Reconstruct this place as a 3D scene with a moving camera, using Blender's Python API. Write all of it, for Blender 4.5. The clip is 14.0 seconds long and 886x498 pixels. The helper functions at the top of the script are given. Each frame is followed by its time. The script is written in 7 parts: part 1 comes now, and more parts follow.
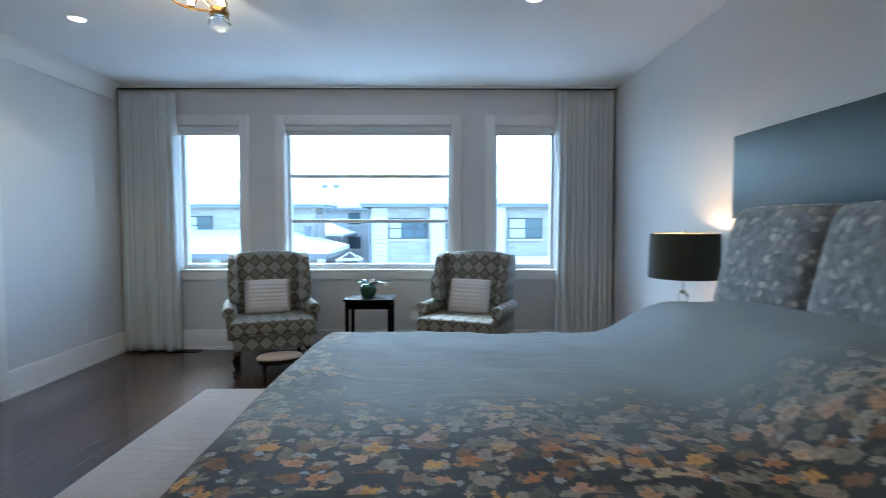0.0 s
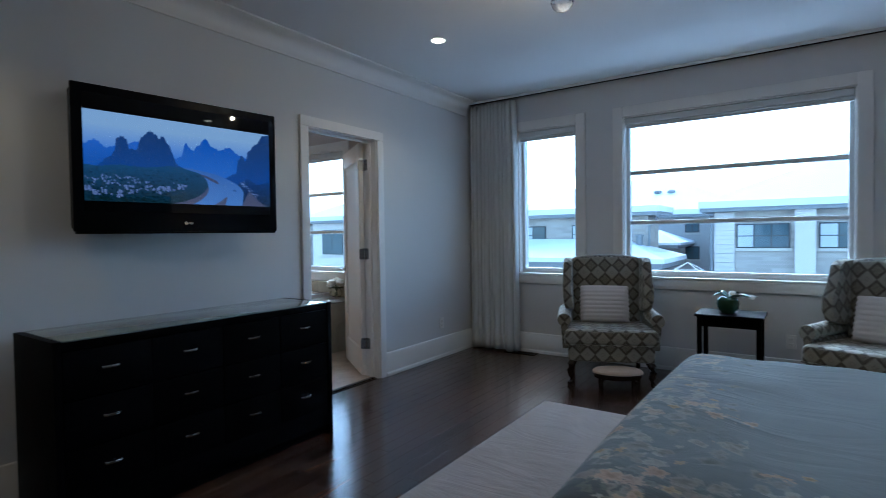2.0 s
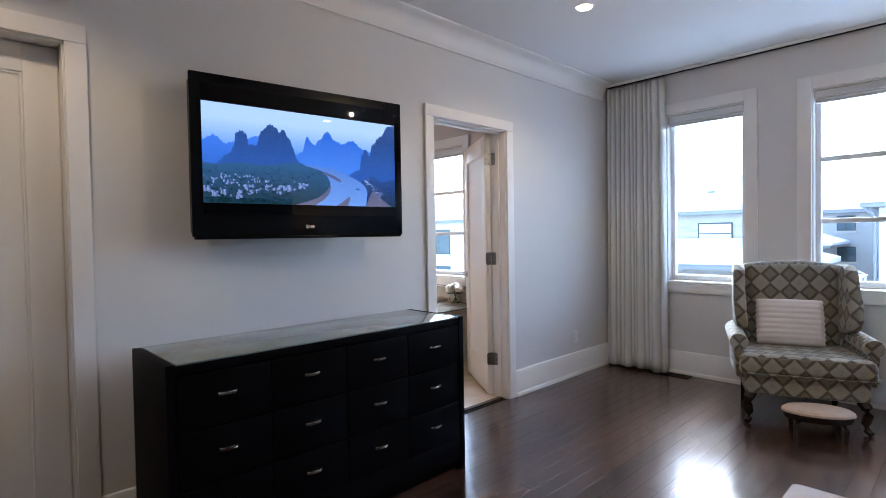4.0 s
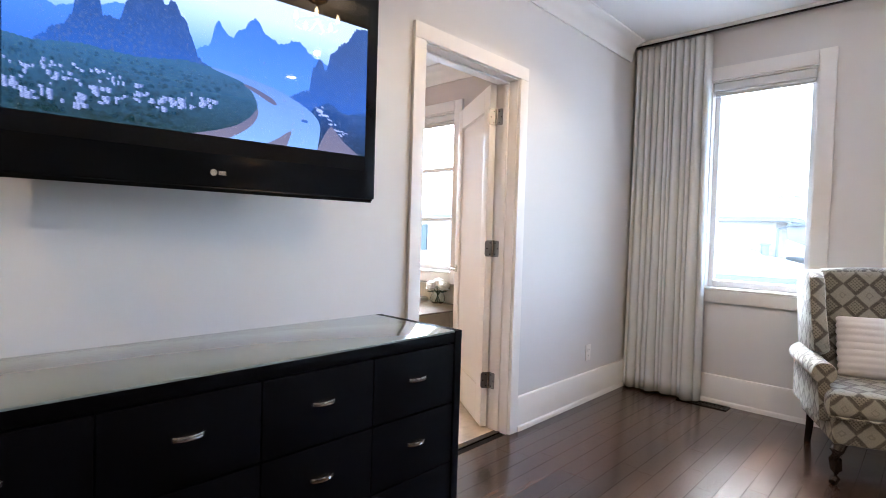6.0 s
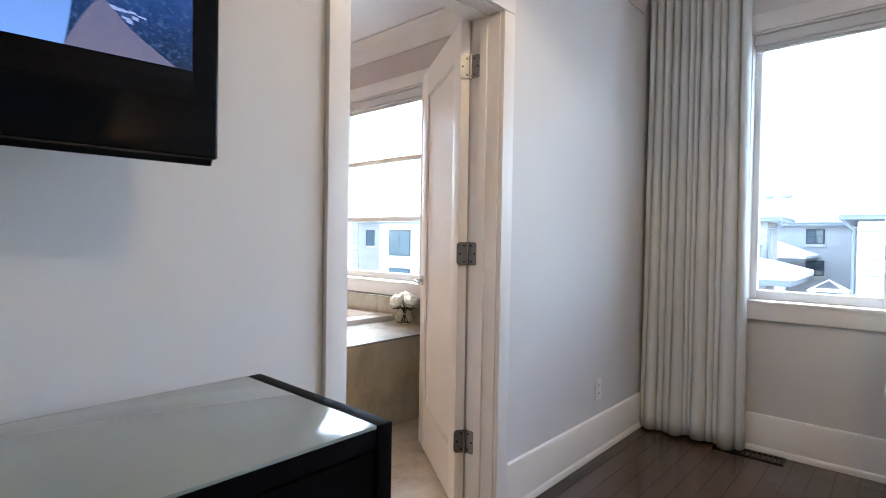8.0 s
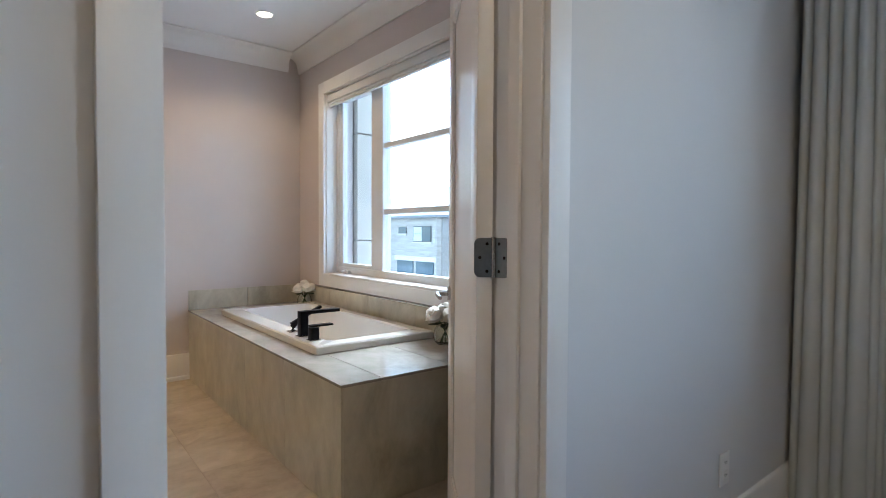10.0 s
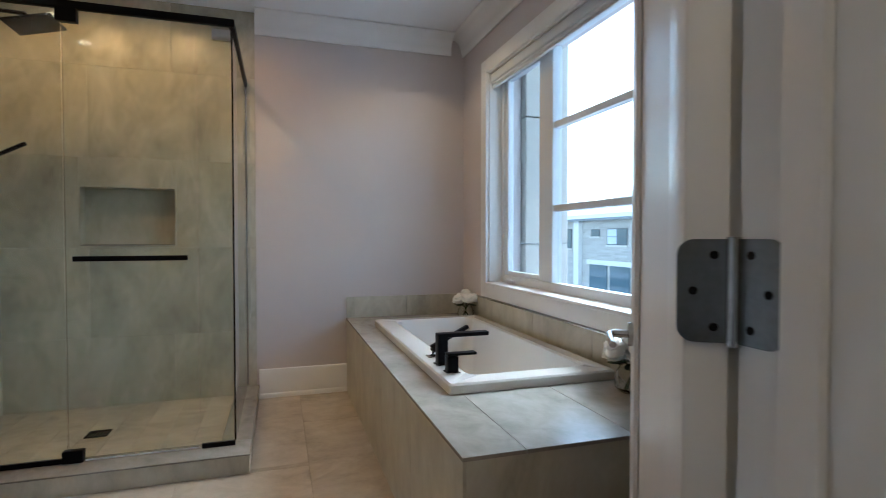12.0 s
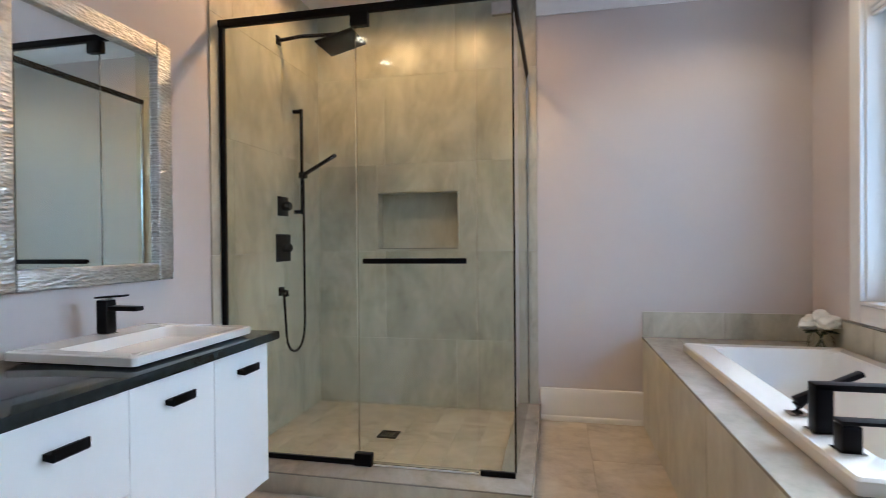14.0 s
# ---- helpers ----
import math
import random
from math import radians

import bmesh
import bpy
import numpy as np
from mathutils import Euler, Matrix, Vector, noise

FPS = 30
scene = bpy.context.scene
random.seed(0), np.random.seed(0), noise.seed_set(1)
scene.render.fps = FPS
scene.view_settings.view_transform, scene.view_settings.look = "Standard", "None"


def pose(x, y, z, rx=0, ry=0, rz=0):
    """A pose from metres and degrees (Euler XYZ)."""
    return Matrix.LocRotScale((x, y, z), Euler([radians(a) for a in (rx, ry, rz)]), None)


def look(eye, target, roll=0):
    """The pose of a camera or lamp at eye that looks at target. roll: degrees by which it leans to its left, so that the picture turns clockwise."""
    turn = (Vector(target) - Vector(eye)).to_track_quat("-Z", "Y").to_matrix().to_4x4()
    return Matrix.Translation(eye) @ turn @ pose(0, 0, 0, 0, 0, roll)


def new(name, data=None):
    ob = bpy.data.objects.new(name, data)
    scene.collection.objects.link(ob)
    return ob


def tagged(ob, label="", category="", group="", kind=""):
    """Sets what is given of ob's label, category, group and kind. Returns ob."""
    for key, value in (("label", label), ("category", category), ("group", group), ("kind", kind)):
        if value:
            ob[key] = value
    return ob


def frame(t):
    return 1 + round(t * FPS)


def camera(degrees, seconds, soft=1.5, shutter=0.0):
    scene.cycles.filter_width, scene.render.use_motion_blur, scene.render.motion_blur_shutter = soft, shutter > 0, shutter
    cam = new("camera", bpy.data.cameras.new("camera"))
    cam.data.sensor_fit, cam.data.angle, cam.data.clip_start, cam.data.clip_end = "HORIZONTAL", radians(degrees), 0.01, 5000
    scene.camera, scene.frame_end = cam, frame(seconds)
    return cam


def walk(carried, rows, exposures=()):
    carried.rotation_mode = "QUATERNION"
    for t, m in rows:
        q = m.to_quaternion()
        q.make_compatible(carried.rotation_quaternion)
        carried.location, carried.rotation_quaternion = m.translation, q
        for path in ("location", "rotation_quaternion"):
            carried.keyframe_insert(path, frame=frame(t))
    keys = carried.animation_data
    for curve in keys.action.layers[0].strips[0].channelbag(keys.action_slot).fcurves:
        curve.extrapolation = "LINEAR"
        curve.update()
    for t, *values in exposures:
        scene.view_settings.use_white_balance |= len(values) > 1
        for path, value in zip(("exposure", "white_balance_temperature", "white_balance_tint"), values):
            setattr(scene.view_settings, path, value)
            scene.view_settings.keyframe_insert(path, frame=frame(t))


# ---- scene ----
cam = camera(80.9, 14.0, soft=0.8, shutter=0.35)
PATH = [
    (0, (3.285, 1.663, 1.335), (3.296, 3.66, 1.234), -0.0),
    (0.5, (3.304, 1.858, 1.294), (2.916, 3.817, 1.191), -0.2),
    (1, (3.237, 1.931, 1.219), (2.53, 3.8, 1.153), -0.8),
    (1.5, (3.157, 2.006, 1.228), (2.207, 3.764, 1.17), -0.6),
    (2, (3.076, 2.051, 1.255), (1.937, 3.694, 1.203), -0.8),
    (2.5, (2.985, 2.08, 1.28), (1.696, 3.609, 1.236), -1.0),
    (3, (2.873, 2.133, 1.291), (1.479, 3.568, 1.251), -1.1),
    (3.5, (2.744, 2.201, 1.287), (1.306, 3.59, 1.247), -1.2),
    (3.7, (2.682, 2.241, 1.287), (1.239, 3.624, 1.241), -1.1),
    (6, (1.805, 2.976, 1.183), (0.43, 4.427, 1.123), 1.7),
    (6.5, (1.643, 3.148, 1.179), (0.287, 4.618, 1.13), 1.7),
    (7, (1.469, 3.346, 1.161), (0.139, 4.84, 1.128), 1.4),
    (7.2, (1.419, 3.434, 1.158), (0.094, 4.932, 1.126), 1.1),
    (9.3, (1.002, 4.275, 1.16), (-0.438, 5.661, 1.092), 0.7),
    (9.5, (0.951, 4.372, 1.16), (-0.528, 5.716, 1.096), 0.5),
    (10, (0.788, 4.567, 1.158), (-0.778, 5.811, 1.1), 0.3),
    (10.5, (0.69, 4.724, 1.163), (-0.96, 5.852, 1.094), -0.2),
    (11, (0.553, 4.869, 1.16), (-1.184, 5.859, 1.097), -0.0),
    (11.5, (0.389, 4.974, 1.153), (-1.437, 5.787, 1.1), 0.1),
    (12, (0.237, 5.063, 1.151), (-1.67, 5.665, 1.104), 0.0),
    (12.5, (0.079, 5.108, 1.126), (-1.887, 5.475, 1.1), 0.1),
    (13, (-0.088, 5.087, 1.133), (-2.085, 5.199, 1.104), 0.3),
    (13.5, (-0.217, 5.054, 1.138), (-2.21, 4.891, 1.107), 0.2),
    (14, (-0.296, 5.022, 1.123), (-2.25, 4.598, 1.105), -0.5),
]
exposures_rows = [(0.0, 3.05, 4680, -5), (0.5, 2.7, 4620, -6), (1.0, 2.42, 4560, -8), (2.0, 2.15, 4540, -3), (2.5, 2.35, 4680, 0), (3.5, 3.0, 5050, 6), (6.0, 4.0, 5680, 8), (7.2, 3.82, 5680, 8), (9.5, 3.0, 5400, 1), (10.5, 2.7, 5300, 1), (11.5, 2.48, 5150, 0), (12.0, 2.38, 5070, -2), (12.5, 2.25, 5030, -2), (13.5, 2.38, 4990, 0), (14.0, 2.9, 5020, 1)]
walk(cam, [(t, look(eye, target, roll)) for t, eye, target, roll in PATH], exposures_rows)

# ---- world and light ----
world = bpy.data.worlds.new("overcast_sky")
scene.world = world
world.use_nodes = True
wn = world.node_tree.nodes
sky = wn.new("ShaderNodeTexSky")
sky.sky_type = "NISHITA"
sky.sun_disc = False
sky.sun_elevation = radians(38)
sky.sun_rotation = radians(-20)
sky.air_density, sky.dust_density, sky.ozone_density = 1.0, 1.0, 1.0
wn["Background"].inputs[1].default_value = 0.15
haze = wn.new("ShaderNodeHueSaturation")
haze.inputs["Saturation"].default_value = 0.7
world.node_tree.links.new(sky.outputs[0], haze.inputs["Color"])
world.node_tree.links.new(haze.outputs[0], wn["Background"].inputs[0])
sun = new("sun", bpy.data.lights.new("sun", "SUN"))
sun.data.energy, sun.data.angle, sun.data.color = 0.8, radians(25), (1.0, 0.95, 0.88)
sun.matrix_world = look((0, 0, 30), (0 + 8, 0 - 20, 8))
WARM = (1.0, 0.66, 0.36)
BED_W, BATH_W, SHOWER_W, CHAND_W = 2.5, 3.2, 3.4, 2.0
AMBER = (1.0, 0.49, 0.17)


def lamp_spot(name, x, y, z, watts, size=1.9, colour=WARM, radius=0.05):
    ob = new(name, bpy.data.lights.new(name, "SPOT"))
    ob.data.energy, ob.data.spot_size, ob.data.spot_blend = watts, size, 0.4
    ob.data.color, ob.data.shadow_soft_size = colour, radius
    ob.matrix_world = pose(x, y, z)
    return ob


def lamp_point(name, x, y, z, watts, colour=WARM, radius=0.05):
    ob = new(name, bpy.data.lights.new(name, "POINT"))
    ob.data.energy, ob.data.color, ob.data.shadow_soft_size = watts, colour, radius
    ob.matrix_world = pose(x, y, z)
    return ob


# ---- materials ----
def nodes_of(name):
    m = bpy.data.materials.new(name)
    m.use_nodes = True
    nt = m.node_tree
    return m, nt, nt.nodes["Principled BSDF"]


def mapped(nt, scale=(1, 1, 1), rot=(0, 0, 0)):
    tc = nt.nodes.new("ShaderNodeTexCoord")
    mp = nt.nodes.new("ShaderNodeMapping")
    mp.inputs["Scale"].default_value, mp.inputs["Rotation"].default_value = scale, rot
    nt.links.new(tc.outputs["Object"], mp.inputs[0])
    return mp.outputs[0]


def noise_tex(nt, vec, scale, detail=4.0, rough=0.55, distortion=0.0):
    n = nt.nodes.new("ShaderNodeTexNoise")
    n.inputs["Scale"].default_value, n.inputs["Detail"].default_value = scale, detail
    n.inputs["Roughness"].default_value, n.inputs["Distortion"].default_value = rough, distortion
    nt.links.new(vec, n.inputs["Vector"])
    return n.outputs[0]


def ramp(nt, fac, stops):
    r = nt.nodes.new("ShaderNodeValToRGB")
    e = r.color_ramp.elements
    while len(e) < len(stops):
        e.new(0.5)
    for el, (p, c) in zip(e, stops):
        el.position, el.color = p, (*c, 1)
    nt.links.new(fac, r.inputs[0])
    return r.outputs[0]


def mix(nt, fac, a, b, mode="MIX"):
    m = nt.nodes.new("ShaderNodeMix")
    m.data_type, m.blend_type = "RGBA", mode
    for socket, v in ((m.inputs[0], fac), (m.inputs[6], a), (m.inputs[7], b)):
        if isinstance(v, (int, float)):
            socket.default_value = v
        elif isinstance(v, tuple):
            socket.default_value = (*v, 1)
        else:
            nt.links.new(v, socket)
    return m.outputs[2]


def math_node(nt, op, a, b=None, c=None):
    m = nt.nodes.new("ShaderNodeMath")
    m.operation = op
    for i, v in enumerate((a, b, c)):
        if v is None:
            continue
        if isinstance(v, (int, float)):
            m.inputs[i].default_value = v
        else:
            nt.links.new(v, m.inputs[i])
    return m.outputs[0]


def bump(nt, bsdf, height, strength=0.2, dist=0.01):
    b = nt.nodes.new("ShaderNodeBump")
    b.inputs["Strength"].default_value, b.inputs["Distance"].default_value = strength, dist
    nt.links.new(height, b.inputs["Height"])
    nt.links.new(b.outputs[0], bsdf.inputs["Normal"])


def simple(name, col, col2=None, rough=0.5, metal=0.0, scale=6.0, stretch=(1, 1, 1), bumps=0.1, fine=120.0,
           coat=0.0, sheen=0.0, spec=0.5, rvar=0.08, per_piece=0.0):
    """A surface with variation at two scales: broad drift of colour and gloss, fine grain in relief."""
    m, nt, b = nodes_of(name)
    vec = mapped(nt, stretch)
    broad = noise_tex(nt, vec, scale, 5, 0.6)
    fine_n = noise_tex(nt, vec, fine, 3, 0.6)
    col2 = col2 or tuple(c * 0.86 for c in col)
    fac = math_node(nt, "MULTIPLY_ADD", fine_n, 0.25, math_node(nt, "MULTIPLY", broad, 0.85))
    c = ramp(nt, fac, [(0.3, col2), (0.72, col)])
    if per_piece:
        oi = nt.nodes.new("ShaderNodeObjectInfo")
        k = math_node(nt, "MULTIPLY_ADD", oi.outputs["Random"], per_piece, 1 - per_piece * 0.5)
        hsv = nt.nodes.new("ShaderNodeHueSaturation")
        nt.links.new(c, hsv.inputs["Color"])
        nt.links.new(k, hsv.inputs["Value"])
        c = hsv.outputs[0]
    nt.links.new(c, b.inputs["Base Color"])
    r = math_node(nt, "MULTIPLY_ADD", broad, rvar, rough - rvar * 0.5)
    nt.links.new(r, b.inputs["Roughness"])
    b.inputs["Metallic"].default_value = metal
    b.inputs["Coat Weight"].default_value = coat
    b.inputs["Sheen Weight"].default_value = sheen
    b.inputs["Specular IOR Level"].default_value = spec
    if bumps:
        bump(nt, b, fine_n, bumps, 0.004)
    return m


def glow(name, colour, strength):
    m, nt, b = nodes_of(name)
    b.inputs["Base Color"].default_value = (0.8, 0.8, 0.8, 1)
    b.inputs["Emission Color"].default_value = (*colour, 1)
    b.inputs["Emission Strength"].default_value = strength
    return m


def glass_mat(name, tint=(1, 1, 1), rough=0.0, ior=1.45):
    m, nt, b = nodes_of(name)
    b.inputs["Base Color"].default_value = (*tint, 1)
    b.inputs["Transmission Weight"].default_value = 1.0
    b.inputs["Roughness"].default_value, b.inputs["IOR"].default_value = rough, ior
    return m


def streak_stone(name, dark, mid, light, stretch=(1.2, 1.2, 0.35), rough=0.35, per_piece=0.12):
    """Porcelain tile with long veils of grey and beige."""
    m, nt, b = nodes_of(name)
    tc = nt.nodes.new("ShaderNodeTexCoord")
    oi = nt.nodes.new("ShaderNodeObjectInfo")
    off = nt.nodes.new("ShaderNodeVectorMath")
    off.operation = "MULTIPLY_ADD"
    cmb = nt.nodes.new("ShaderNodeCombineXYZ")
    for i in range(3):
        nt.links.new(oi.outputs["Random"], cmb.inputs[i])
    nt.links.new(cmb.outputs[0], off.inputs[0])
    off.inputs[1].default_value = (17, 31, 23)
    nt.links.new(tc.outputs["Object"], off.inputs[2])
    mp = nt.nodes.new("ShaderNodeMapping")
    mp.inputs["Scale"].default_value = stretch
    nt.links.new(off.outputs[0], mp.inputs[0])
    n1 = noise_tex(nt, mp.outputs[0], 3.0, 7, 0.62, 0.9)
    n2 = noise_tex(nt, mp.outputs[0], 14.0, 5, 0.65, 0.4)
    n3 = noise_tex(nt, mp.outputs[0], 160.0, 2, 0.5)
    f = math_node(nt, "MULTIPLY_ADD", n2, 0.35, math_node(nt, "MULTIPLY", n1, 0.75))
    c = ramp(nt, f, [(0.34, dark), (0.52, mid), (0.72, light)])
    k = math_node(nt, "MULTIPLY_ADD", oi.outputs["Random"], per_piece, 1 - per_piece * 0.5)
    hsv = nt.nodes.new("ShaderNodeHueSaturation")
    nt.links.new(c, hsv.inputs["Color"])
    nt.links.new(k, hsv.inputs["Value"])
    nt.links.new(hsv.outputs[0], b.inputs["Base Color"])
    nt.links.new(math_node(nt, "MULTIPLY_ADD", n1, 0.15, rough - 0.07), b.inputs["Roughness"])
    bump(nt, b, n3, 0.05, 0.002)
    return m


def plank_wood(name):
    m, nt, b = nodes_of(name)
    tc = nt.nodes.new("ShaderNodeTexCoord")
    oi = nt.nodes.new("ShaderNodeObjectInfo")
    gi = nt.nodes.new("ShaderNodeNewGeometry")
    rnd = math_node(nt, "FRACT", math_node(nt, "ADD", oi.outputs["Random"], gi.outputs["Random Per Island"]))
    cmb = nt.nodes.new("ShaderNodeCombineXYZ")
    for i in range(3):
        nt.links.new(rnd, cmb.inputs[i])
    off = nt.nodes.new("ShaderNodeVectorMath")
    off.operation = "MULTIPLY_ADD"
    nt.links.new(cmb.outputs[0], off.inputs[0])
    off.inputs[1].default_value = (13, 37, 5)
    nt.links.new(tc.outputs["Object"], off.inputs[2])
    mp = nt.nodes.new("ShaderNodeMapping")
    mp.inputs["Scale"].default_value = (1, 0.08, 1)
    nt.links.new(off.outputs[0], mp.inputs[0])
    g = noise_tex(nt, mp.outputs[0], 45, 6, 0.65, 1.2)
    g2 = noise_tex(nt, mp.outputs[0], 7, 4, 0.6, 0.6)
    f = math_node(nt, "MULTIPLY_ADD", g, 0.45, math_node(nt, "MULTIPLY", g2, 0.5))
    c = ramp(nt, f, [(0.28, (0.010, 0.006, 0.005)), (0.5, (0.047, 0.025, 0.017)), (0.72, (0.140, 0.073, 0.045))])
    hsv = nt.nodes.new("ShaderNodeHueSaturation")
    nt.links.new(c, hsv.inputs["Color"])
    nt.links.new(math_node(nt, "MULTIPLY_ADD", rnd, 1.1, 0.5), hsv.inputs["Value"])
    nt.links.new(hsv.outputs[0], b.inputs["Base Color"])
    nt.links.new(math_node(nt, "MULTIPLY_ADD", g2, 0.14, 0.11), b.inputs["Roughness"])
    b.inputs["Coat Weight"].default_value = 0.4
    b.inputs["Coat Roughness"].default_value = 0.2
    bump(nt, b, g, 0.08, 0.002)
    return m


M_WALL = simple("grey_wall_paint", (0.68, 0.68, 0.69), (0.65, 0.65, 0.66), 0.62, scale=1.3, fine=260, bumps=0.05)
M_BATHWALL = simple("greige_wall_paint", (0.60, 0.545, 0.53), (0.565, 0.513, 0.50), 0.6, scale=1.3, fine=260, bumps=0.05)
M_CEIL = simple("ceiling_paint", (0.82, 0.82, 0.83), (0.79, 0.79, 0.80), 0.8, scale=1.1, fine=200, bumps=0.06)
M_TRIM = simple("white_trim_paint", (0.80, 0.79, 0.78), (0.76, 0.75, 0.74), 0.35, scale=3, fine=90, bumps=0.03)
M_PLANK = plank_wood("dark_stained_oak")
M_GAP = simple("floor_underlay", (0.01, 0.008, 0.007), rough=0.8, bumps=0)
M_TILE = streak_stone("grey_beige_porcelain", (0.30, 0.28, 0.218), (0.445, 0.415, 0.325), (0.58, 0.55, 0.45), (1.0, 1.0, 0.6), 0.32, 0.14)
M_FLOORTILE = streak_stone("beige_floor_porcelain", (0.27, 0.228, 0.17), (0.44, 0.38, 0.30), (0.58, 0.52, 0.435), (1.0, 0.8, 1), 0.36, 0.08)
M_DECK = streak_stone("pale_deck_porcelain", (0.20, 0.185, 0.16), (0.30, 0.28, 0.25), (0.38, 0.36, 0.33), (0.8, 1.0, 1.0), 0.22, 0.04)
M_GROUT = simple("tile_grout", (0.44, 0.40, 0.315), rough=0.85, scale=20)
M_BLACKWOOD = simple("black_stained_wood", (0.0018, 0.0018, 0.0028), (0.0012, 0.0012, 0.0018), 0.5, scale=8, stretch=(1, 0.1, 1), fine=60, bumps=0.03, spec=0.035)
M_BLACK = simple("matte_black_metal", (0.004, 0.004, 0.006), rough=0.36, bumps=0.02, spec=0.12)
M_CHROME = simple("brushed_nickel", (0.62, 0.61, 0.59), (0.5, 0.49, 0.47), 0.22, 1.0, scale=30, bumps=0.02)
M_HINGE = simple("satin_nickel_hinge", (0.26, 0.27, 0.28), (0.20, 0.21, 0.22), 0.34, 1.0, scale=30, bumps=0.02)
M_WHITE_CERAMIC = simple("white_glazed_acrylic", (0.72, 0.70, 0.67), (0.69, 0.67, 0.645), 0.12, scale=2, bumps=0, coat=0.3)
M_CABINET = simple("white_lacquer", (0.80, 0.79, 0.78), (0.78, 0.77, 0.76), 0.42, scale=3, fine=80, bumps=0.01, rvar=0.02)
M_COUNTER = simple("black_polished_stone", (0.018, 0.022, 0.024), (0.010, 0.012, 0.013), 0.08, scale=40, fine=200, bumps=0, spec=0.25)
M_CURTAIN = simple("ivory_woven_curtain", (0.66, 0.69, 0.695), (0.60, 0.63, 0.635), 0.85, scale=4, fine=420, stretch=(1, 1, 0.4), bumps=0.2, sheen=0.03)
M_PANE = glass_mat("window_glass", (0.86, 0.88, 0.88), 0.0, 1.02)
M_SHOWER_GLASS = glass_mat("clear_shower_glass", (0.89, 0.965, 0.93), 0.0, 1.33)
M_VINYL = simple("white_vinyl_frame", (0.74, 0.76, 0.78), (0.70, 0.72, 0.74), 0.4, scale=4, bumps=0.02)


# ---- mesh helpers ----
def bm_box(x0, x1, y0, y1, z0, z1, bevel=0.0, seg=2, bm=None):
    own = bmesh.new()
    v = [own.verts.new((x, y, z)) for z in (z0, z1) for y in (y0, y1) for x in (x0, x1)]
    for f in ((0, 2, 3, 1), (4, 5, 7, 6), (0, 1, 5, 4), (2, 6, 7, 3), (0, 4, 6, 2), (1, 3, 7, 5)):
        own.faces.new([v[i] for i in f])
    if bevel:
        bmesh.ops.bevel(own, geom=own.edges[:], offset=bevel, segments=seg, profile=0.6, affect="EDGES", clamp_overlap=True)
    if bm is None:
        return own
    return join(bm, own)


def join(bm, other):
    me = bpy.data.meshes.new("tmp")
    other.to_mesh(me)
    other.free()
    bm.from_mesh(me)
    bpy.data.meshes.remove(me)
    return bm


def bm_lathe(profile, segs=24, cap=True):
    """A turned body from (radius, height) pairs."""
    bm = bmesh.new()
    rings = []
    for r, h in profile:
        if r < 1e-5:
            rings.append([bm.verts.new((0, 0, h))])
        else:
            rings.append([bm.verts.new((r * math.cos(2 * math.pi * i / segs), r * math.sin(2 * math.pi * i / segs), h)) for i in range(segs)])
    for a, b in zip(rings, rings[1:]):
        for i in range(segs):
            j = (i + 1) % segs
            q = [a[i % len(a)], a[j % len(a)], b[j % len(b)], b[i % len(b)]]
            q = list(dict.fromkeys(q))
            if len(q) > 2:
                bm.faces.new(q)
    for ring in (rings[0], rings[-1]):
        if cap and len(ring) > 2:
            bm.faces.new(ring)
    bmesh.ops.recalc_face_normals(bm, faces=bm.faces[:])
    return bm


def bm_tube(points, radius, segs=10, taper=1.0):
    """A round bar along points."""
    bm = bmesh.new()
    pts = [Vector(p) for p in points]
    rings = []
    up = Vector((0, 0, 1))
    for i, p in enumerate(pts):
        d = (pts[min(i + 1, len(pts) - 1)] - pts[max(i - 1, 0)]).normalized()
        side = d.cross(up if abs(d.z) < 0.95 else Vector((0, 1, 0))).normalized()
        other = d.cross(side)
        r = radius * (1 + (taper - 1) * i / max(1, len(pts) - 1))
        rings.append([bm.verts.new(p + side * r * math.cos(2 * math.pi * k / segs) + other * r * math.sin(2 * math.pi * k / segs)) for k in range(segs)])
    for a, b in zip(rings, rings[1:]):
        for k in range(segs):
            bm.faces.new((a[k], a[(k + 1) % segs], b[(k + 1) % segs], b[k]))
    bm.faces.new(rings[0])
    bm.faces.new(rings[-1])
    bmesh.ops.recalc_face_normals(bm, faces=bm.faces[:])
    return bm


def bm_profile(pts, lo, hi, axis="x", bevel=0.0):
    """A closed outline drawn out along an axis: along x the pairs are (y, z), along y (x, z), along z (x, y)."""
    bm = bmesh.new()
    def put(a, b, w):
        return {"x": (w, a, b), "y": (a, w, b), "z": (a, b, w)}[axis]
    A = [bm.verts.new(put(a, b, lo)) for a, b in pts]
    B = [bm.verts.new(put(a, b, hi)) for a, b in pts]
    n = len(pts)
    for i in range(n):
        bm.faces.new((A[i], A[(i + 1) % n], B[(i + 1) % n], B[i]))
    bm.faces.new(A)
    bm.faces.new(B)
    bmesh.ops.recalc_face_normals(bm, faces=bm.faces[:])
    if bevel:
        es = [e for e in bm.edges if len(e.link_faces) == 2 and (len(e.link_faces[0].verts) > 4 or len(e.link_faces[1].verts) > 4)]
        bmesh.ops.bevel(bm, geom=es, offset=bevel, segments=2, profile=0.6, affect="EDGES", clamp_overlap=True)
    return bm


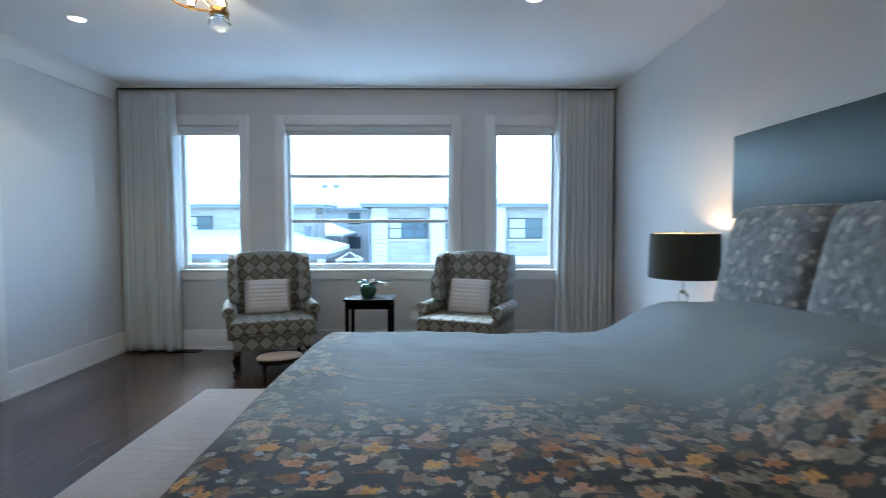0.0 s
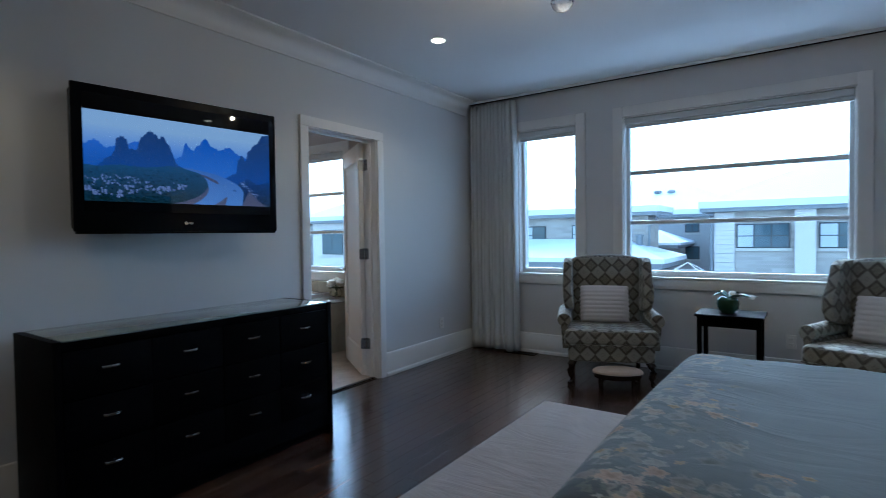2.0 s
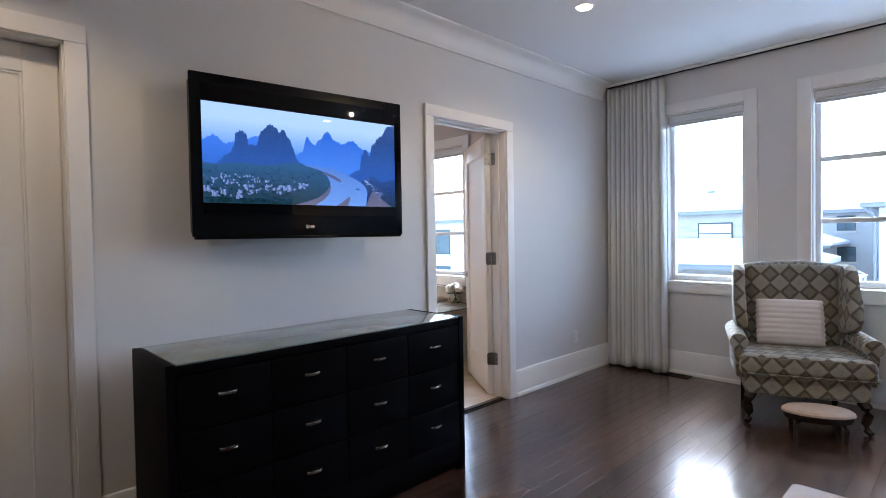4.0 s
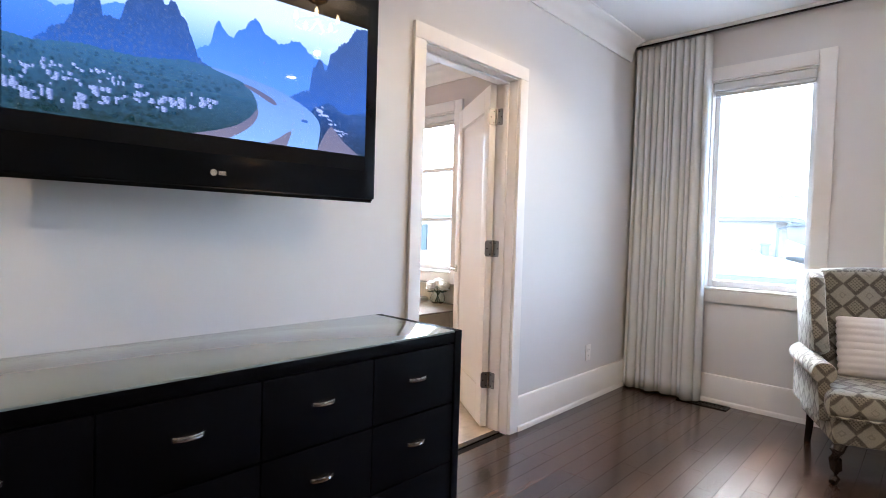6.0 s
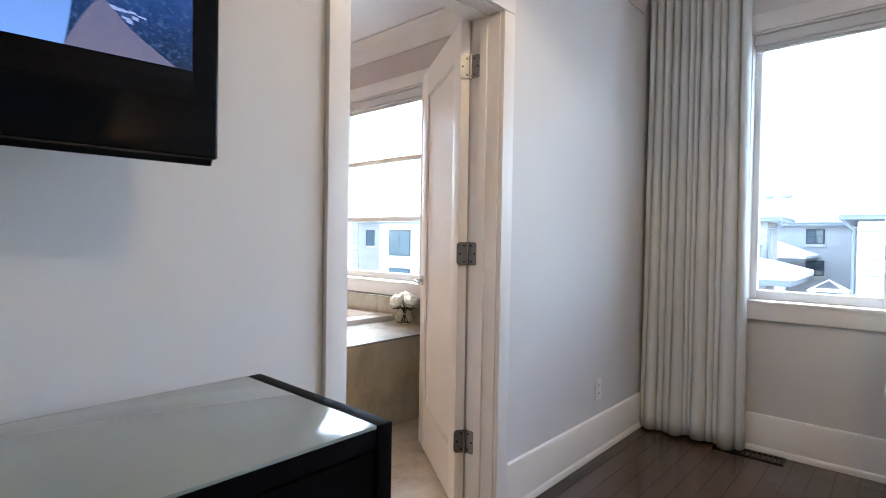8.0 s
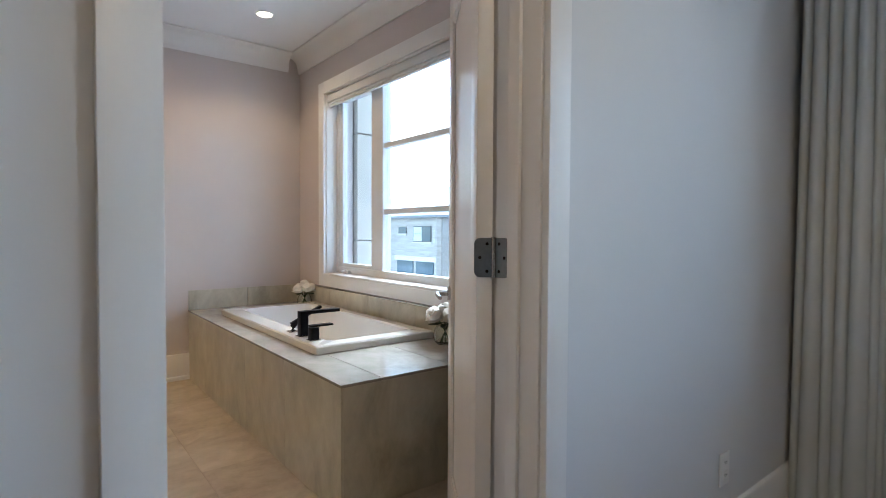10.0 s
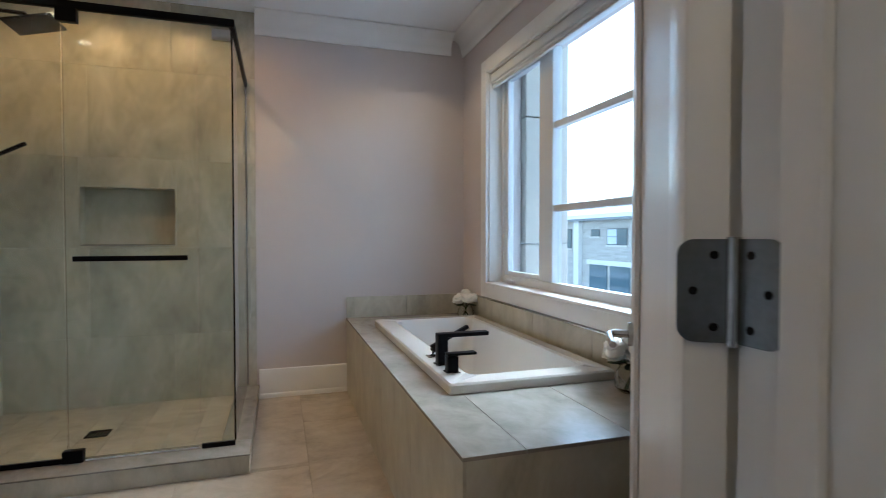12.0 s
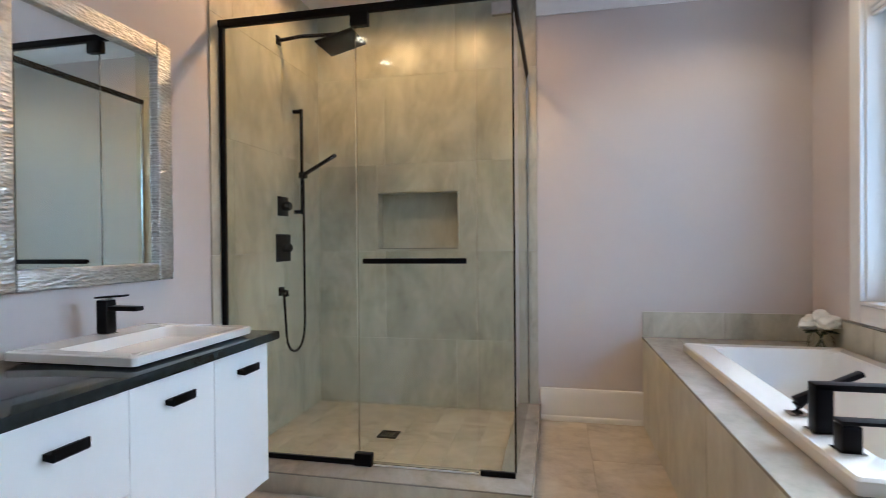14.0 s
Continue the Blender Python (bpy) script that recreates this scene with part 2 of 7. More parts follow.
def bm_sheet(nu, nv, fn):
    """A grid of nu by nv cells, each corner placed by fn(u, v)."""
    bm = bmesh.new()
    g = [[bm.verts.new(fn(i / nu, j / nv)) for j in range(nv + 1)] for i in range(nu + 1)]
    for i in range(nu):
        for j in range(nv):
            bm.faces.new((g[i][j], g[i + 1][j], g[i + 1][j + 1], g[i][j + 1]))
    return bm


def deform(bm, fn):
    for v in bm.verts:
        v.co = Vector(fn(v.co.x, v.co.y, v.co.z))
    return bm


def mesh_of(name, bm, material, smooth=True):
    me = bpy.data.meshes.new(name)
    bm.normal_update()
    bm.to_mesh(me)
    bm.free()
    if material:
        me.materials.append(material)
    if smooth:
        me.shade_smooth()
        me.set_sharp_from_angle(angle=radians(35))
    return me


def part(name, bm, material, parent=None, label="", smooth=True, at=None):
    ob = new(name, mesh_of(name, bm, material, smooth))
    ob.parent = parent
    if at is not None:
        ob.matrix_basis = at
    return tagged(ob, label)


def thing(name, m, label, category, group="", kind=""):
    ob = new(name)
    ob.empty_display_size = 0.1
    ob.matrix_basis = m
    return tagged(ob, label, category, group, kind)


def structure(name, bm, material, label, category, smooth=False):
    ob = new(name, mesh_of(name, bm, material, smooth))
    return tagged(ob, label, category, "", "structure")


def bm_wall(axis, lo, hi, u0, u1, z0, z1, holes):
    """A wall slab between lo and hi of its thin axis, from u0 to u1 along the other, with holes (u0, u1, z0, z1) through it."""
    us = sorted({u0, u1, *[h[0] for h in holes], *[h[1] for h in holes]})
    zs = sorted({z0, z1, *[h[2] for h in holes], *[h[3] for h in holes]})
    def solid(i, j):
        if not (0 <= i < len(us) - 1 and 0 <= j < len(zs) - 1):
            return False
        u, z = (us[i] + us[i + 1]) / 2, (zs[j] + zs[j + 1]) / 2
        return not any(h[0] < u < h[1] and h[2] < z < h[3] for h in holes)
    bm = bmesh.new()
    cache = {}
    def vert(u, z, w):
        key = (round(u, 4), round(z, 4), w)
        if key not in cache:
            cache[key] = bm.verts.new((w, u, z) if axis == "x" else (u, w, z))
        return cache[key]
    for i in range(len(us) - 1):
        for j in range(len(zs) - 1):
            if not solid(i, j):
                continue
            a, b, c, d = us[i], us[i + 1], zs[j], zs[j + 1]
            for w in (lo, hi):
                bm.faces.new([vert(a, c, w), vert(b, c, w), vert(b, d, w), vert(a, d, w)])
            for (p, q), n in ((((a, c), (b, c)), (i, j - 1)), (((a, d), (b, d)), (i, j + 1)), (((a, c), (a, d)), (i - 1, j)), (((b, c), (b, d)), (i + 1, j))):
                if not solid(*n):
                    bm.faces.new([vert(*p, lo), vert(*q, lo), vert(*q, hi), vert(*p, hi)])
    bmesh.ops.recalc_face_normals(bm, faces=bm.faces[:])
    return bm


# ---- plan ----
CEIL = 2.72
BX1, BY0, WY = 5.09, 0.0, 7.11
BATH_X, BATH_Y0, BATH_Y1 = -3.675, 3.40, 6.47
DOOR = (4.695, 5.491, 2.104)
CLOSET = (1.87, 2.697, 2.107)
WINS = ((0.56, 1.213), (1.665, 3.416), (3.84, 4.50))
WZ0, WZ1 = 0.83, 2.355
BW = (-3.155, -1.39, 0.818, 2.295)

# bedroom shell
structure("wall_west", bm_wall("x", -0.13, 0, BY0 - 0.15, WY, -0.01, CEIL + 0.01, [(DOOR[0], DOOR[1], -0.02, DOOR[2]), (CLOSET[0], CLOSET[1], -0.02, CLOSET[2])]), M_WALL, "light grey painted bedroom wall with two doorways", "wall")
structure("wall_north", bm_wall("y", WY, WY + 0.25, 0.0, BX1 + 0.15, -0.01, CEIL + 0.01, [(a, b, WZ0, WZ1) for a, b in WINS]), M_WALL, "light grey painted window wall with three openings", "wall")
structure("wall_east", bm_wall("x", BX1, BX1 + 0.15, BY0 - 0.15, WY, -0.01, CEIL + 0.01, []), M_WALL, "light grey painted wall behind the bed", "wall")
structure("wall_south", bm_wall("y", BY0 - 0.15, BY0, 0.0, BX1, -0.01, CEIL + 0.01, []), M_WALL, "light grey painted rear wall", "wall")
structure("ceiling_bedroom", bm_box(-0.13, BX1 + 0.15, BY0 - 0.15, WY + 0.25, CEIL, CEIL + 0.15), M_CEIL, "matte white bedroom ceiling", "ceiling")
structure("floor_bedroom", bm_box(-0.06, BX1 + 0.15, BY0 - 0.15, WY + 0.25, -0.15, -0.012), M_GAP, "dark oak plank floor with a satin finish", "floor")
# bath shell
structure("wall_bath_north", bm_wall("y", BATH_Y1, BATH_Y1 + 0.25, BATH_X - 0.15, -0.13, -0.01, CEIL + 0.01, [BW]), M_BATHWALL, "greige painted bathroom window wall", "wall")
structure("wall_bath_west", bm_wall("x", BATH_X - 0.15, BATH_X, BATH_Y0 - 0.15, BATH_Y1, -0.01, CEIL + 0.01, [(3.835, 4.402, 1.092, 1.48)]), M_BATHWALL, "greige painted bathroom end wall with a shower niche", "wall")
structure("wall_bath_niche_back", bm_box(BATH_X - 0.2, BATH_X - 0.15, 3.7, 4.55, 0.95, 1.6), M_BATHWALL, "wall closing the shower niche", "wall")
structure("wall_bath_south", bm_wall("y", BATH_Y0 - 0.15, BATH_Y0, BATH_X, -0.13, -0.01, CEIL + 0.01, []), M_BATHWALL, "greige painted wall behind the vanity", "wall")
structure("wall_bath_east", bm_wall("x", -0.142, -0.13, BATH_Y0, BATH_Y1, -0.01, CEIL + 0.01, [(DOOR[0], DOOR[1], -0.02, DOOR[2])]), M_BATHWALL, "greige painted wall round the bathroom door", "wall")
structure("ceiling_bath", bm_box(BATH_X - 0.2, -0.13, BATH_Y0 - 0.15, BATH_Y1 + 0.25, CEIL, CEIL + 0.15), M_CEIL, "matte white bathroom ceiling", "ceiling")
structure("floor_bath", bm_box(BATH_X, -0.06, BATH_Y0, BATH_Y1, -0.15, -0.006), M_GROUT, "large beige porcelain floor tiles", "floor")
structure("wall_closet_back", bm_box(-0.9, -0.85, 1.2, 3.2, 0, CEIL), M_WALL, "plain wall behind the closed closet door", "wall")


# crown mould and baseboards
def crown_profile(h=0.15, d=0.115):
    pts = [(0, -h), (0.012, -h), (0.016, -h + 0.02)]
    for k in range(7):
        a = k / 6 * math.pi / 2
        pts.append((0.02 + (d - 0.045) * (1 - math.cos(a)), -h + 0.025 + (h - 0.05) * math.sin(a)))
    return pts + [(d - 0.012, -0.018), (d, -0.012), (d, 0), (0, 0)]


def crown(name, axis, wall, sign, lo, hi):
    pts = [(wall + sign * a, CEIL + b - 0.001) for a, b in crown_profile()]
    return structure(name, bm_profile(pts, lo, hi, axis), M_TRIM, "white coved crown moulding", "crown moulding", True)


crown("trim_crown_west", "y", 0.001, 1, BY0, 6.955)
crown("trim_crown_bath_north", "x", BATH_Y1 - 0.001, -1, BATH_X, -0.145)
crown("trim_crown_bath_west", "y", BATH_X + 0.001, 1, 4.910, BATH_Y1 - 0.11)
crown("trim_crown_bath_south", "x", BATH_Y0 + 0.001, 1, -2.45, -0.145)


def baseboard(name, axis, wall, sign, lo, hi, h=0.21):
    pts = [(0, 0), (0.026, 0), (0.026, 0.022), (0.022, 0.03), (0.018, 0.034), (0.018, h - 0.014), (0.013, h - 0.004), (0.004, h), (0, h)]
    pts = [(wall + sign * a, b) for a, b in pts]
    return structure(name, bm_profile(pts, lo, hi, axis), M_TRIM, "tall white painted baseboard", "baseboard", True)


baseboard("baseboard_west_a", "y", 0.001, 1, DOOR[1] + 0.064, WY)
baseboard("baseboard_west_b", "y", 0.001, 1, CLOSET[1] + 0.064, DOOR[0] - 0.064)
baseboard("baseboard_west_c", "y", 0.001, 1, BY0, CLOSET[0] - 0.064)
baseboard("baseboard_north", "x", WY - 0.001, -1, 0.028, BX1)
baseboard("baseboard_east", "y", BX1 - 0.001, -1, BY0, WY - 0.03)
baseboard("baseboard_south", "x", BY0 + 0.001, 1, 0.028, BX1 - 0.03)
baseboard("baseboard_bath_west", "y", BATH_X + 0.001, 1, 4.923, 5.54, 0.205)
baseboard("baseboard_bath_east", "y", -0.143, -1, DOOR[1] + 0.064, BATH_Y1 - 0.002)


# ---- door casings, jambs and doors ----
def casing(name, y0, y1, top, x, sign, w=0.075, d=0.02):
    y0, y1, top = y0 + 0.017, y1 - 0.017, top - 0.017
    ob = thing(name, pose(0, 0, 0), "flat white painted door casing", "door casing", "", "structure")
    lo, hi = (x, x + sign * d) if sign > 0 else (x - d, x)
    part("casing_side", bm_box(lo, hi, y0 - w - 0.005, y0 - 0.005, 0, top + 0.005, 0.003), M_TRIM, ob)
    part("casing_side", bm_box(lo, hi, y1 + 0.005, y1 + w + 0.005, 0, top + 0.005, 0.003), M_TRIM, ob)
    part("casing_head", bm_box(lo, hi + 0.001, y0 - w - 0.005, y1 + w + 0.005, top + 0.0055, top + w + 0.005, 0.003), M_TRIM, ob)
    return ob


def jamb(name, y0, y1, top, x0, x1, stop_x, latch=0.018):
    ob = thing(name, pose(0, 0, 0), "white painted door jamb with a stop", "door jamb", "", "structure")
    part("jamb_side", bm_box(x0, x1, y0 - 0.004, y0 + latch, 0, top, 0.002), M_TRIM, ob)
    part("jamb_side", bm_box(x0, x1, y1 - 0.018, y1 + 0.004, 0, top, 0.002), M_TRIM, ob)
    part("jamb_head", bm_box(x0, x1, y0 + latch, y1 - 0.018, top - 0.018, top + 0.004, 0.002), M_TRIM, ob)
    part("stop", bm_box(stop_x, stop_x + 0.035, y0 + latch, y0 + latch * 1.6, 0, top - 0.018, 0.003), M_TRIM, ob)
    part("stop", bm_box(stop_x, stop_x + 0.035, y1 - 0.030, y1 - 0.018, 0, top - 0.018, 0.003), M_TRIM, ob)
    part("stop", bm_box(stop_x, stop_x + 0.035, y0 + latch * 1.6, y1 - 0.030, top - 0.030, top - 0.018, 0.003), M_TRIM, ob)
    return ob


casing("trim_casing_bath", *DOOR, 0.001, 1)
casing("trim_casing_bath_inner", *DOOR, -0.143, -1)
casing("trim_casing_closet", *CLOSET, 0.001, 1)
jamb("trim_jamb_bath", *DOOR, -0.142, 0.0, -0.092, 0.006)
jamb("trim_jamb_closet", *CLOSET, -0.13, 0.0, -0.125)


def panel_door(name, m, w, h, label, handles=True, arch=False):
    """A door leaf along +x from its hinge, 40 mm thick about y = 0, with one tall recessed panel on each face."""
    ob = thing(name, m, label, "door", "", "structure")
    t, s = 0.02, 0.115
    part("stile", bm_box(0, s, -t, t, 0.01, h, 0.003), M_TRIM, ob)
    part("stile", bm_box(w - s, w, -t, t, 0.01, h, 0.003), M_TRIM, ob)
    part("rail", bm_box(s, w - s, -t, t, 0.01, 0.24, 0.003), M_TRIM, ob)
    part("rail", bm_box(s, w - s, -t, t, h - s - (0.03 if arch else 0), h, 0.003), M_TRIM, ob)
    part("panel", bm_box(s - 0.005, w - s + 0.005, -0.009, 0.009, 0.235, h - s, 0.0), M_TRIM, ob)
    for f in (-1, 1):
        bm = bmesh.new()
        a, b, c, d = s, w - s, 0.24, h - s - (0.03 if arch else 0)
        for x0, x1, z0, z1 in ((a, a + 0.012, c, d), (b - 0.012, b, c, d), (a + 0.012, b - 0.012, c, c + 0.012), (a + 0.012, b - 0.012, d - 0.012, d)):
            bm_box(x0, x1, *sorted((f * 0.009, f * 0.016)), z0, z1, 0.003, 1, bm)
        part("panel_bead", bm, M_TRIM, ob)
    if handles:
        for f in (-1, 1):
            hd = part("lever_handle", bm_tube([(w - 0.065, f * 0.02, 0.93), (w - 0.065, f * 0.03, 0.93)], 0.027, 20), M_CHROME, ob, "brushed nickel lever handle")
            pts = [(w - 0.065, f * 0.028, 0.93), (w - 0.065, f * 0.062, 0.93), (w - 0.075, f * 0.07, 0.93), (w - 0.10, f * 0.072, 0.93), (w - 0.15, f * 0.07, 0.928), (w - 0.175, f * 0.066, 0.925)]
            part("lever", bm_tube(pts, 0.009, 12, 0.8), M_CHROME, hd)
        part("latch_plate", bm_box(w - 0.001, w + 0.0015, -0.012, 0.012, 0.90, 0.96), M_CHROME, ob)
    return ob


HINGE = (-0.141, 5.465)
leaf_dir = 146.0
panel_door("door_bath", pose(HINGE[0], HINGE[1], 0, 0, 0, leaf_dir) @ pose(0.006, 0.022, 0), 0.770, 2.085, "white painted panel door standing open into the bathroom", arch=True)
panel_door("door_closet", pose(-0.105, CLOSET[0] + 0.022, 0, 0, 0, 90), CLOSET[1] - CLOSET[0] - 0.044, 2.085, "closed white panel door set deep in its jamb", handles=False)


def hinge(z):
    ob = thing("door_hinge", pose(HINGE[0], HINGE[1], z), "brushed nickel butt hinge with rounded leaves", "hinge", "hinges of the bathroom door")
    part("knuckle", bm_tube([(0, 0, -0.051), (0, 0, 0.051)], 0.0065, 12), M_CHROME, ob)
    rounded = [(0, -0.049)] + [(0.033 + 0.015 * math.sin(a), -0.034 - 0.015 * math.cos(a)) for a in [k * math.pi / 10 for k in range(6)]] + [(0.033 + 0.015 * math.cos(a), 0.034 + 0.015 * math.sin(a)) for a in [k * math.pi / 10 for k in range(6)]] + [(0, 0.049)]
    part("hinge_leaf", bm_profile(rounded, -0.0012, 0.0012, "y"), M_HINGE, ob, at=pose(0, 0.0045, 0))
    part("hinge_leaf", bm_profile(rounded, -0.0012, 0.0012, "y"), M_HINGE, ob, at=pose(0, 0, 0, 0, 0, leaf_dir + 90) @ pose(0, -0.0035, 0))
    for sx, sz in ((0.016, 0.034), (0.034, 0.0), (0.016, -0.034)):
        part("screw", bm_tube([(sx, 0.0025, sz), (sx, 0.0035, sz)], 0.0042, 8), M_BLACK, ob)
        m = pose(0, 0, 0, 0, 0, leaf_dir + 90) @ pose(0, -0.0035, 0)
        part("screw", bm_tube([(sx, 0.0010, sz), (sx, 0.0021, sz)], 0.0042, 8), M_BLACK, ob, at=m)
    return ob


for hz in (0.297, 1.10, 1.89):
    hinge(hz)


# ---- windows ----
def window_unit(name, x0, x1, z0, z1, wall_y, glass_y, bars, label, mull=None, blind=True, left_crank=False):
    """A window set in a wall that faces -y: casing, jamb boards, sash frame, glazing bars, panes and a rolled blind."""
    ob = thing(name, pose(0, 0, 0), label, "window", "", "structure")
    w, d = 0.09, 0.022
    y1 = wall_y - 0.001
    part("casing_side", bm_box(x0 - w, x0 + 0.004, y1 - d, y1, z0 - w, z1 + w, 0.003), M_TRIM, ob)
    part("casing_side", bm_box(x1 - 0.004, x1 + w, y1 - d, y1, z0 - w, z1 + w, 0.003), M_TRIM, ob)
    part("casing_head", bm_box(x0 + 0.0045, x1 - 0.0045, y1 - d, y1, z1 - 0.004, z1 + w, 0.003), M_TRIM, ob)
    part("casing_apron", bm_box(x0 + 0.0045, x1 - 0.0045, y1 - d, y1, z0 - w, z0 - 0.003, 0.003), M_TRIM, ob)
    part("window_sill", bm_box(x0 + 0.002, x1 - 0.002, y1 - d - 0.006, glass_y - 0.03, z0 - 0.002, z0 + 0.016, 0.004), M_TRIM, ob)
    part("jamb", bm_box(x0 + 0.0005, x0 + 0.014, y1 + 0.001, glass_y - 0.03, z0 + 0.017, z1, 0.001), M_TRIM, ob)
    part("jamb", bm_box(x1 - 0.014, x1 - 0.0005, y1 + 0.001, glass_y - 0.03, z0 + 0.017, z1, 0.001), M_TRIM, ob)
    part("jamb", bm_box(x0 + 0.014, x1 - 0.014, y1 + 0.001, glass_y - 0.03, z1 - 0.014, z1 - 0.0005, 0.001), M_TRIM, ob)
    f = 0.048
    g0, g1 = glass_y - 0.03, glass_y + 0.03
    fr = part("window_frame", bm_box(x0, x0 + f, g0, g1, z0, z1, 0.006), M_VINYL, ob)
    part("frame_side", bm_box(x1 - f, x1, g0, g1, z0, z1, 0.006), M_VINYL, ob)
    part("frame_head", bm_box(x0 + f, x1 - f, g0, g1, z1 - f, z1, 0.006), M_VINYL, ob)
    part("frame_foot", bm_box(x0 + f, x1 - f, g0, g1, z0, z0 + f + 0.02, 0.006), M_VINYL, ob)
    spans = [(x0 + f, x1 - f)]
    if mull:
        part("mullion", bm_box(mull[0], mull[1], g0 - 0.004, g1, z0 + f + 0.02, z1 - f, 0.008), M_VINYL, ob)
        spans = [(x0 + f, mull[0]), (mull[1], x1 - f)]
        a, b = spans[0]
        s = 0.05
        sash = part("casement_sash", bm_box(a, a + s, g0 + 0.008, g1 - 0.008, z0 + f + 0.02, z1 - f, 0.006), M_VINYL, ob)
        part("sash_side", bm_box(b - 0.02, b, g0 + 0.008, g1 - 0.008, z0 + f + 0.02, z1 - f, 0.006), M_VINYL, ob)
        part("sash_rail", bm_box(a + s, b - 0.02, g0 + 0.008, g1 - 0.008, z0 + f + 0.02, z0 + f + 0.05, 0.006), M_VINYL, ob)
        part("sash_rail", bm_box(a + s, b - 0.02, g0 + 0.008, g1 - 0.008, z1 - f - 0.03, z1 - f, 0.006), M_VINYL, ob)
        crank = part("crank_cover", bm_box(a + 0.10, a + 0.20, g0 - 0.035, g0, z0 + 0.017, z0 + 0.043, 0.008), M_VINYL, ob, "white casement crank")
        part("crank_handle", bm_tube([(a + 0.13, g0 - 0.03, z0 + 0.045), (a + 0.15, g0 - 0.04, z0 + 0.052), (a + 0.21, g0 - 0.045, z0 + 0.05)], 0.006, 8), M_VINYL, crank)
    for z in bars:
        a, b = spans[-1]
        part("glazing_bar", bm_box(a, b, g0 + 0.004, g1 - 0.01, z - 0.019, z + 0.019, 0.006), M_VINYL, ob)
    for a, b in spans:
        zs = [z0 + f, *(bars if (a, b) == spans[-1] else []), z1 - f]
        for p, q in zip(zs, zs[1:]):
            pn = part("pane", bm_box(a - 0.004, b + 0.004, glass_y - 0.003, glass_y + 0.003, p + 0.002, q - 0.002), M_PANE, ob, smooth=False)
            pn.visible_shadow = False
    if blind:
        bl = part("roller_blind", bm_box(x0 + 0.016, x1 - 0.016, y1 + 0.004, y1 + 0.062, z1 - 0.078, z1 - 0.016, 0.012, 3), M_BLIND, ob, "rolled white window blind")
        part("blind_fold", bm_box(x0 + 0.022, x1 - 0.022, y1 + 0.012, y1 + 0.046, z1 - 0.098, z1 - 0.079, 0.005), M_BLIND, bl)
        part("blind_rail", bm_box(x0 + 0.022, x1 - 0.022, y1 + 0.018, y1 + 0.040, z1 - 0.112, z1 - 0.099, 0.004), M_BLIND, bl)
    return ob


M_BLIND = simple("blind_fabric", (0.66, 0.67, 0.68), (0.60, 0.61, 0.62), 0.7, scale=6, fine=300, stretch=(0.2, 1, 1), bumps=0.15)
GY = WY + 0.10
window_unit("window_1", *WINS[0], WZ0, WZ1, WY, GY, [], "tall fixed window with white casing and a rolled blind")
window_unit("window_2", *WINS[1], WZ0, WZ1, WY, GY, [1.352, 1.825], "wide window with two horizontal glazing bars and white casing")
window_unit("window_3", *WINS[2], WZ0, WZ1, WY, GY, [], "tall fixed window with white casing beside the curtain")
window_unit("window_bath", *BW, BATH_Y1, BATH_Y1 + 0.125, [1.315, 1.79], "large bathroom window with a narrow casement and glazing bars", mull=(-2.585, -2.425))


# ---- curtains ----
def curtain(name, x0, x1, y, label, seed):
    """Pencil pleats that hang straight down and close up into a few broader folds at the hem."""
    rnd = random.Random(seed)
    def cuts_of(n, lo, hi):
        c = [0.0]
        for _ in range(n):
            c.append(c[-1] + rnd.uniform(lo, hi))
        return [k / c[-1] for k in c]
    groups = 4
    small = cuts_of(groups * 3, 0.6, 1.4)
    big = small[::3]
    a_small = [rnd.uniform(0.75, 1.2) for _ in small]
    a_big = [rnd.uniform(0.8, 1.15) for _ in big]
    def fold(u, cuts):
        i = max(k for k in range(len(cuts) - 1) if cuts[k] <= u + 1e-9)
        return i, (u - cuts[i]) / (cuts[i + 1] - cuts[i])
    def fn(u, v):
        i, fi = fold(u, small)
        j, fj = fold(u, big)
        low = (1 - v) ** 1.3
        round_fold = lambda f, p: (0.5 - 0.5 * math.cos(2 * math.pi * f)) ** p
        pleat = round_fold(fi, 0.8) * a_small[i] * (0.058 - 0.022 * low)
        deep = round_fold(fj, 0.6) * a_big[j] * (0.010 + 0.060 * low)
        x = x0 + (x1 - x0) * u + 0.030 * low * (u - 0.4) - 0.0095 * math.sin(2 * math.pi * fi) - 0.012 * low * math.sin(2 * math.pi * fj)
        z = 0.018 + (CEIL - 0.052 - 0.018) * v + 0.006 * math.sin(9 * u + seed) * (1 - v) ** 6
        sway = 0.006 * noise.noise((u * 6, v * 0.9, seed)) + 0.0015 * noise.noise((u * 20, v * 2, seed))
        return (x, y + 0.042 - pleat - deep + sway, z)
    ob = thing(name, pose(0, 0, 0), label, "curtain", "curtains")
    c = part("curtain_panel", bm_sheet(240, 30, fn), M_CURTAIN, ob)
    cloth = c.modifiers.new("cloth", "SOLIDIFY")
    cloth.thickness = 0.003
    part("heading_tape", bm_box(x0 + 0.01, x1 - 0.01, y + 0.046, y + 0.050, CEIL - 0.085, CEIL - 0.05, 0.001), M_CURTAIN, ob)
    return ob


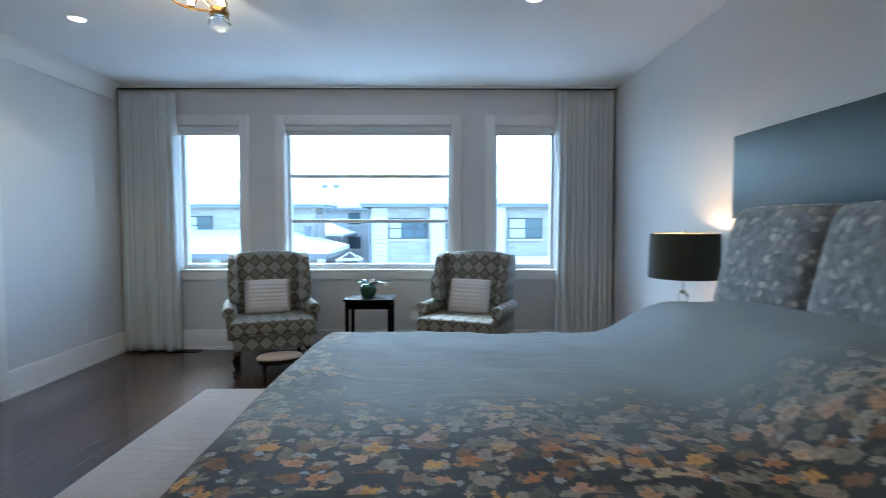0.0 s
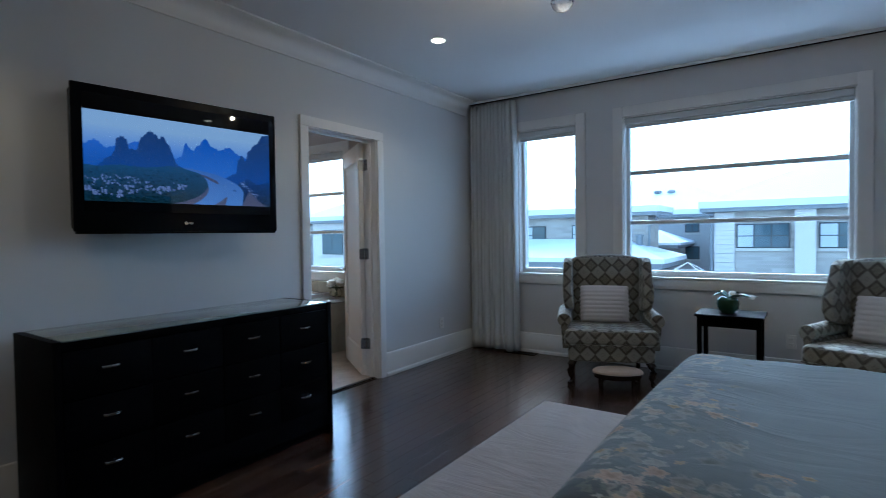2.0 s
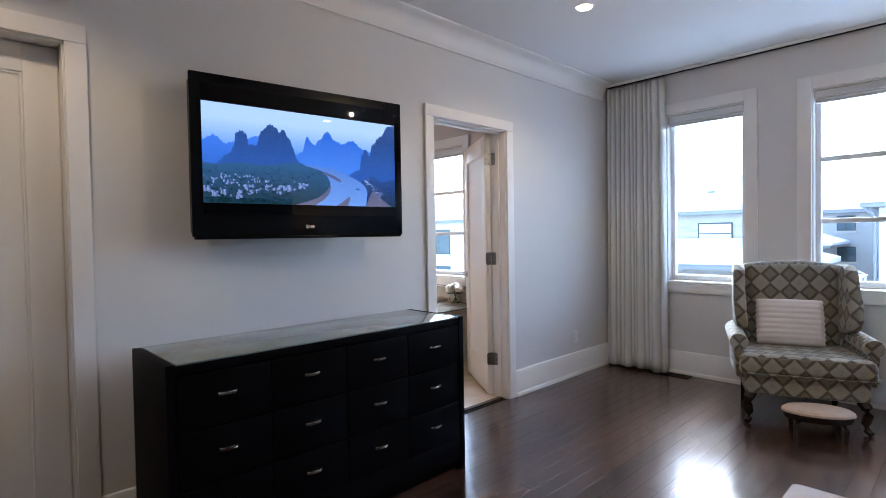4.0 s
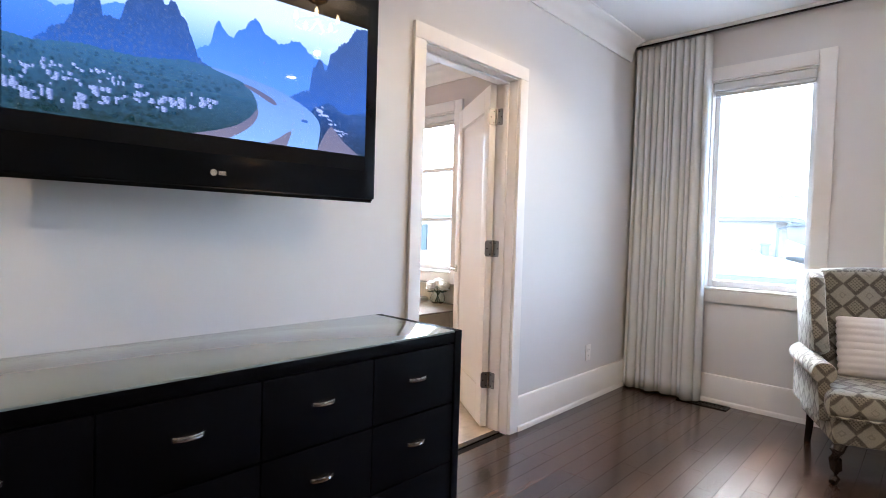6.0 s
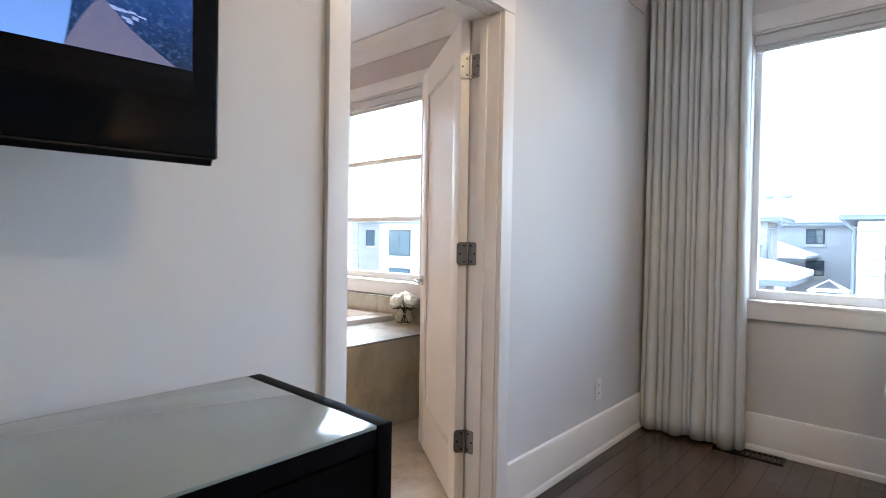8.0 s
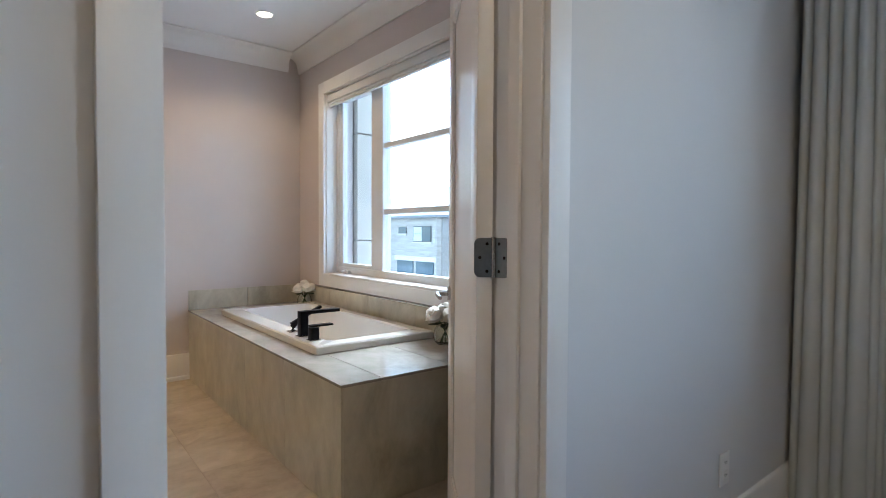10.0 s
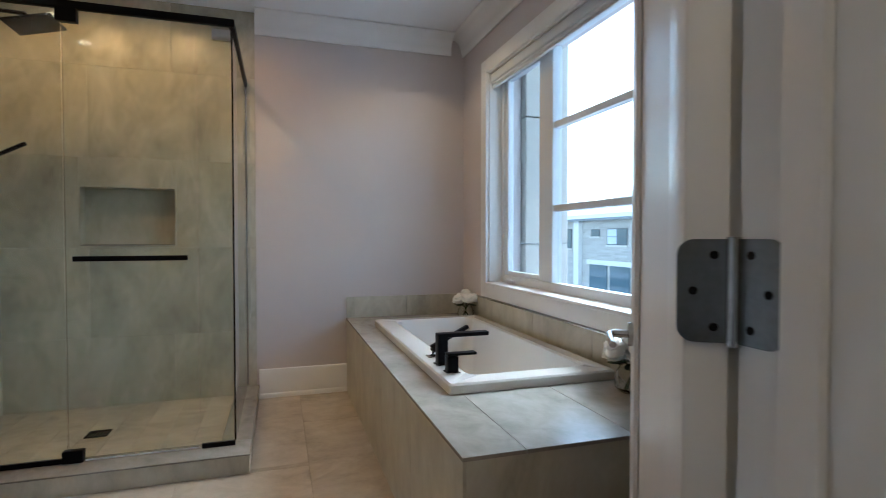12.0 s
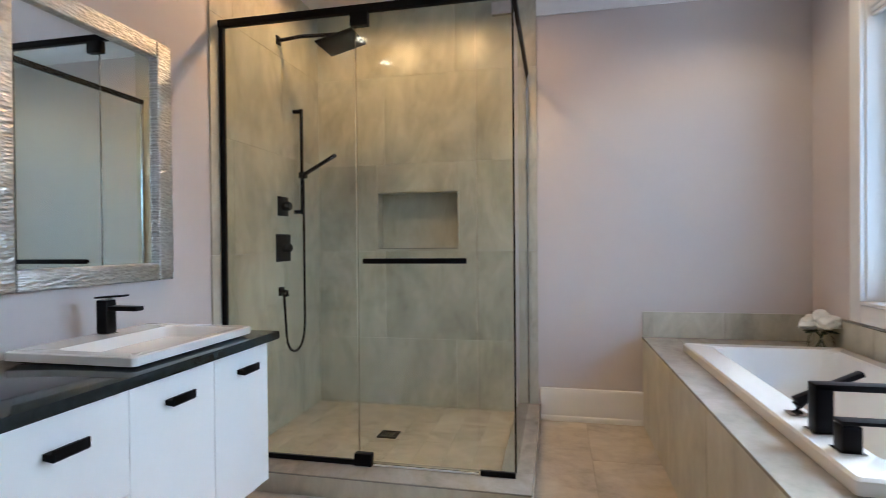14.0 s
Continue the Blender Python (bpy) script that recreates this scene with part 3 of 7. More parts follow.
curtain("curtain", 0.03, 0.575, 7.015, "ivory pleated floor-length curtain drawn to the corner", 3)
curtain("curtain", 4.50, 5.055, 7.015, "ivory pleated floor-length curtain beside the end window", 8)
track = thing("curtain_track", pose(0, 0, 0), "slim white curtain track under the ceiling with a black shadow strip", "curtain track")
part("rail", bm_box(0.02, BX1 - 0.02, 6.995, 7.035, CEIL - 0.025, CEIL - 0.0005, 0.003), M_VINYL, track)
# black strip put in for the line of shade below the rail
part("shadow_line", bm_box(0.02, BX1 - 0.02, 7.005, 7.025, CEIL - 0.032, CEIL - 0.0255), M_BLACK, track)

# ---- bathroom: tub and deck ----
DZ, DX1, DY0 = 0.545, -1.092, 5.54
TX0, TX1, TY0, TY1 = -3.27, -1.635, 5.682, 6.425


def bm_ring(outer, inner, z0, z1):
    """A flat slab with a rectangular hole."""
    bm = bmesh.new()
    ox0, ox1, oy0, oy1 = outer
    ix0, ix1, iy0, iy1 = inner
    for a in ((ox0, ox1, oy0, iy0), (ox0, ox1, iy1, oy1), (ox0, ix0, iy0, iy1), (ix1, ox1, iy0, iy1)):
        bm_box(*a, z0, z1, bm=bm)
    return bm


deck = thing("bath_deck", pose(0, 0, 0), "tub deck clad in grey-beige porcelain with a pale top", "tub deck")
part("deck_core", bm_ring((BATH_X + 0.002, DX1 - 0.012, DY0 + 0.012, BATH_Y1 - 0.002), (TX0 + 0.06, TX1 - 0.06, TY0 + 0.06, TY1 - 0.06), 0.002, DZ - 0.012), M_GROUT, deck)
for k, (a, b) in enumerate(((BATH_X + 0.002, -2.89), (-2.887, -2.29), (-2.287, -1.69), (-1.687, DX1))):
    part("front_tile", bm_box(a, b, DY0, DY0 + 0.011, 0.002, DZ - 0.0125, 0.0005, 1), M_TILE, deck)
for a, b in ((DY0 + 0.0115, 6.137), (6.14, BATH_Y1 - 0.002)):
    part("end_tile", bm_box(DX1 - 0.011, DX1, a, b, 0.002, DZ - 0.0125, 0.0005, 1), M_TILE, deck)
part("top_tile", bm_box(BATH_X + 0.002, DX1 + 0.002, DY0 - 0.002, TY0 + 0.05, DZ - 0.012, DZ, 0.0006, 1), M_DECK, deck)
part("top_tile", bm_box(BATH_X + 0.002, TX0 + 0.05, TY0 + 0.052, BATH_Y1 - 0.014, DZ - 0.012, DZ, 0.0006, 1), M_DECK, deck)
part("top_tile", bm_box(TX0 + 0.052, TX1 - 0.05, TY1 - 0.05, BATH_Y1 - 0.014, DZ - 0.012, DZ, 0.0006, 1), M_DECK, deck)
part("top_tile", bm_box(TX1 - 0.048, DX1 + 0.002, TY0 + 0.052, 6.10, DZ - 0.012, DZ, 0.0006, 1), M_DECK, deck)
part("top_tile", bm_box(TX1 - 0.048, DX1 + 0.002, 6.102, BATH_Y1 - 0.014, DZ - 0.012, DZ, 0.0006, 1), M_DECK, deck)
splash = thing("tub_backsplash", pose(0, 0, 0), "low porcelain upstand behind the tub deck", "backsplash", "", "structure")
for a, b in ((DY0, 5.995), (5.998, BATH_Y1 - 0.013)):
    part("splash_tile", bm_box(BATH_X + 0.001, BATH_X + 0.012, a, b, DZ + 0.001, 0.70, 0.0005, 1), M_TILE, splash)
for k in range(5):
    a = BATH_X + 0.013 + k * 0.6
    part("splash_tile", bm_box(a, min(a + 0.597, DX1), BATH_Y1 - 0.012, BATH_Y1 - 0.001, DZ + 0.001, 0.71, 0.0005, 1), M_TILE, splash)
part("splash_cap", bm_box(BATH_X + 0.013, DX1, BATH_Y1 - 0.016, BATH_Y1 - 0.001, 0.711, 0.722, 0.002), M_CHROME, splash, "grey metal tile trim")


def bm_tub():
    """A drop-in basin with a flat raised rim and a rounded well."""
    bm = bmesh.new()
    def loop(x0, x1, y0, y1, r, z, n=6):
        out = []
        for cx, cy, a0 in ((x1 - r, y1 - r, 0), (x0 + r, y1 - r, 90), (x0 + r, y0 + r, 180), (x1 - r, y0 + r, 270)):
            for k in range(n + 1):
                a = radians(a0 + 90 * k / n)
                out.append(bm.verts.new((cx + r * math.cos(a), cy + r * math.sin(a), z)))
        return out
    top = DZ + 0.042
    rows = [loop(TX0, TX1, TY0, TY1, 0.012, DZ + 0.001), loop(TX0, TX1, TY0, TY1, 0.012, top - 0.008), loop(TX0 + 0.006, TX1 - 0.006, TY0 + 0.006, TY1 - 0.006, 0.012, top),
            loop(TX0 + 0.075, TX1 - 0.10, TY0 + 0.115, TY1 - 0.065, 0.05, top), loop(TX0 + 0.085, TX1 - 0.11, TY0 + 0.125, TY1 - 0.075, 0.055, top - 0.01),
            loop(TX0 + 0.13, TX1 - 0.15, TY0 + 0.15, TY1 - 0.10, 0.08, 0.35), loop(TX0 + 0.19, TX1 - 0.2, TY0 + 0.18, TY1 - 0.13, 0.09, 0.19), loop(TX0 + 0.27, TX1 - 0.28, TY0 + 0.25, TY1 - 0.2, 0.09, 0.15)]
    for a, b in zip(rows, rows[1:]):
        for i in range(len(a)):
            j = (i + 1) % len(a)
            bm.faces.new((a[i], a[j], b[j], b[i]))
    bm.faces.new(rows[-1])
    bmesh.ops.recalc_face_normals(bm, faces=bm.faces[:])
    return bm


tub = thing("bathtub", pose(0, 0, 0), "white rectangular drop-in bathtub with a flat rim", "bathtub")
part("basin", bm_tub(), M_WHITE_CERAMIC, tub)
part("tub_drain", bm_lathe([(0, 0.152), (0.03, 0.152), (0.03, 0.156), (0, 0.157)]), M_CHROME, tub, at=pose(-2.5, 6.02, 0))
RZ = DZ + 0.043
tap = thing("tub_filler", pose(-1.933, 5.742, RZ), "matte black square deck-mounted tub spout", "faucet")
part("base_plate", bm_box(-0.032, 0.032, -0.032, 0.032, 0, 0.006, 0.002), M_CHROME, tap)
part("column", bm_box(-0.023, 0.023, -0.023, 0.023, 0.006, 0.135, 0.004), M_BLACK, tap)
part("spout", bm_box(-0.023, 0.023, -0.023, 0.215, 0.122, 0.140, 0.004), M_BLACK, tap)
valve = thing("tub_valve", pose(-1.795, 5.742, RZ), "matte black square tub mixer with a flat lever", "faucet")
part("base_plate", bm_box(-0.03, 0.03, -0.03, 0.03, 0, 0.006, 0.002), M_CHROME, valve)
part("body", bm_box(-0.023, 0.023, -0.023, 0.023, 0.006, 0.07, 0.004), M_BLACK, valve)
part("lever", bm_box(-0.022, 0.022, -0.023, 0.105, 0.073, 0.083, 0.003), M_BLACK, valve)
spray = thing("tub_hand_shower", pose(-2.09, 5.748, RZ), "matte black hand shower resting on its deck holder", "hand shower")
part("base_plate", bm_box(-0.028, 0.028, -0.028, 0.028, 0, 0.006, 0.002), M_CHROME, spray)
part("holder", bm_tube([(0, 0, 0.006), (0, 0.0, 0.03), (0, 0.02, 0.055)], 0.016, 12), M_BLACK, spray)
part("handle", bm_box(-0.015, 0.015, 0, 0.205, -0.008, 0.008, 0.004), M_BLACK, spray, at=pose(0, -0.01, 0.045, 26))


# ---- shower ----
GX, GYS = -2.575, 4.845
curb = thing("shower_curb", pose(0, 0, 0), "low porcelain curb round the shower", "shower curb", "", "structure")
part("curb_front", bm_box(-2.63, -2.432, 3.402, 4.92, 0.0, 0.088, 0.002), M_TILE, curb)
part("curb_front_top", bm_box(-2.632, -2.430, 3.402, 4.922, 0.0885, 0.097, 0.002), M_DECK, curb)
part("curb_side", bm_box(BATH_X + 0.013, -2.6305, 4.775, 4.92, 0.0, 0.088, 0.002), M_TILE, curb)
part("curb_side_top", bm_box(BATH_X + 0.013, -2.6325, 4.773, 4.922, 0.0885, 0.097, 0.002), M_DECK, curb)
structure("floor_shower", bm_box(BATH_X, -2.63, 3.402, 4.775, -0.004, 0.030), M_GROUT, "sloped shower floor of small beige tiles", "floor")
drain = thing("shower_drain", pose(-3.12, 4.084, 0.0395), "square black shower drain grate", "drain")
part("grate_frame", bm_ring((-0.055, 0.055, -0.055, 0.055), (-0.042, 0.042, -0.042, 0.042), 0, 0.004), M_BLACK, drain)
for k in range(5):
    part("grate_bar", bm_box(-0.042, 0.042, -0.036 + k * 0.016, -0.028 + k * 0.016, 0, 0.003), M_BLACK, drain)

enc = thing("shower_enclosure", pose(0, 0, 0), "frameless glass shower enclosure with black rails", "shower enclosure")
H1 = 2.196
def pane(name, x0, x1, y0, y1, z0, z1):
    p = part(name, bm_box(x0, x1, y0, y1, z0, z1), M_SHOWER_GLASS, enc, "clear tempered glass", smooth=False)
    p.visible_shadow = False
    return p
pane("fixed_panel", GX - 0.004, GX + 0.004, 3.425, 4.118, 0.118, H1)
gdoor = pane("glass_door", GX - 0.004, GX + 0.004, 4.123, 4.680, 0.108, H1)
pane("fixed_panel", GX - 0.004, GX + 0.004, 4.685, 4.838, 0.118, H1)
pane("side_panel", BATH_X + 0.02, GX - 0.006, GYS - 0.004, GYS + 0.004, 0.118, H1)
part("header_rail", bm_box(GX - 0.016, GX + 0.016, 3.402, GYS + 0.014, H1, H1 + 0.034, 0.003), M_BLACK, enc)
part("side_header", bm_box(BATH_X + 0.014, GX - 0.0165, GYS - 0.014, GYS + 0.014, H1, H1 + 0.034, 0.003), M_BLACK, enc)
part("wall_channel", bm_box(GX - 0.012, GX + 0.012, 3.413, 3.437, 0.0975, H1, 0.002), M_BLACK, enc)
part("wall_channel", bm_box(BATH_X + 0.013, BATH_X + 0.03, GYS - 0.009, GYS + 0.009, 0.0975, H1, 0.002), M_CHROME, enc)
part("floor_channel", bm_box(GX - 0.010, GX + 0.010, 3.438, 4.10, 0.0975, 0.12, 0.002), M_BLACK, enc)
part("floor_channel", bm_box(GX - 0.010, GX + 0.010, 4.69, GYS, 0.0975, 0.12, 0.002), M_BLACK, enc)
part("pivot_clamp", bm_box(GX - 0.02, GX + 0.02, 4.10, 4.185, 0.0985, 0.155, 0.004), M_BLACK, enc)
part("pivot_clamp", bm_box(GX - 0.02, GX + 0.02, 4.10, 4.185, H1 - 0.062, H1 + 0.001, 0.004), M_BLACK, enc)
part("corner_clip", bm_box(GX - 0.015, GX + 0.012, 4.755, 4.84, H1 - 0.075, H1 - 0.02, 0.003), M_CHROME, enc, "polished metal glass clip")
part("door_sweep", bm_box(GX - 0.003, GX + 0.003, 4.19, 4.68, 0.099, 0.107), M_VINYL, enc)
bar = part("towel_bar", bm_box(GX + 0.045, GX + 0.060, 4.167, 4.643, 1.038, 1.062, 0.003), M_BLACK, gdoor, "flat black bar handle")
part("bar_post", bm_box(GX + 0.0045, GX + 0.046, 4.20, 4.215, 1.043, 1.057, 0.002), M_BLACK, gdoor)
part("bar_post", bm_box(GX + 0.0045, GX + 0.046, 4.565, 4.58, 1.043, 1.057, 0.002), M_BLACK, gdoor)

SY = BATH_Y0 + 0.012
sh = thing("rain_shower", pose(-3.13, SY, 2.345), "square black rain shower head on a wall arm", "shower head")
part("flange", bm_box(-0.025, 0.025, 0, 0.008, -0.025, 0.025, 0.002), M_BLACK, sh)
part("arm", bm_tube([(0, 0.005, 0), (0, 0.15, 0.012), (0, 0.36, 0.005), (0, 0.39, -0.03)], 0.011, 12), M_BLACK, sh)
part("plate", bm_box(-0.115, 0.115, -0.115, 0.115, -0.014, 0.0, 0.006), M_BLACK, sh, at=pose(0, 0.40, -0.04, 14, 0, 0))
for nm, z, s in (("shower_diverter", 1.36, 0.058), ("shower_mixer", 1.11, 0.082)):
    v = thing(nm, pose(-3.16, SY, z), "square matte black shower valve trim", "shower valve")
    part("plate", bm_box(-s, s, 0, 0.008, -s, s, 0.003), M_BLACK, v)
    part("knob", bm_lathe([(0, 0), (0.026, 0), (0.026, 0.04), (0.022, 0.046), (0, 0.046)], 20), M_BLACK, v, at=pose(0, 0.008, 0, -90))
    part("lever", bm_box(-0.008, 0.06, 0.036, 0.05, -0.009, 0.009, 0.003), M_BLACK, v)
rail = thing("hand_shower_rail", pose(-3.31, SY, 0), "black slide rail carrying a slim hand shower", "hand shower")
part("bar", bm_box(-0.011, 0.011, 0.045, 0.060, 1.32, 1.98, 0.003), M_BLACK, rail)
for z in (1.335, 1.965):
    part("bracket", bm_box(-0.011, 0.011, 0, 0.046, z - 0.011, z + 0.011, 0.002), M_BLACK, rail)
part("slider", bm_box(-0.018, 0.018, 0.038, 0.085, 1.545, 1.585, 0.004), M_BLACK, rail)
part("wand", bm_box(-0.014, 0.014, 0, 0.24, -0.009, 0.009, 0.004), M_BLACK, rail, at=pose(0, 0.07, 1.57, 28))
def hose_pts():
    a, b = Vector((-0.005, 0.075, 1.555)), Vector((0.215, 0.04, 0.845))
    out = []
    for k in range(33):
        s = k / 32
        if s < 0.55:
            q = s / 0.55
            out.append((a.x + 0.0 * q, 0.06, a.z + (0.60 - a.z) * q))
        elif s < 0.85:
            q = (s - 0.55) / 0.3 * math.pi
            out.append((a.x + (b.x - a.x) * (1 - math.cos(q)) / 2, 0.055, 0.60 - 0.12 * math.sin(q)))
        else:
            q = (s - 0.85) / 0.15
            out.append((b.x, 0.055 - 0.015 * q, 0.60 + (b.z - 0.60) * q))
    return out
part("hose", bm_tube(hose_pts(), 0.0075, 8), M_BLACK, rail)
outlet_w = thing("hose_outlet", pose(-3.13, SY, 0.85), "square black shower hose outlet", "shower fitting")
part("plate", bm_box(-0.027, 0.027, 0, 0.01, -0.027, 0.027, 0.003), M_BLACK, outlet_w)
part("elbow", bm_tube([(0, 0.01, 0), (0, 0.04, 0), (0, 0.042, -0.03)], 0.011, 10), M_BLACK, outlet_w)

# ---- vanity, sink, mirror ----
VZ, VY = 0.788, 3.935
van = thing("vanity_cabinet", pose(0, 0, 0), "white floating vanity with black finger pulls", "vanity")
part("carcass", bm_box(-2.105, -0.60, BATH_Y0 + 0.001, VY - 0.02, 0.225, VZ - 0.032, 0.002), M_CABINET, van)
def front(name, x0, x1, z0, z1, hx, hz):
    f = part(name, bm_box(x0 + 0.0015, x1 - 0.0015, VY - 0.0195, VY - 0.001, z0, z1, 0.002), M_CABINET, van)
    part("finger_pull", bm_profile([(VY - 0.001, hz - 0.011), (VY + 0.028, hz - 0.014), (VY + 0.032, hz - 0.010), (VY + 0.032, hz + 0.014), (VY + 0.026, hz + 0.014), (VY + 0.022, hz + 0.004), (VY - 0.001, hz + 0.004)], hx - 0.045, hx + 0.045, "x", 0.0015), M_BLACK, f, "matte black angled pull")
front("cabinet_door", -2.105, -1.785, 0.226, VZ - 0.034, -1.953, 0.687)
front("cabinet_door", -1.785, -1.44, 0.226, VZ - 0.034, -1.612, 0.683)
front("drawer", -1.44, -1.02, 0.482, VZ - 0.034, -1.25, 0.672)
front("drawer", -1.44, -1.02, 0.226, 0.479, -1.275, 0.40)
front("cabinet_door", -1.02, -0.60, 0.226, VZ - 0.034, -0.85, 0.675)
counter = thing("vanity_counter", pose(0, 0, 0), "polished black stone vanity counter", "countertop")
part("slab", bm_box(-2.16, -0.58, BATH_Y0 + 0.001, VY + 0.02, VZ - 0.031, VZ, 0.003), M_COUNTER, counter)

# ---- dresser ----
def dresser():
    ob = thing("dresser", pose(0, 0, 0), "wide black-stained dresser with a frosted glass top", "dresser")
    x0, x1, y0, y1, h = 0.15, 0.594, 2.86, 4.36, 0.843
    part("side_panel", bm_box(x0, x1 + 0.004, y0, y0 + 0.032, 0, h, 0.002), M_BLACKWOOD, ob)
    part("side_panel", bm_box(x0, x1 + 0.004, y1 - 0.032, y1, 0, h, 0.002), M_BLACKWOOD, ob)
    part("body", bm_box(x0, x1 - 0.022, y0 + 0.0325, y1 - 0.0325, 0.06, h - 0.014), M_BLACKWOOD, ob)
    part("plinth", bm_box(x0 + 0.02, x1 - 0.04, y0 + 0.033, y1 - 0.033, 0, 0.06), M_BLACKWOOD, ob)
    part("top_rail", bm_box(x1 - 0.0215, x1, y0 + 0.033, y1 - 0.033, h - 0.04, h - 0.006, 0.002), M_BLACKWOOD, ob)
    part("glass_top", bm_box(x0 + 0.002, x1 + 0.003, y0 + 0.0345, y1 - 0.0345, h - 0.0055, h + 0.001, 0.0015), M_TOPGLASS, ob, "grey-green frosted glass top")
    inner0, cw = y0 + 0.034, (y1 - y0 - 0.068) / 4
    for c in range(4):
        for z in (0.709, 0.499, 0.290):
            d = part("drawer", bm_box(x1 - 0.021, x1, inner0 + c * cw + 0.002, inner0 + (c + 1) * cw - 0.002, z - 0.116, z + 0.088, 0.002), M_BLACKWOOD, ob)
            yc = inner0 + (c + 0.5) * cw
            pts = []
            for k in range(13):
                a = math.pi * k / 12
                pts.append((yc - 0.038 * math.cos(a), x1 + 0.003 + 0.020 * math.sin(a)))
            bm = bm_profile([(x, y) for y, x in pts], z - 0.006, z + 0.006, "z", 0.002)
            part("cup_pull", bm, M_CHROME, d, "polished nickel half-moon pull")
    part("bottom_rail", bm_box(x1 - 0.0215, x1, y0 + 0.033, y1 - 0.033, 0.06, 0.178, 0.002), M_BLACKWOOD, ob)
    return ob


M_TOPGLASS = simple("frosted_grey_glass", (0.20, 0.235, 0.225), (0.185, 0.22, 0.21), 0.10, scale=2, bumps=0, coat=0.3)
dresser()

# ---- television ----
def tv():
    w, h = 1.092, 0.73
    ob = thing("television", pose(0.126, 3.108, 1.299, 0, 0, 90 - 6.6), "black flat television showing a river valley, on a swivel arm", "television")
    # local x runs along the screen, local -y faces the room
    part("back_shell", bm_box(0.01, w - 0.01, -0.03, 0.055, 0.01, h - 0.01, 0.02, 3), M_TVBODY, ob)
    bez = part("bezel", bm_box(0, w, -0.052, -0.031, 0, h, 0.006, 3), M_TVGLOSS, ob, "glossy black bezel")
    bm = bm_profile([(-0.052, -0.002), (-0.044, -0.012), (-0.02, -0.010), (-0.02, 0.004), (-0.05, 0.004)], 0.01, w - 0.01, "x", 0.001)
    part("lower_lip", bm, M_TVGLOSS, ob)
    def flat(name, pts, y, m):
        b = bmesh.new()
        b.faces.new([b.verts.new((x, y, z)) for x, z in pts])
        return part(name, b, m, scr, smooth=False)
    scr = part("screen", bm_box(0.045, w - 0.045, -0.0535, -0.0525, 0.100, h - 0.045), M_SCREEN_BLACK, ob, "switched-on screen")
    x0, x1, z0, z1 = 0.047, w - 0.047, 0.152, 0.604
    W, Hh = x1 - x0, z1 - z0
    def P(*uv):
        out = []
        for u, v in uv:
            s = u / (1.325 - 0.325 * u)
            out.append((x0 + W * s / (1.325 - 0.325 * s), z0 + v * Hh))
        return out
    def soft(*uv):
        """Rounds the corners of a shore line, but for those on the picture's edge."""
        pts = list(uv)
        for _ in range(3):
            out = []
            for (a, b), (c, d), (e, f) in zip(pts[-1:] + pts[:-1], pts, pts[1:] + pts[:1]):
                if d <= 0.0 or d >= 1.0 or c <= 0.0 or c >= 1.0:
                    out.append((c, d))
                else:
                    out += [(c + 0.25 * (a - c), d + 0.25 * (b - d)), (c + 0.25 * (e - c), d + 0.25 * (f - d))]
            pts = out
        return P(*pts)
    flat("screen_sky", P((0, 0.40), (1, 0.40), (1, 1), (0, 1)), -0.0539, M_SKYPIC)
    def ridge(name, peaks, base, y, m, seed, rough=0.012):
        rnd = random.Random(seed)
        pts = []
        n = 90
        lo, hi = peaks[0][0], peaks[-1][0]
        for k in range(n + 1):
            u = lo + (hi - lo) * k / n
            for (a, va), (b, vb) in zip(peaks, peaks[1:]):
                if a <= u <= b:
                    s = (u - a) / max(1e-6, b - a)
                    s = s * s * (3 - 2 * s)
                    v = va + (vb - va) * s
                    break
            pts.append((u, v + rnd.uniform(-rough, rough) * (1 if 0 < k < n else 0)))
        flat(name, P(*([(lo, base)] + pts + [(hi, base)])), y, m)
    ridge("screen_haze_ridge", [(0, 0.62), (0.08, 0.68), (0.16, 0.60), (0.30, 0.66), (0.36, 0.70), (0.42, 0.60), (0.60, 0.52), (1, 0.55)], 0.30, -0.0540, M_PICHAZE, 3)
    ridge("screen_far_ridge", [(0.54, 0.46), (0.60, 0.58), (0.628, 0.745), (0.66, 0.66), (0.69, 0.74), (0.723, 0.83), (0.755, 0.74), (0.79, 0.71), (0.833, 0.76), (0.87, 0.68), (0.93, 0.62), (1, 0.6)], 0.30, -0.0541, M_PICFAR, 4)
    ridge("screen_near_peak", [(0.10, 0.40), (0.18, 0.50), (0.215, 0.56), (0.23, 0.72), (0.262, 0.745), (0.295, 0.71), (0.31, 0.60), (0.352, 0.61), (0.385, 0.76), (0.435, 0.84), (0.47, 0.81), (0.485, 0.77), (0.505, 0.80), (0.53, 0.72), (0.585, 0.47), (0.62, 0.40)], 0.28, -0.0543, M_PICNEAR, 5)
    ridge("screen_side_peak", [(0.80, 0.34), (0.86, 0.42), (0.872, 0.60), (0.887, 0.665), (0.902, 0.60), (0.915, 0.74), (0.945, 0.84), (0.977, 0.97), (1.0, 0.995)], 0.0, -0.05435, M_PICNEAR, 6)
    ridge("screen_valley", [(0, 0.40), (0.1, 0.39), (0.25, 0.42), (0.4, 0.41), (0.55, 0.45), (0.62, 0.44), (0.70, 0.40), (0.76, 0.34), (0.80, 0.2), (0.82, 0.0)], 0.0, -0.0545, M_PICLAND, 7, 0.006)
    ridge("screen_far_bank", [(0.86, 0.24), (0.88, 0.32), (0.91, 0.36), (0.95, 0.30), (1.0, 0.34)], 0.0, -0.0545, M_PICBANKDARK, 8, 0.008)
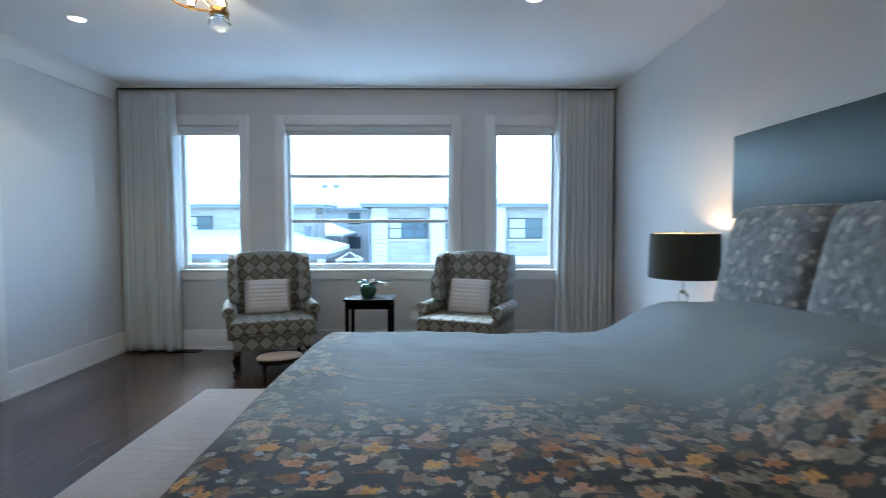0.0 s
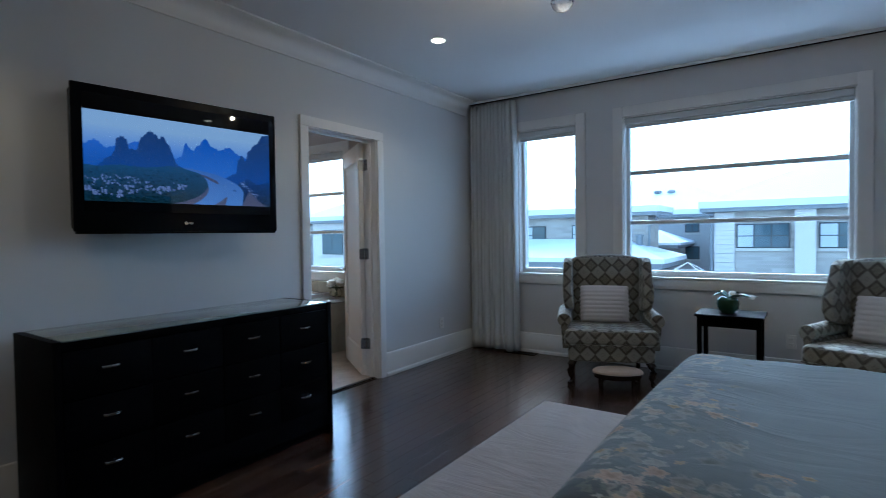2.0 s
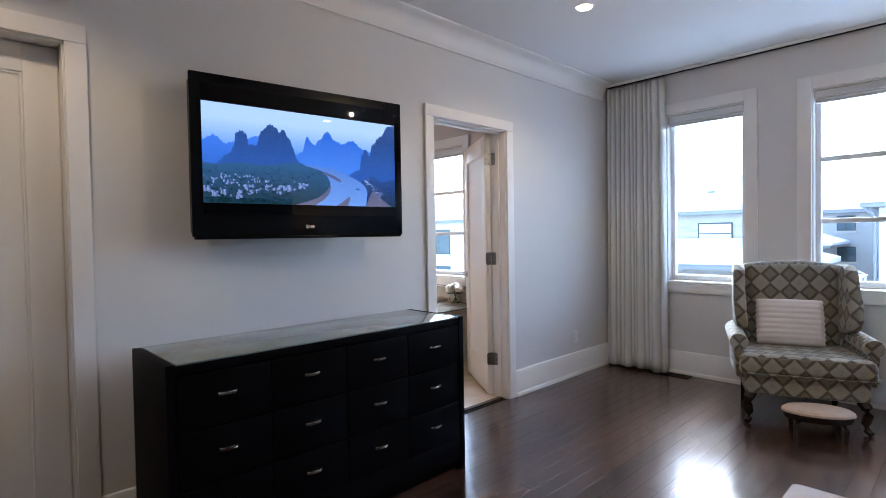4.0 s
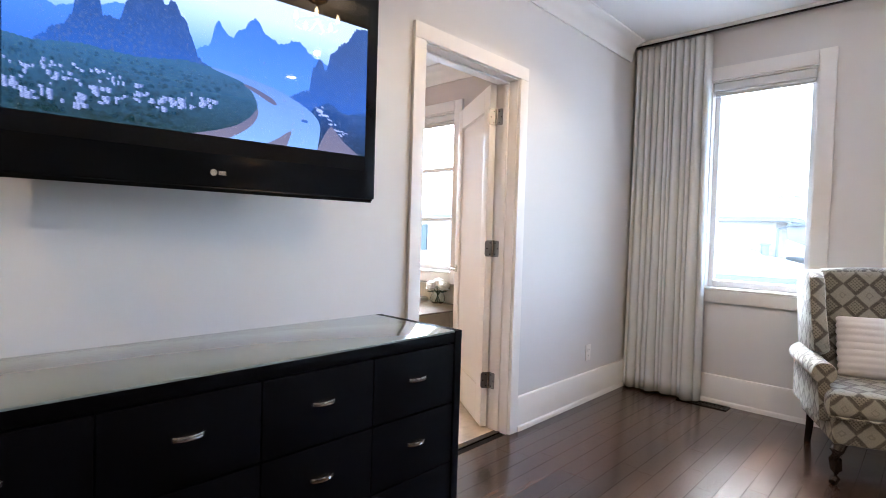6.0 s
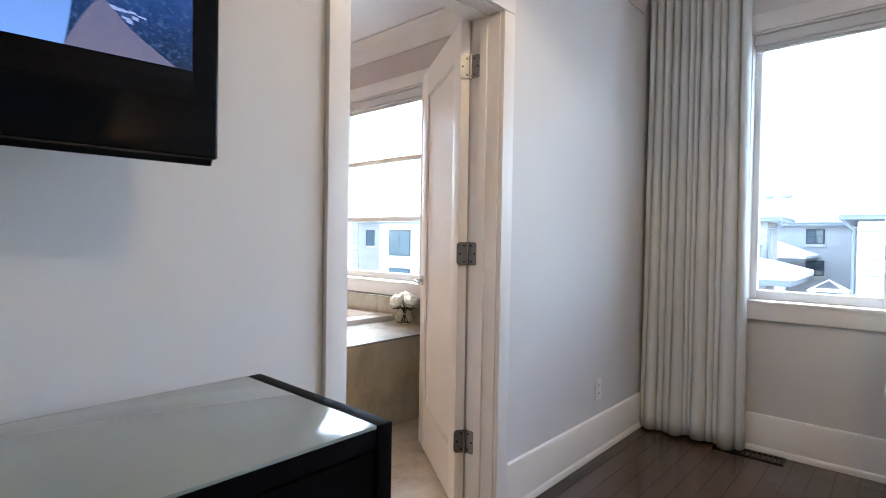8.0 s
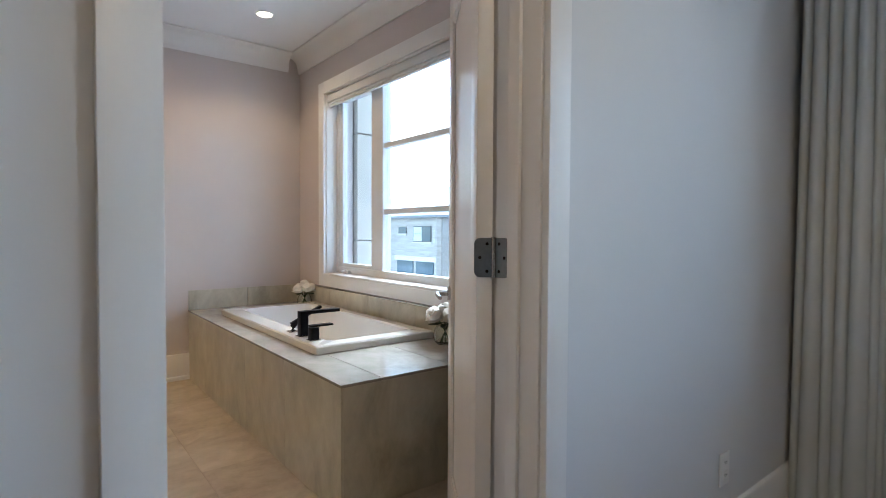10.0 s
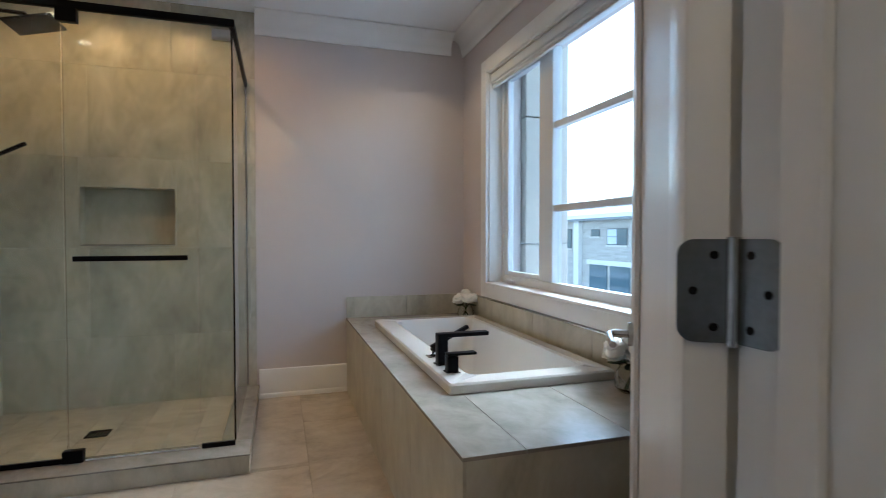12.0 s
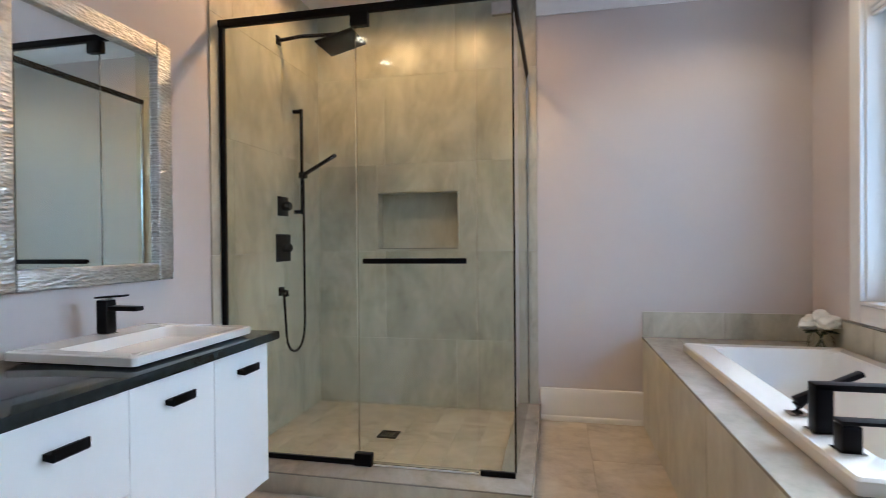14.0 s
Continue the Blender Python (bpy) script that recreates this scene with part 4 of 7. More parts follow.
    flat("screen_river", soft((0.60, 0.44), (0.655, 0.41), (0.70, 0.385), (0.728, 0.30), (0.735, 0.22), (0.72, 0.15), (0.69, 0.07), (0.64, 0.0), (0.885, 0.0), (0.89, 0.10), (0.892, 0.18), (0.882, 0.24), (0.855, 0.30), (0.82, 0.345), (0.77, 0.395), (0.70, 0.425), (0.63, 0.445)), -0.0547, M_PICRIVER)
    flat("screen_bank", soft((0.56, 0.0), (0.62, 0.035), (0.68, 0.09), (0.715, 0.16), (0.732, 0.23), (0.737, 0.21), (0.728, 0.13), (0.70, 0.06), (0.66, 0.0)), -0.0549, M_PICBANK)
    flat("screen_bank", soft((0.69, 0.37), (0.73, 0.33), (0.765, 0.28), (0.785, 0.27), (0.775, 0.31), (0.745, 0.345), (0.705, 0.38)), -0.0549, M_PICBANK)
    flat("screen_bank", soft((0.885, 0.0), (0.895, 0.08), (0.91, 0.17), (0.92, 0.20), (0.94, 0.11), (0.965, 0.05), (0.985, 0.0)), -0.0549, M_PICBANK)
    flat("screen_bank", soft((0.76, 0.0), (0.79, 0.05), (0.815, 0.11), (0.822, 0.105), (0.812, 0.03), (0.81, 0.0)), -0.0549, M_PICBANK)
    flat("screen_boat", soft((0.842, 0.195), (0.85, 0.185), (0.862, 0.19), (0.858, 0.205), (0.85, 0.21)), -0.0551, M_PICNEAR)
    rnd = random.Random(21)
    blocks = [(0.03, 0.13), (0.10, 0.10), (0.05, 0.22), (0.19, 0.20), (0.24, 0.08), (0.31, 0.15), (0.40, 0.17), (0.47, 0.15), (0.52, 0.16), (0.28, 0.27), (0.14, 0.27), (0.58, 0.20), (0.36, 0.24)]
    sheets = {k: bmesh.new() for k in ("front", "side", "band", "tree")}
    def quad(key, y, *uv):
        b = sheets[key]
        b.faces.new([b.verts.new((x, y, z)) for x, z in P(*uv)])
    for k in range(420):
        u, v = rnd.uniform(0.0, 0.70), rnd.uniform(0.0, 0.38)
        if u > 0.50 + 0.55 * v:
            continue
        w_, h_ = rnd.uniform(0.008, 0.026) * (1.1 - 1.6 * v), rnd.uniform(0.012, 0.030) * (1.1 - 1.6 * v)
        quad("tree", -0.05505, (u, v), (u + w_ * 0.5, v - h_ * 0.2), (u + w_, v + 0.1 * h_), (u + w_ * 0.9, v + h_), (u + w_ * 0.4, v + h_ * 1.25), (u - w_ * 0.1, v + h_ * 0.7))
    for k in range(150):
        bu, bv = blocks[k % len(blocks)]
        u, v = max(0.003, bu + rnd.gauss(0, 0.030)), max(0.008, bv + rnd.gauss(0, 0.020))
        k2 = max(0.35, 1.25 - 2.4 * v)
        bw, bh = rnd.uniform(0.005, 0.015) * k2, rnd.uniform(0.012, 0.040) * k2
        d, y = bw * rnd.uniform(0.35, 0.7), -0.0552 - 0.000002 * k
        quad("front", y, (u, v), (u + bw, v - 0.003), (u + bw, v + bh - 0.003), (u, v + bh))
        quad("side", y, (u + bw, v - 0.003), (u + bw + d, v + 0.004), (u + bw + d, v + bh * 0.97), (u + bw, v + bh - 0.003))
        for n in range(int(bh / 0.009)):
            q = v + 0.005 + 0.009 * n
            quad("band", y - 0.000001, (u + bw * 0.08, q), (u + bw * 0.92, q - 0.002), (u + bw * 0.92, q + 0.001), (u + bw * 0.08, q + 0.003))
    for k in range(34):
        f = rnd.random()
        u, v = 0.880 + 0.075 * f + rnd.gauss(0, 0.006), 0.31 - 0.20 * f + rnd.gauss(0, 0.012)
        bw, bh = rnd.uniform(0.003, 0.009), rnd.uniform(0.006, 0.014)
        quad("front", -0.0556 - 0.000002 * k, (u, v), (u + bw, v - 0.004), (u + bw, v + bh - 0.004), (u, v + bh))
    for key, m_, nm in (("tree", M_PICTREE, "screen_woodland"), ("front", M_PICTOWN, "screen_town"), ("side", M_PICTOWN2, "screen_town_shade"), ("band", M_PICTOWN2, "screen_town_windows")):
        tagged(part(nm, sheets[key], m_, scr, smooth=False), kind="stuff")
    logo = part("maker_mark", bm_lathe([(0, 0), (0.010, 0), (0.010, 0.001), (0, 0.001)], 20), M_CHROME, bez, at=pose(w * 0.485, -0.0521, 0.045, 90))
    part("maker_mark_bar", bm_box(w * 0.485 + 0.014, w * 0.485 + 0.036, -0.0526, -0.0521, 0.039, 0.051), M_CHROME, bez)
    part("wall_arm", bm_box(w / 2 - 0.05, w / 2 + 0.05, 0.056, 0.21, 0.24, 0.46, 0.004), M_BLACK, ob, "black swivel mount")
    return ob


TVS = 0.095
M_TVBODY = simple("black_plastic", (0.005, 0.005, 0.006), rough=0.4, bumps=0.03, spec=0.2)
M_TVGLOSS = simple("piano_black_plastic", (0.003, 0.004, 0.006), rough=0.08, bumps=0, rvar=0.02, spec=0.12)
M_SCREEN_BLACK = simple("dark_screen_glass", (0.002, 0.0025, 0.004), rough=0.025, bumps=0, rvar=0.01, spec=0.2)


def pic_fade(name, low, high, za, zb, strength, grain=0.25, scale=20, speck=None):
    """A stretch of the television's picture, fading upwards between two heights, with a mottled grain."""
    m, nt, bs = nodes_of(name)
    vec = mapped(nt)
    sp = nt.nodes.new("ShaderNodeSeparateXYZ")
    nt.links.new(vec, sp.inputs[0])
    mr = nt.nodes.new("ShaderNodeMapRange")
    mr.inputs["From Min"].default_value, mr.inputs["From Max"].default_value = za, zb
    nt.links.new(sp.outputs[2], mr.inputs["Value"])
    n = noise_tex(nt, vec, scale, 6, 0.7)
    f = math_node(nt, "MULTIPLY_ADD", math_node(nt, "SUBTRACT", n, 0.5), grain * 2, mr.outputs[0])
    col = ramp(nt, f, [(0.0, low), (1.0, high)])
    if speck:
        fine = noise_tex(nt, vec, scale * 3.5, 4, 0.7)
        col = mix(nt, ramp(nt, fine, [(0.52, (0, 0, 0)), (0.66, (0.6, 0.6, 0.6))]), col, speck)
    bs.inputs["Base Color"].default_value = (0.004, 0.004, 0.005, 1)
    bs.inputs["Roughness"].default_value = 0.02
    nt.links.new(col, bs.inputs["Emission Color"])
    bs.inputs["Emission Strength"].default_value = strength
    return m


M_SKYPIC = pic_fade("screen_sky_light", (0.16, 0.32, 0.84), (0.52, 0.64, 0.84), 0.40, 0.54, TVS * 1.15, 0.10, 5)
M_PICHAZE = pic_fade("screen_haze_light", (0.05, 0.15, 0.55), (0.09, 0.23, 0.80), 0.30, 0.46, TVS, 0.12, 12)
M_PICFAR = pic_fade("screen_far_light", (0.10, 0.25, 0.78), (0.05, 0.16, 0.66), 0.33, 0.52, TVS, 0.10, 14)
M_PICNEAR = pic_fade("screen_peak_light", (0.03, 0.105, 0.42), (0.03, 0.075, 0.24), 0.30, 0.50, TVS, 0.5, 34, (0.10, 0.15, 0.32))
M_PICRIVER = pic_fade("screen_river_light", (0.22, 0.38, 0.80), (0.14, 0.25, 0.62), 0.14, 0.33, TVS, 0.22, 11)
M_PICBANK = pic_fade("screen_bank_light", (0.17, 0.15, 0.22), (0.12, 0.12, 0.22), 0.14, 0.30, TVS, 0.6, 45)
M_PICTOWN = pic_fade("screen_town_light", (0.30, 0.33, 0.56), (0.36, 0.42, 0.72), 0.14, 0.28, TVS, 0.9, 130)
M_PICTOWN2 = pic_fade("screen_town_shade", (0.07, 0.10, 0.22), (0.14, 0.19, 0.42), 0.14, 0.28, TVS, 0.9, 130)


M_PICBANKDARK = pic_fade("screen_far_bank_light", (0.006, 0.018, 0.04), (0.02, 0.07, 0.26), 0.15, 0.32, TVS, 0.35, 40, (0.10, 0.16, 0.34))


def valley_light():
    return pic_fade("screen_valley_light", (0.008, 0.028, 0.040), (0.04, 0.115, 0.25), 0.15, 0.345, TVS, 0.42, 48, (0.07, 0.15, 0.17))


M_PICTREE = pic_fade("screen_tree_light", (0.004, 0.016, 0.018), (0.03, 0.085, 0.19), 0.15, 0.36, TVS, 0.8, 120, (0.05, 0.12, 0.12))
M_PICLAND = valley_light()
tv()


# ---- wing chairs ----
def harlequin():
    m, nt, b = nodes_of("harlequin_upholstery")
    tc = nt.nodes.new("ShaderNodeTexCoord")
    sp = nt.nodes.new("ShaderNodeSeparateXYZ")
    nt.links.new(tc.outputs["Object"], sp.inputs[0])
    wob = noise_tex(nt, tc.outputs["Object"], 30, 3, 0.6)
    nrm = nt.nodes.new("ShaderNodeSeparateXYZ")
    nt.links.new(tc.outputs["Normal"], nrm.inputs[0])
    side = math_node(nt, "GREATER_THAN", math_node(nt, "ABSOLUTE", nrm.outputs[0]), 0.75)
    upright = math_node(nt, "LESS_THAN", math_node(nt, "ABSOLUTE", nrm.outputs[2]), 0.6)
    along = math_node(nt, "ADD", math_node(nt, "MULTIPLY", sp.outputs[0], math_node(nt, "SUBTRACT", 1.0, side)), math_node(nt, "MULTIPLY", sp.outputs[1], side))
    u = math_node(nt, "MULTIPLY", along, 8.3)
    v = math_node(nt, "MULTIPLY", math_node(nt, "ADD", math_node(nt, "MULTIPLY", sp.outputs[2], upright), math_node(nt, "MULTIPLY", sp.outputs[1], math_node(nt, "SUBTRACT", upright, 1.0))), 7.5)
    u = math_node(nt, "MULTIPLY_ADD", wob, 0.10, u)
    a = math_node(nt, "FLOOR", math_node(nt, "ADD", u, v))
    c = math_node(nt, "FLOOR", math_node(nt, "SUBTRACT", u, v))
    par = math_node(nt, "MODULO", math_node(nt, "ADD", math_node(nt, "ADD", a, c), 200.0), 2)
    fa = math_node(nt, "ABSOLUTE", math_node(nt, "SUBTRACT", math_node(nt, "FRACT", math_node(nt, "ADD", u, v)), 0.5))
    fc = math_node(nt, "ABSOLUTE", math_node(nt, "SUBTRACT", math_node(nt, "FRACT", math_node(nt, "SUBTRACT", u, v)), 0.5))
    edge = math_node(nt, "GREATER_THAN", math_node(nt, "MAXIMUM", fa, fc), 0.46)
    weave = noise_tex(nt, tc.outputs["Object"], 240, 2, 0.6)
    scroll = noise_tex(nt, tc.outputs["Object"], 70, 4, 0.7, 1.5)
    pale = ramp(nt, weave, [(0.3, (0.25, 0.25, 0.215)), (0.7, (0.34, 0.335, 0.29))])
    motif = math_node(nt, "LESS_THAN", math_node(nt, "ABSOLUTE", math_node(nt, "SUBTRACT", math_node(nt, "ADD", math_node(nt, "MAXIMUM", fa, fc), math_node(nt, "MULTIPLY", wob, 0.3)), 0.27)), 0.03)
    pale = mix(nt, math_node(nt, "MULTIPLY", motif, 0.45), pale, (0.14, 0.135, 0.115))
    inner = math_node(nt, "MAXIMUM", fa, fc)
    hatch = math_node(nt, "GREATER_THAN", math_node(nt, "SINE", math_node(nt, "MULTIPLY", math_node(nt, "ADD", u, v), 44.0)), 0.0)
    hatch = math_node(nt, "MAXIMUM", hatch, math_node(nt, "GREATER_THAN", math_node(nt, "SINE", math_node(nt, "MULTIPLY", math_node(nt, "SUBTRACT", u, v), 44.0)), 0.3))
    lit = mix(nt, hatch, (0.10, 0.094, 0.078), (0.22, 0.21, 0.175))
    dark = mix(nt, math_node(nt, "LESS_THAN", inner, 0.33), ramp(nt, scroll, [(0.40, (0.055, 0.052, 0.043)), (0.62, (0.12, 0.112, 0.093))]), lit)
    col = mix(nt, par, pale, dark)
    col = mix(nt, math_node(nt, "MULTIPLY", edge, 0.55), col, (0.085, 0.08, 0.068))
    nt.links.new(col, b.inputs["Base Color"])
    b.inputs["Roughness"].default_value = 0.85
    b.inputs["Sheen Weight"].default_value = 0.25
    bump(nt, b, weave, 0.3, 0.003)
    return m


M_CHAIR = harlequin()
M_LEG = simple("dark_turned_wood", (0.016, 0.010, 0.009), (0.010, 0.007, 0.006), 0.25, scale=12, bumps=0.03, coat=0.2)


def wing_chair(m, label):
    """Faces -y; origin on the floor under the middle of the seat."""
    ob = thing("wing_chair", m, label, "armchair", "pair of wing chairs")
    seat = bm_box(-0.315, 0.315, -0.43, 0.22, 0.345, 0.475, 0.045, 4)
    deform(seat, lambda x, y, z: (x * (1.19 if y < -0.36 else 1), y, z + 0.018 * math.cos(x * 4.2) * (1 if z > 0.41 else 0) - 0.01 * (abs(x) > 0.3)))
    part("seat_cushion", seat, M_CHAIR, ob)
    part("seat_piping", bm_tube([(-0.37, -0.425, 0.352), (-0.2, -0.437, 0.352), (0, -0.44, 0.352), (0.2, -0.437, 0.352), (0.37, -0.425, 0.352)], 0.006, 8), M_CHAIR, ob)
    fr = bm_box(-0.34, 0.34, -0.40, 0.28, 0.205, 0.35, 0.018, 3)
    part("seat_rail", fr, M_CHAIR, ob)
    back = bm_box(-0.30, 0.30, 0.12, 0.27, 0.36, 1.07, 0.055, 4)
    bmesh.ops.subdivide_edges(back, edges=[e for e in back.edges if e.calc_length() > 0.3], cuts=5, use_grid_fill=True)
    deform(back, lambda x, y, z: (x * (1 - 0.05 * (z < 0.5)), y + 0.12 * (z - 0.36) - (0.03 * math.cos(x * 4.5) if y < 0.16 else 0), z + (0.028 * math.cos(x * 4.6) if z > 0.9 else 0)))
    part("backrest", back, M_CHAIR, ob)
    for s in (-1, 1):
        # wing: side panel swelling forward from the back
        prof = [(0.30, 0.58), (0.02, 0.585), (-0.10, 0.62), (-0.135, 0.70), (-0.11, 0.80), (-0.055, 0.90), (-0.03, 0.98), (-0.01, 1.035), (0.05, 1.07), (0.15, 1.075), (0.36, 1.06), (0.40, 0.95)]
        w = bm_profile([(y + 0.03, z) for y, z in prof], 0.265, 0.345, "x", 0.028)
        deform(w, lambda x, y, z: (s * (x + 0.012 + 0.075 * max(0.0, 0.3 - y) * min(1.0, max(0.0, (z - 0.56) / 0.2))), y + 0.06 * (z - 0.58), z))
        bmesh.ops.recalc_face_normals(w, faces=w.faces[:])
        part("wing", w, M_CHAIR, ob)
        # arm: rolled top over an upright panel
        roll = []
        for k in range(19):
            a = radians(-60 + 300 * k / 18)
            roll.append((0.360 + 0.056 * math.cos(a), 0.555 + 0.058 * math.sin(a)))
        arm_pts = [(0.315, 0.30), (0.385, 0.30)] + roll + [(0.335, 0.50), (0.318, 0.46)]
        arm = bm_profile(arm_pts, -0.33, 0.26, "y", 0.012)
        deform(arm, lambda x, y, z: (s * (x + (0.012 * max(0.0, -y - 0.05) / 0.28 if z > 0.4 else 0)), y, z + 0.02 * (y + 0.05) * (z > 0.45)))
        bmesh.ops.recalc_face_normals(arm, faces=arm.faces[:])
        part("arm", arm, M_CHAIR, ob)
        leg = bm_tube([(s * 0.30, -0.36, 0.21), (s * 0.32, -0.385, 0.17), (s * 0.325, -0.39, 0.13), (s * 0.315, -0.375, 0.07), (s * 0.32, -0.385, 0.03), (s * 0.335, -0.41, 0.012)], 0.034, 12, 0.55)
        deform(leg, lambda x, y, z: (x, y, max(z, 0.0)))
        part("leg", leg, M_LEG, ob, "carved cabriole leg")
        bl = bm_tube([(s * 0.29, 0.25, 0.21), (s * 0.29, 0.27, 0.1), (s * 0.29, 0.30, 0.0)], 0.022, 8, 0.8)
        deform(bl, lambda x, y, z: (x, y, max(z, 0.0)))
        part("leg", bl, M_LEG, ob)
    return ob


def cushion(m, w, h, t, material, name, label, category, ruffle=False):
    ob = thing(name, m, label, category)
    n = 26
    bm = bmesh.new()
    def side(sgn):
        def fn(u, v):
            a, b = 2 * u - 1, 2 * v - 1
            puff = (max(0, 1 - a ** 4) * max(0, 1 - b ** 4)) ** 0.5
            pin = 1 - 0.05 * (a * a * b * b) + 0.0
            rows = 0.006 * abs(math.sin(v * math.pi * 9)) if ruffle else 0.003 * noise.noise((u * 4, v * 4, sgn))
            edge = 0.008 * abs(math.sin(v * math.pi * 9)) * (abs(a) > 0.93) if ruffle else 0
            x = a * (w / 2 + edge) * (pin - 0.03 * (1 - b * b))
            z = b * h / 2 * (pin - 0.03 * (1 - a * a))
            return (x, sgn * (t / 2 * puff + rows * puff), z + h / 2)
        return bm_sheet(n, n * 2, fn)
    join(bm, side(-1))
    join(bm, side(1))
    bmesh.ops.remove_doubles(bm, verts=bm.verts[:], dist=0.0008)
    bmesh.ops.recalc_face_normals(bm, faces=bm.faces[:])
    part("cover", bm, material, ob)
    if not ruffle:
        rim = []
        for k in range(81):
            q = (k % 80) / 20.0
            f, n = 2 * (q % 1.0) - 1, int(q)
            a, b = ((f, -1), (1, f), (-f, 1), (-1, -f))[n]
            pin = 1 - 0.05 * (a * a * b * b)
            rim.append((a * w / 2 * (pin - 0.03 * (1 - b * b)), 0, b * h / 2 * (pin - 0.03 * (1 - a * a)) + h / 2))
        part("piping", bm_tube(rim, 0.005, 6), material, ob)
    return ob


M_CUSHION = simple("white_ruched_cotton", (0.72, 0.70, 0.72), (0.64, 0.62, 0.64), 0.85, scale=5, fine=260, stretch=(0.5, 1, 2), bumps=0.3, sheen=0.3)
CHAIR_SIZE = Matrix.Diagonal((1.0, 0.88, 0.965, 1))
CH_L, CH_R = pose(1.66, 6.62, 0, 0, 0, 22) @ CHAIR_SIZE, pose(3.56, 6.62, 0, 0, 0, -25) @ CHAIR_SIZE
wing_chair(CH_L, "wing chair in beige and brown harlequin upholstery near the curtain")
wing_chair(CH_R, "wing chair in beige and brown harlequin upholstery beyond the bed")
for base in (CH_L, CH_R):
    cushion(base @ pose(-0.02, 0.02, 0.475, -16, 0, 0), 0.42, 0.36, 0.13, M_CUSHION, "throw_pillow", "white ruched square pillow on a wing chair", "pillow", True)

# ---- side table, plant, footstool ----
tb = thing("side_table", pose(2.617, 6.62, 0) @ Matrix.Diagonal((0.95, 1, 0.954, 1)), "small black square side table", "side table")
part("tabletop", bm_box(-0.245, 0.245, -0.19, 0.19, 0.635, 0.655, 0.004), M_BLACKWOOD, tb)
part("apron", bm_box(-0.21, 0.21, -0.16, -0.142, 0.555, 0.6345, 0.002), M_BLACKWOOD, tb)
part("apron", bm_box(-0.21, 0.21, 0.142, 0.16, 0.555, 0.6345, 0.002), M_BLACKWOOD, tb)
part("apron", bm_box(-0.21, -0.192, -0.1415, 0.1415, 0.555, 0.6345, 0.002), M_BLACKWOOD, tb)
part("apron", bm_box(0.192, 0.21, -0.1415, 0.1415, 0.555, 0.6345, 0.002), M_BLACKWOOD, tb)
for sx in (-1, 1):
    for sy in (-1, 1):
        part("leg", bm_box(*sorted((sx * 0.225, sx * 0.189)), *sorted((sy * 0.175, sy * 0.139)), 0, 0.634, 0.003), M_BLACKWOOD, tb)
M_POT = simple("green_glazed_pot", (0.05, 0.13, 0.085), (0.03, 0.09, 0.06), 0.12, scale=8, bumps=0, coat=0.4)
M_LEAF = simple("orchid_leaf", (0.08, 0.17, 0.11), (0.05, 0.11, 0.07), 0.4, scale=20, bumps=0.1)
M_WHITEFLOWER = simple("white_petals", (0.88, 0.88, 0.84), (0.80, 0.80, 0.74), 0.6, scale=30, bumps=0.1, sheen=0.2)
pl = thing("potted_plant", pose(2.60, 6.60, 0.625), "round green pot with a broad-leaved plant", "plant")
part("pot", bm_lathe([(0, 0), (0.045, 0), (0.07, 0.03), (0.08, 0.07), (0.075, 0.105), (0.055, 0.125), (0.05, 0.122), (0.0, 0.115)], 24), M_POT, pl)


def leaf(length, width, bend):
    def fn(u, v):
        s = u
        wdt = width * math.sin(math.pi * min(1, s * 0.95 + 0.03)) ** 0.7
        return (length * s, (v - 0.5) * wdt, bend * math.sin(s * math.pi * 0.75) * length + 0.02 * abs(v - 0.5) * wdt / width)
    return bm_sheet(12, 4, fn)


for k, (az, ln, el) in enumerate(((8, 0.20, 0.10), (-25, 0.17, 0.18), (150, 0.09, 0.5), (60, 0.12, 0.35), (200, 0.1, 0.3))):
    lf = part("leaf", leaf(ln, 0.055, el), M_LEAF, pl, at=pose(0, 0, 0.115, 0, 0, az))
    lf.modifiers.new("thick", "SOLIDIFY").thickness = 0.002
for k, (fx, fz) in enumerate(((0.03, 0.155), (0.10, 0.14), (0.16, 0.13))):
    part("blossom", bm_lathe([(0, -0.008), (0.018, -0.004), (0.024, 0.004), (0.01, 0.008), (0, 0.006)], 10), M_WHITEFLOWER, pl, at=pose(fx, -0.02, fz, 50, 10, 0))
st = thing("footstool", pose(1.875, 6.18, 0, 0, 0, 24) @ Matrix.Diagonal((0.86, 0.86, 1, 1)), "low oval footstool with a cream top", "footstool")
M_CREAM = simple("cream_leather", (0.55, 0.46, 0.38), (0.48, 0.39, 0.32), 0.5, scale=6, bumps=0.1)
def oval(pr, mat_, nm):
    b = bm_lathe(pr, 32)
    deform(b, lambda x, y, z: (x * 1.0, y * 0.62, z))
    return part(nm, b, mat_, st)
oval([(0, 0.190), (0.12, 0.189), (0.20, 0.182), (0.222, 0.168), (0.225, 0.155), (0.0, 0.155)], M_CREAM, "pad")
oval([(0, 0.115), (0.205, 0.115), (0.212, 0.135), (0.205, 0.1545), (0, 0.1545)], M_LEG, "frame")
for sx in (-1, 1):
    for sy in (-1, 1):
        lg = bm_tube([(sx * 0.13, sy * 0.07, 0.12), (sx * 0.15, sy * 0.085, 0.08), (sx * 0.145, sy * 0.08, 0.0)], 0.018, 8, 0.7)
        deform(lg, lambda x, y, z: (x, y, max(z, 0)))
        part("leg", lg, M_LEG, st)


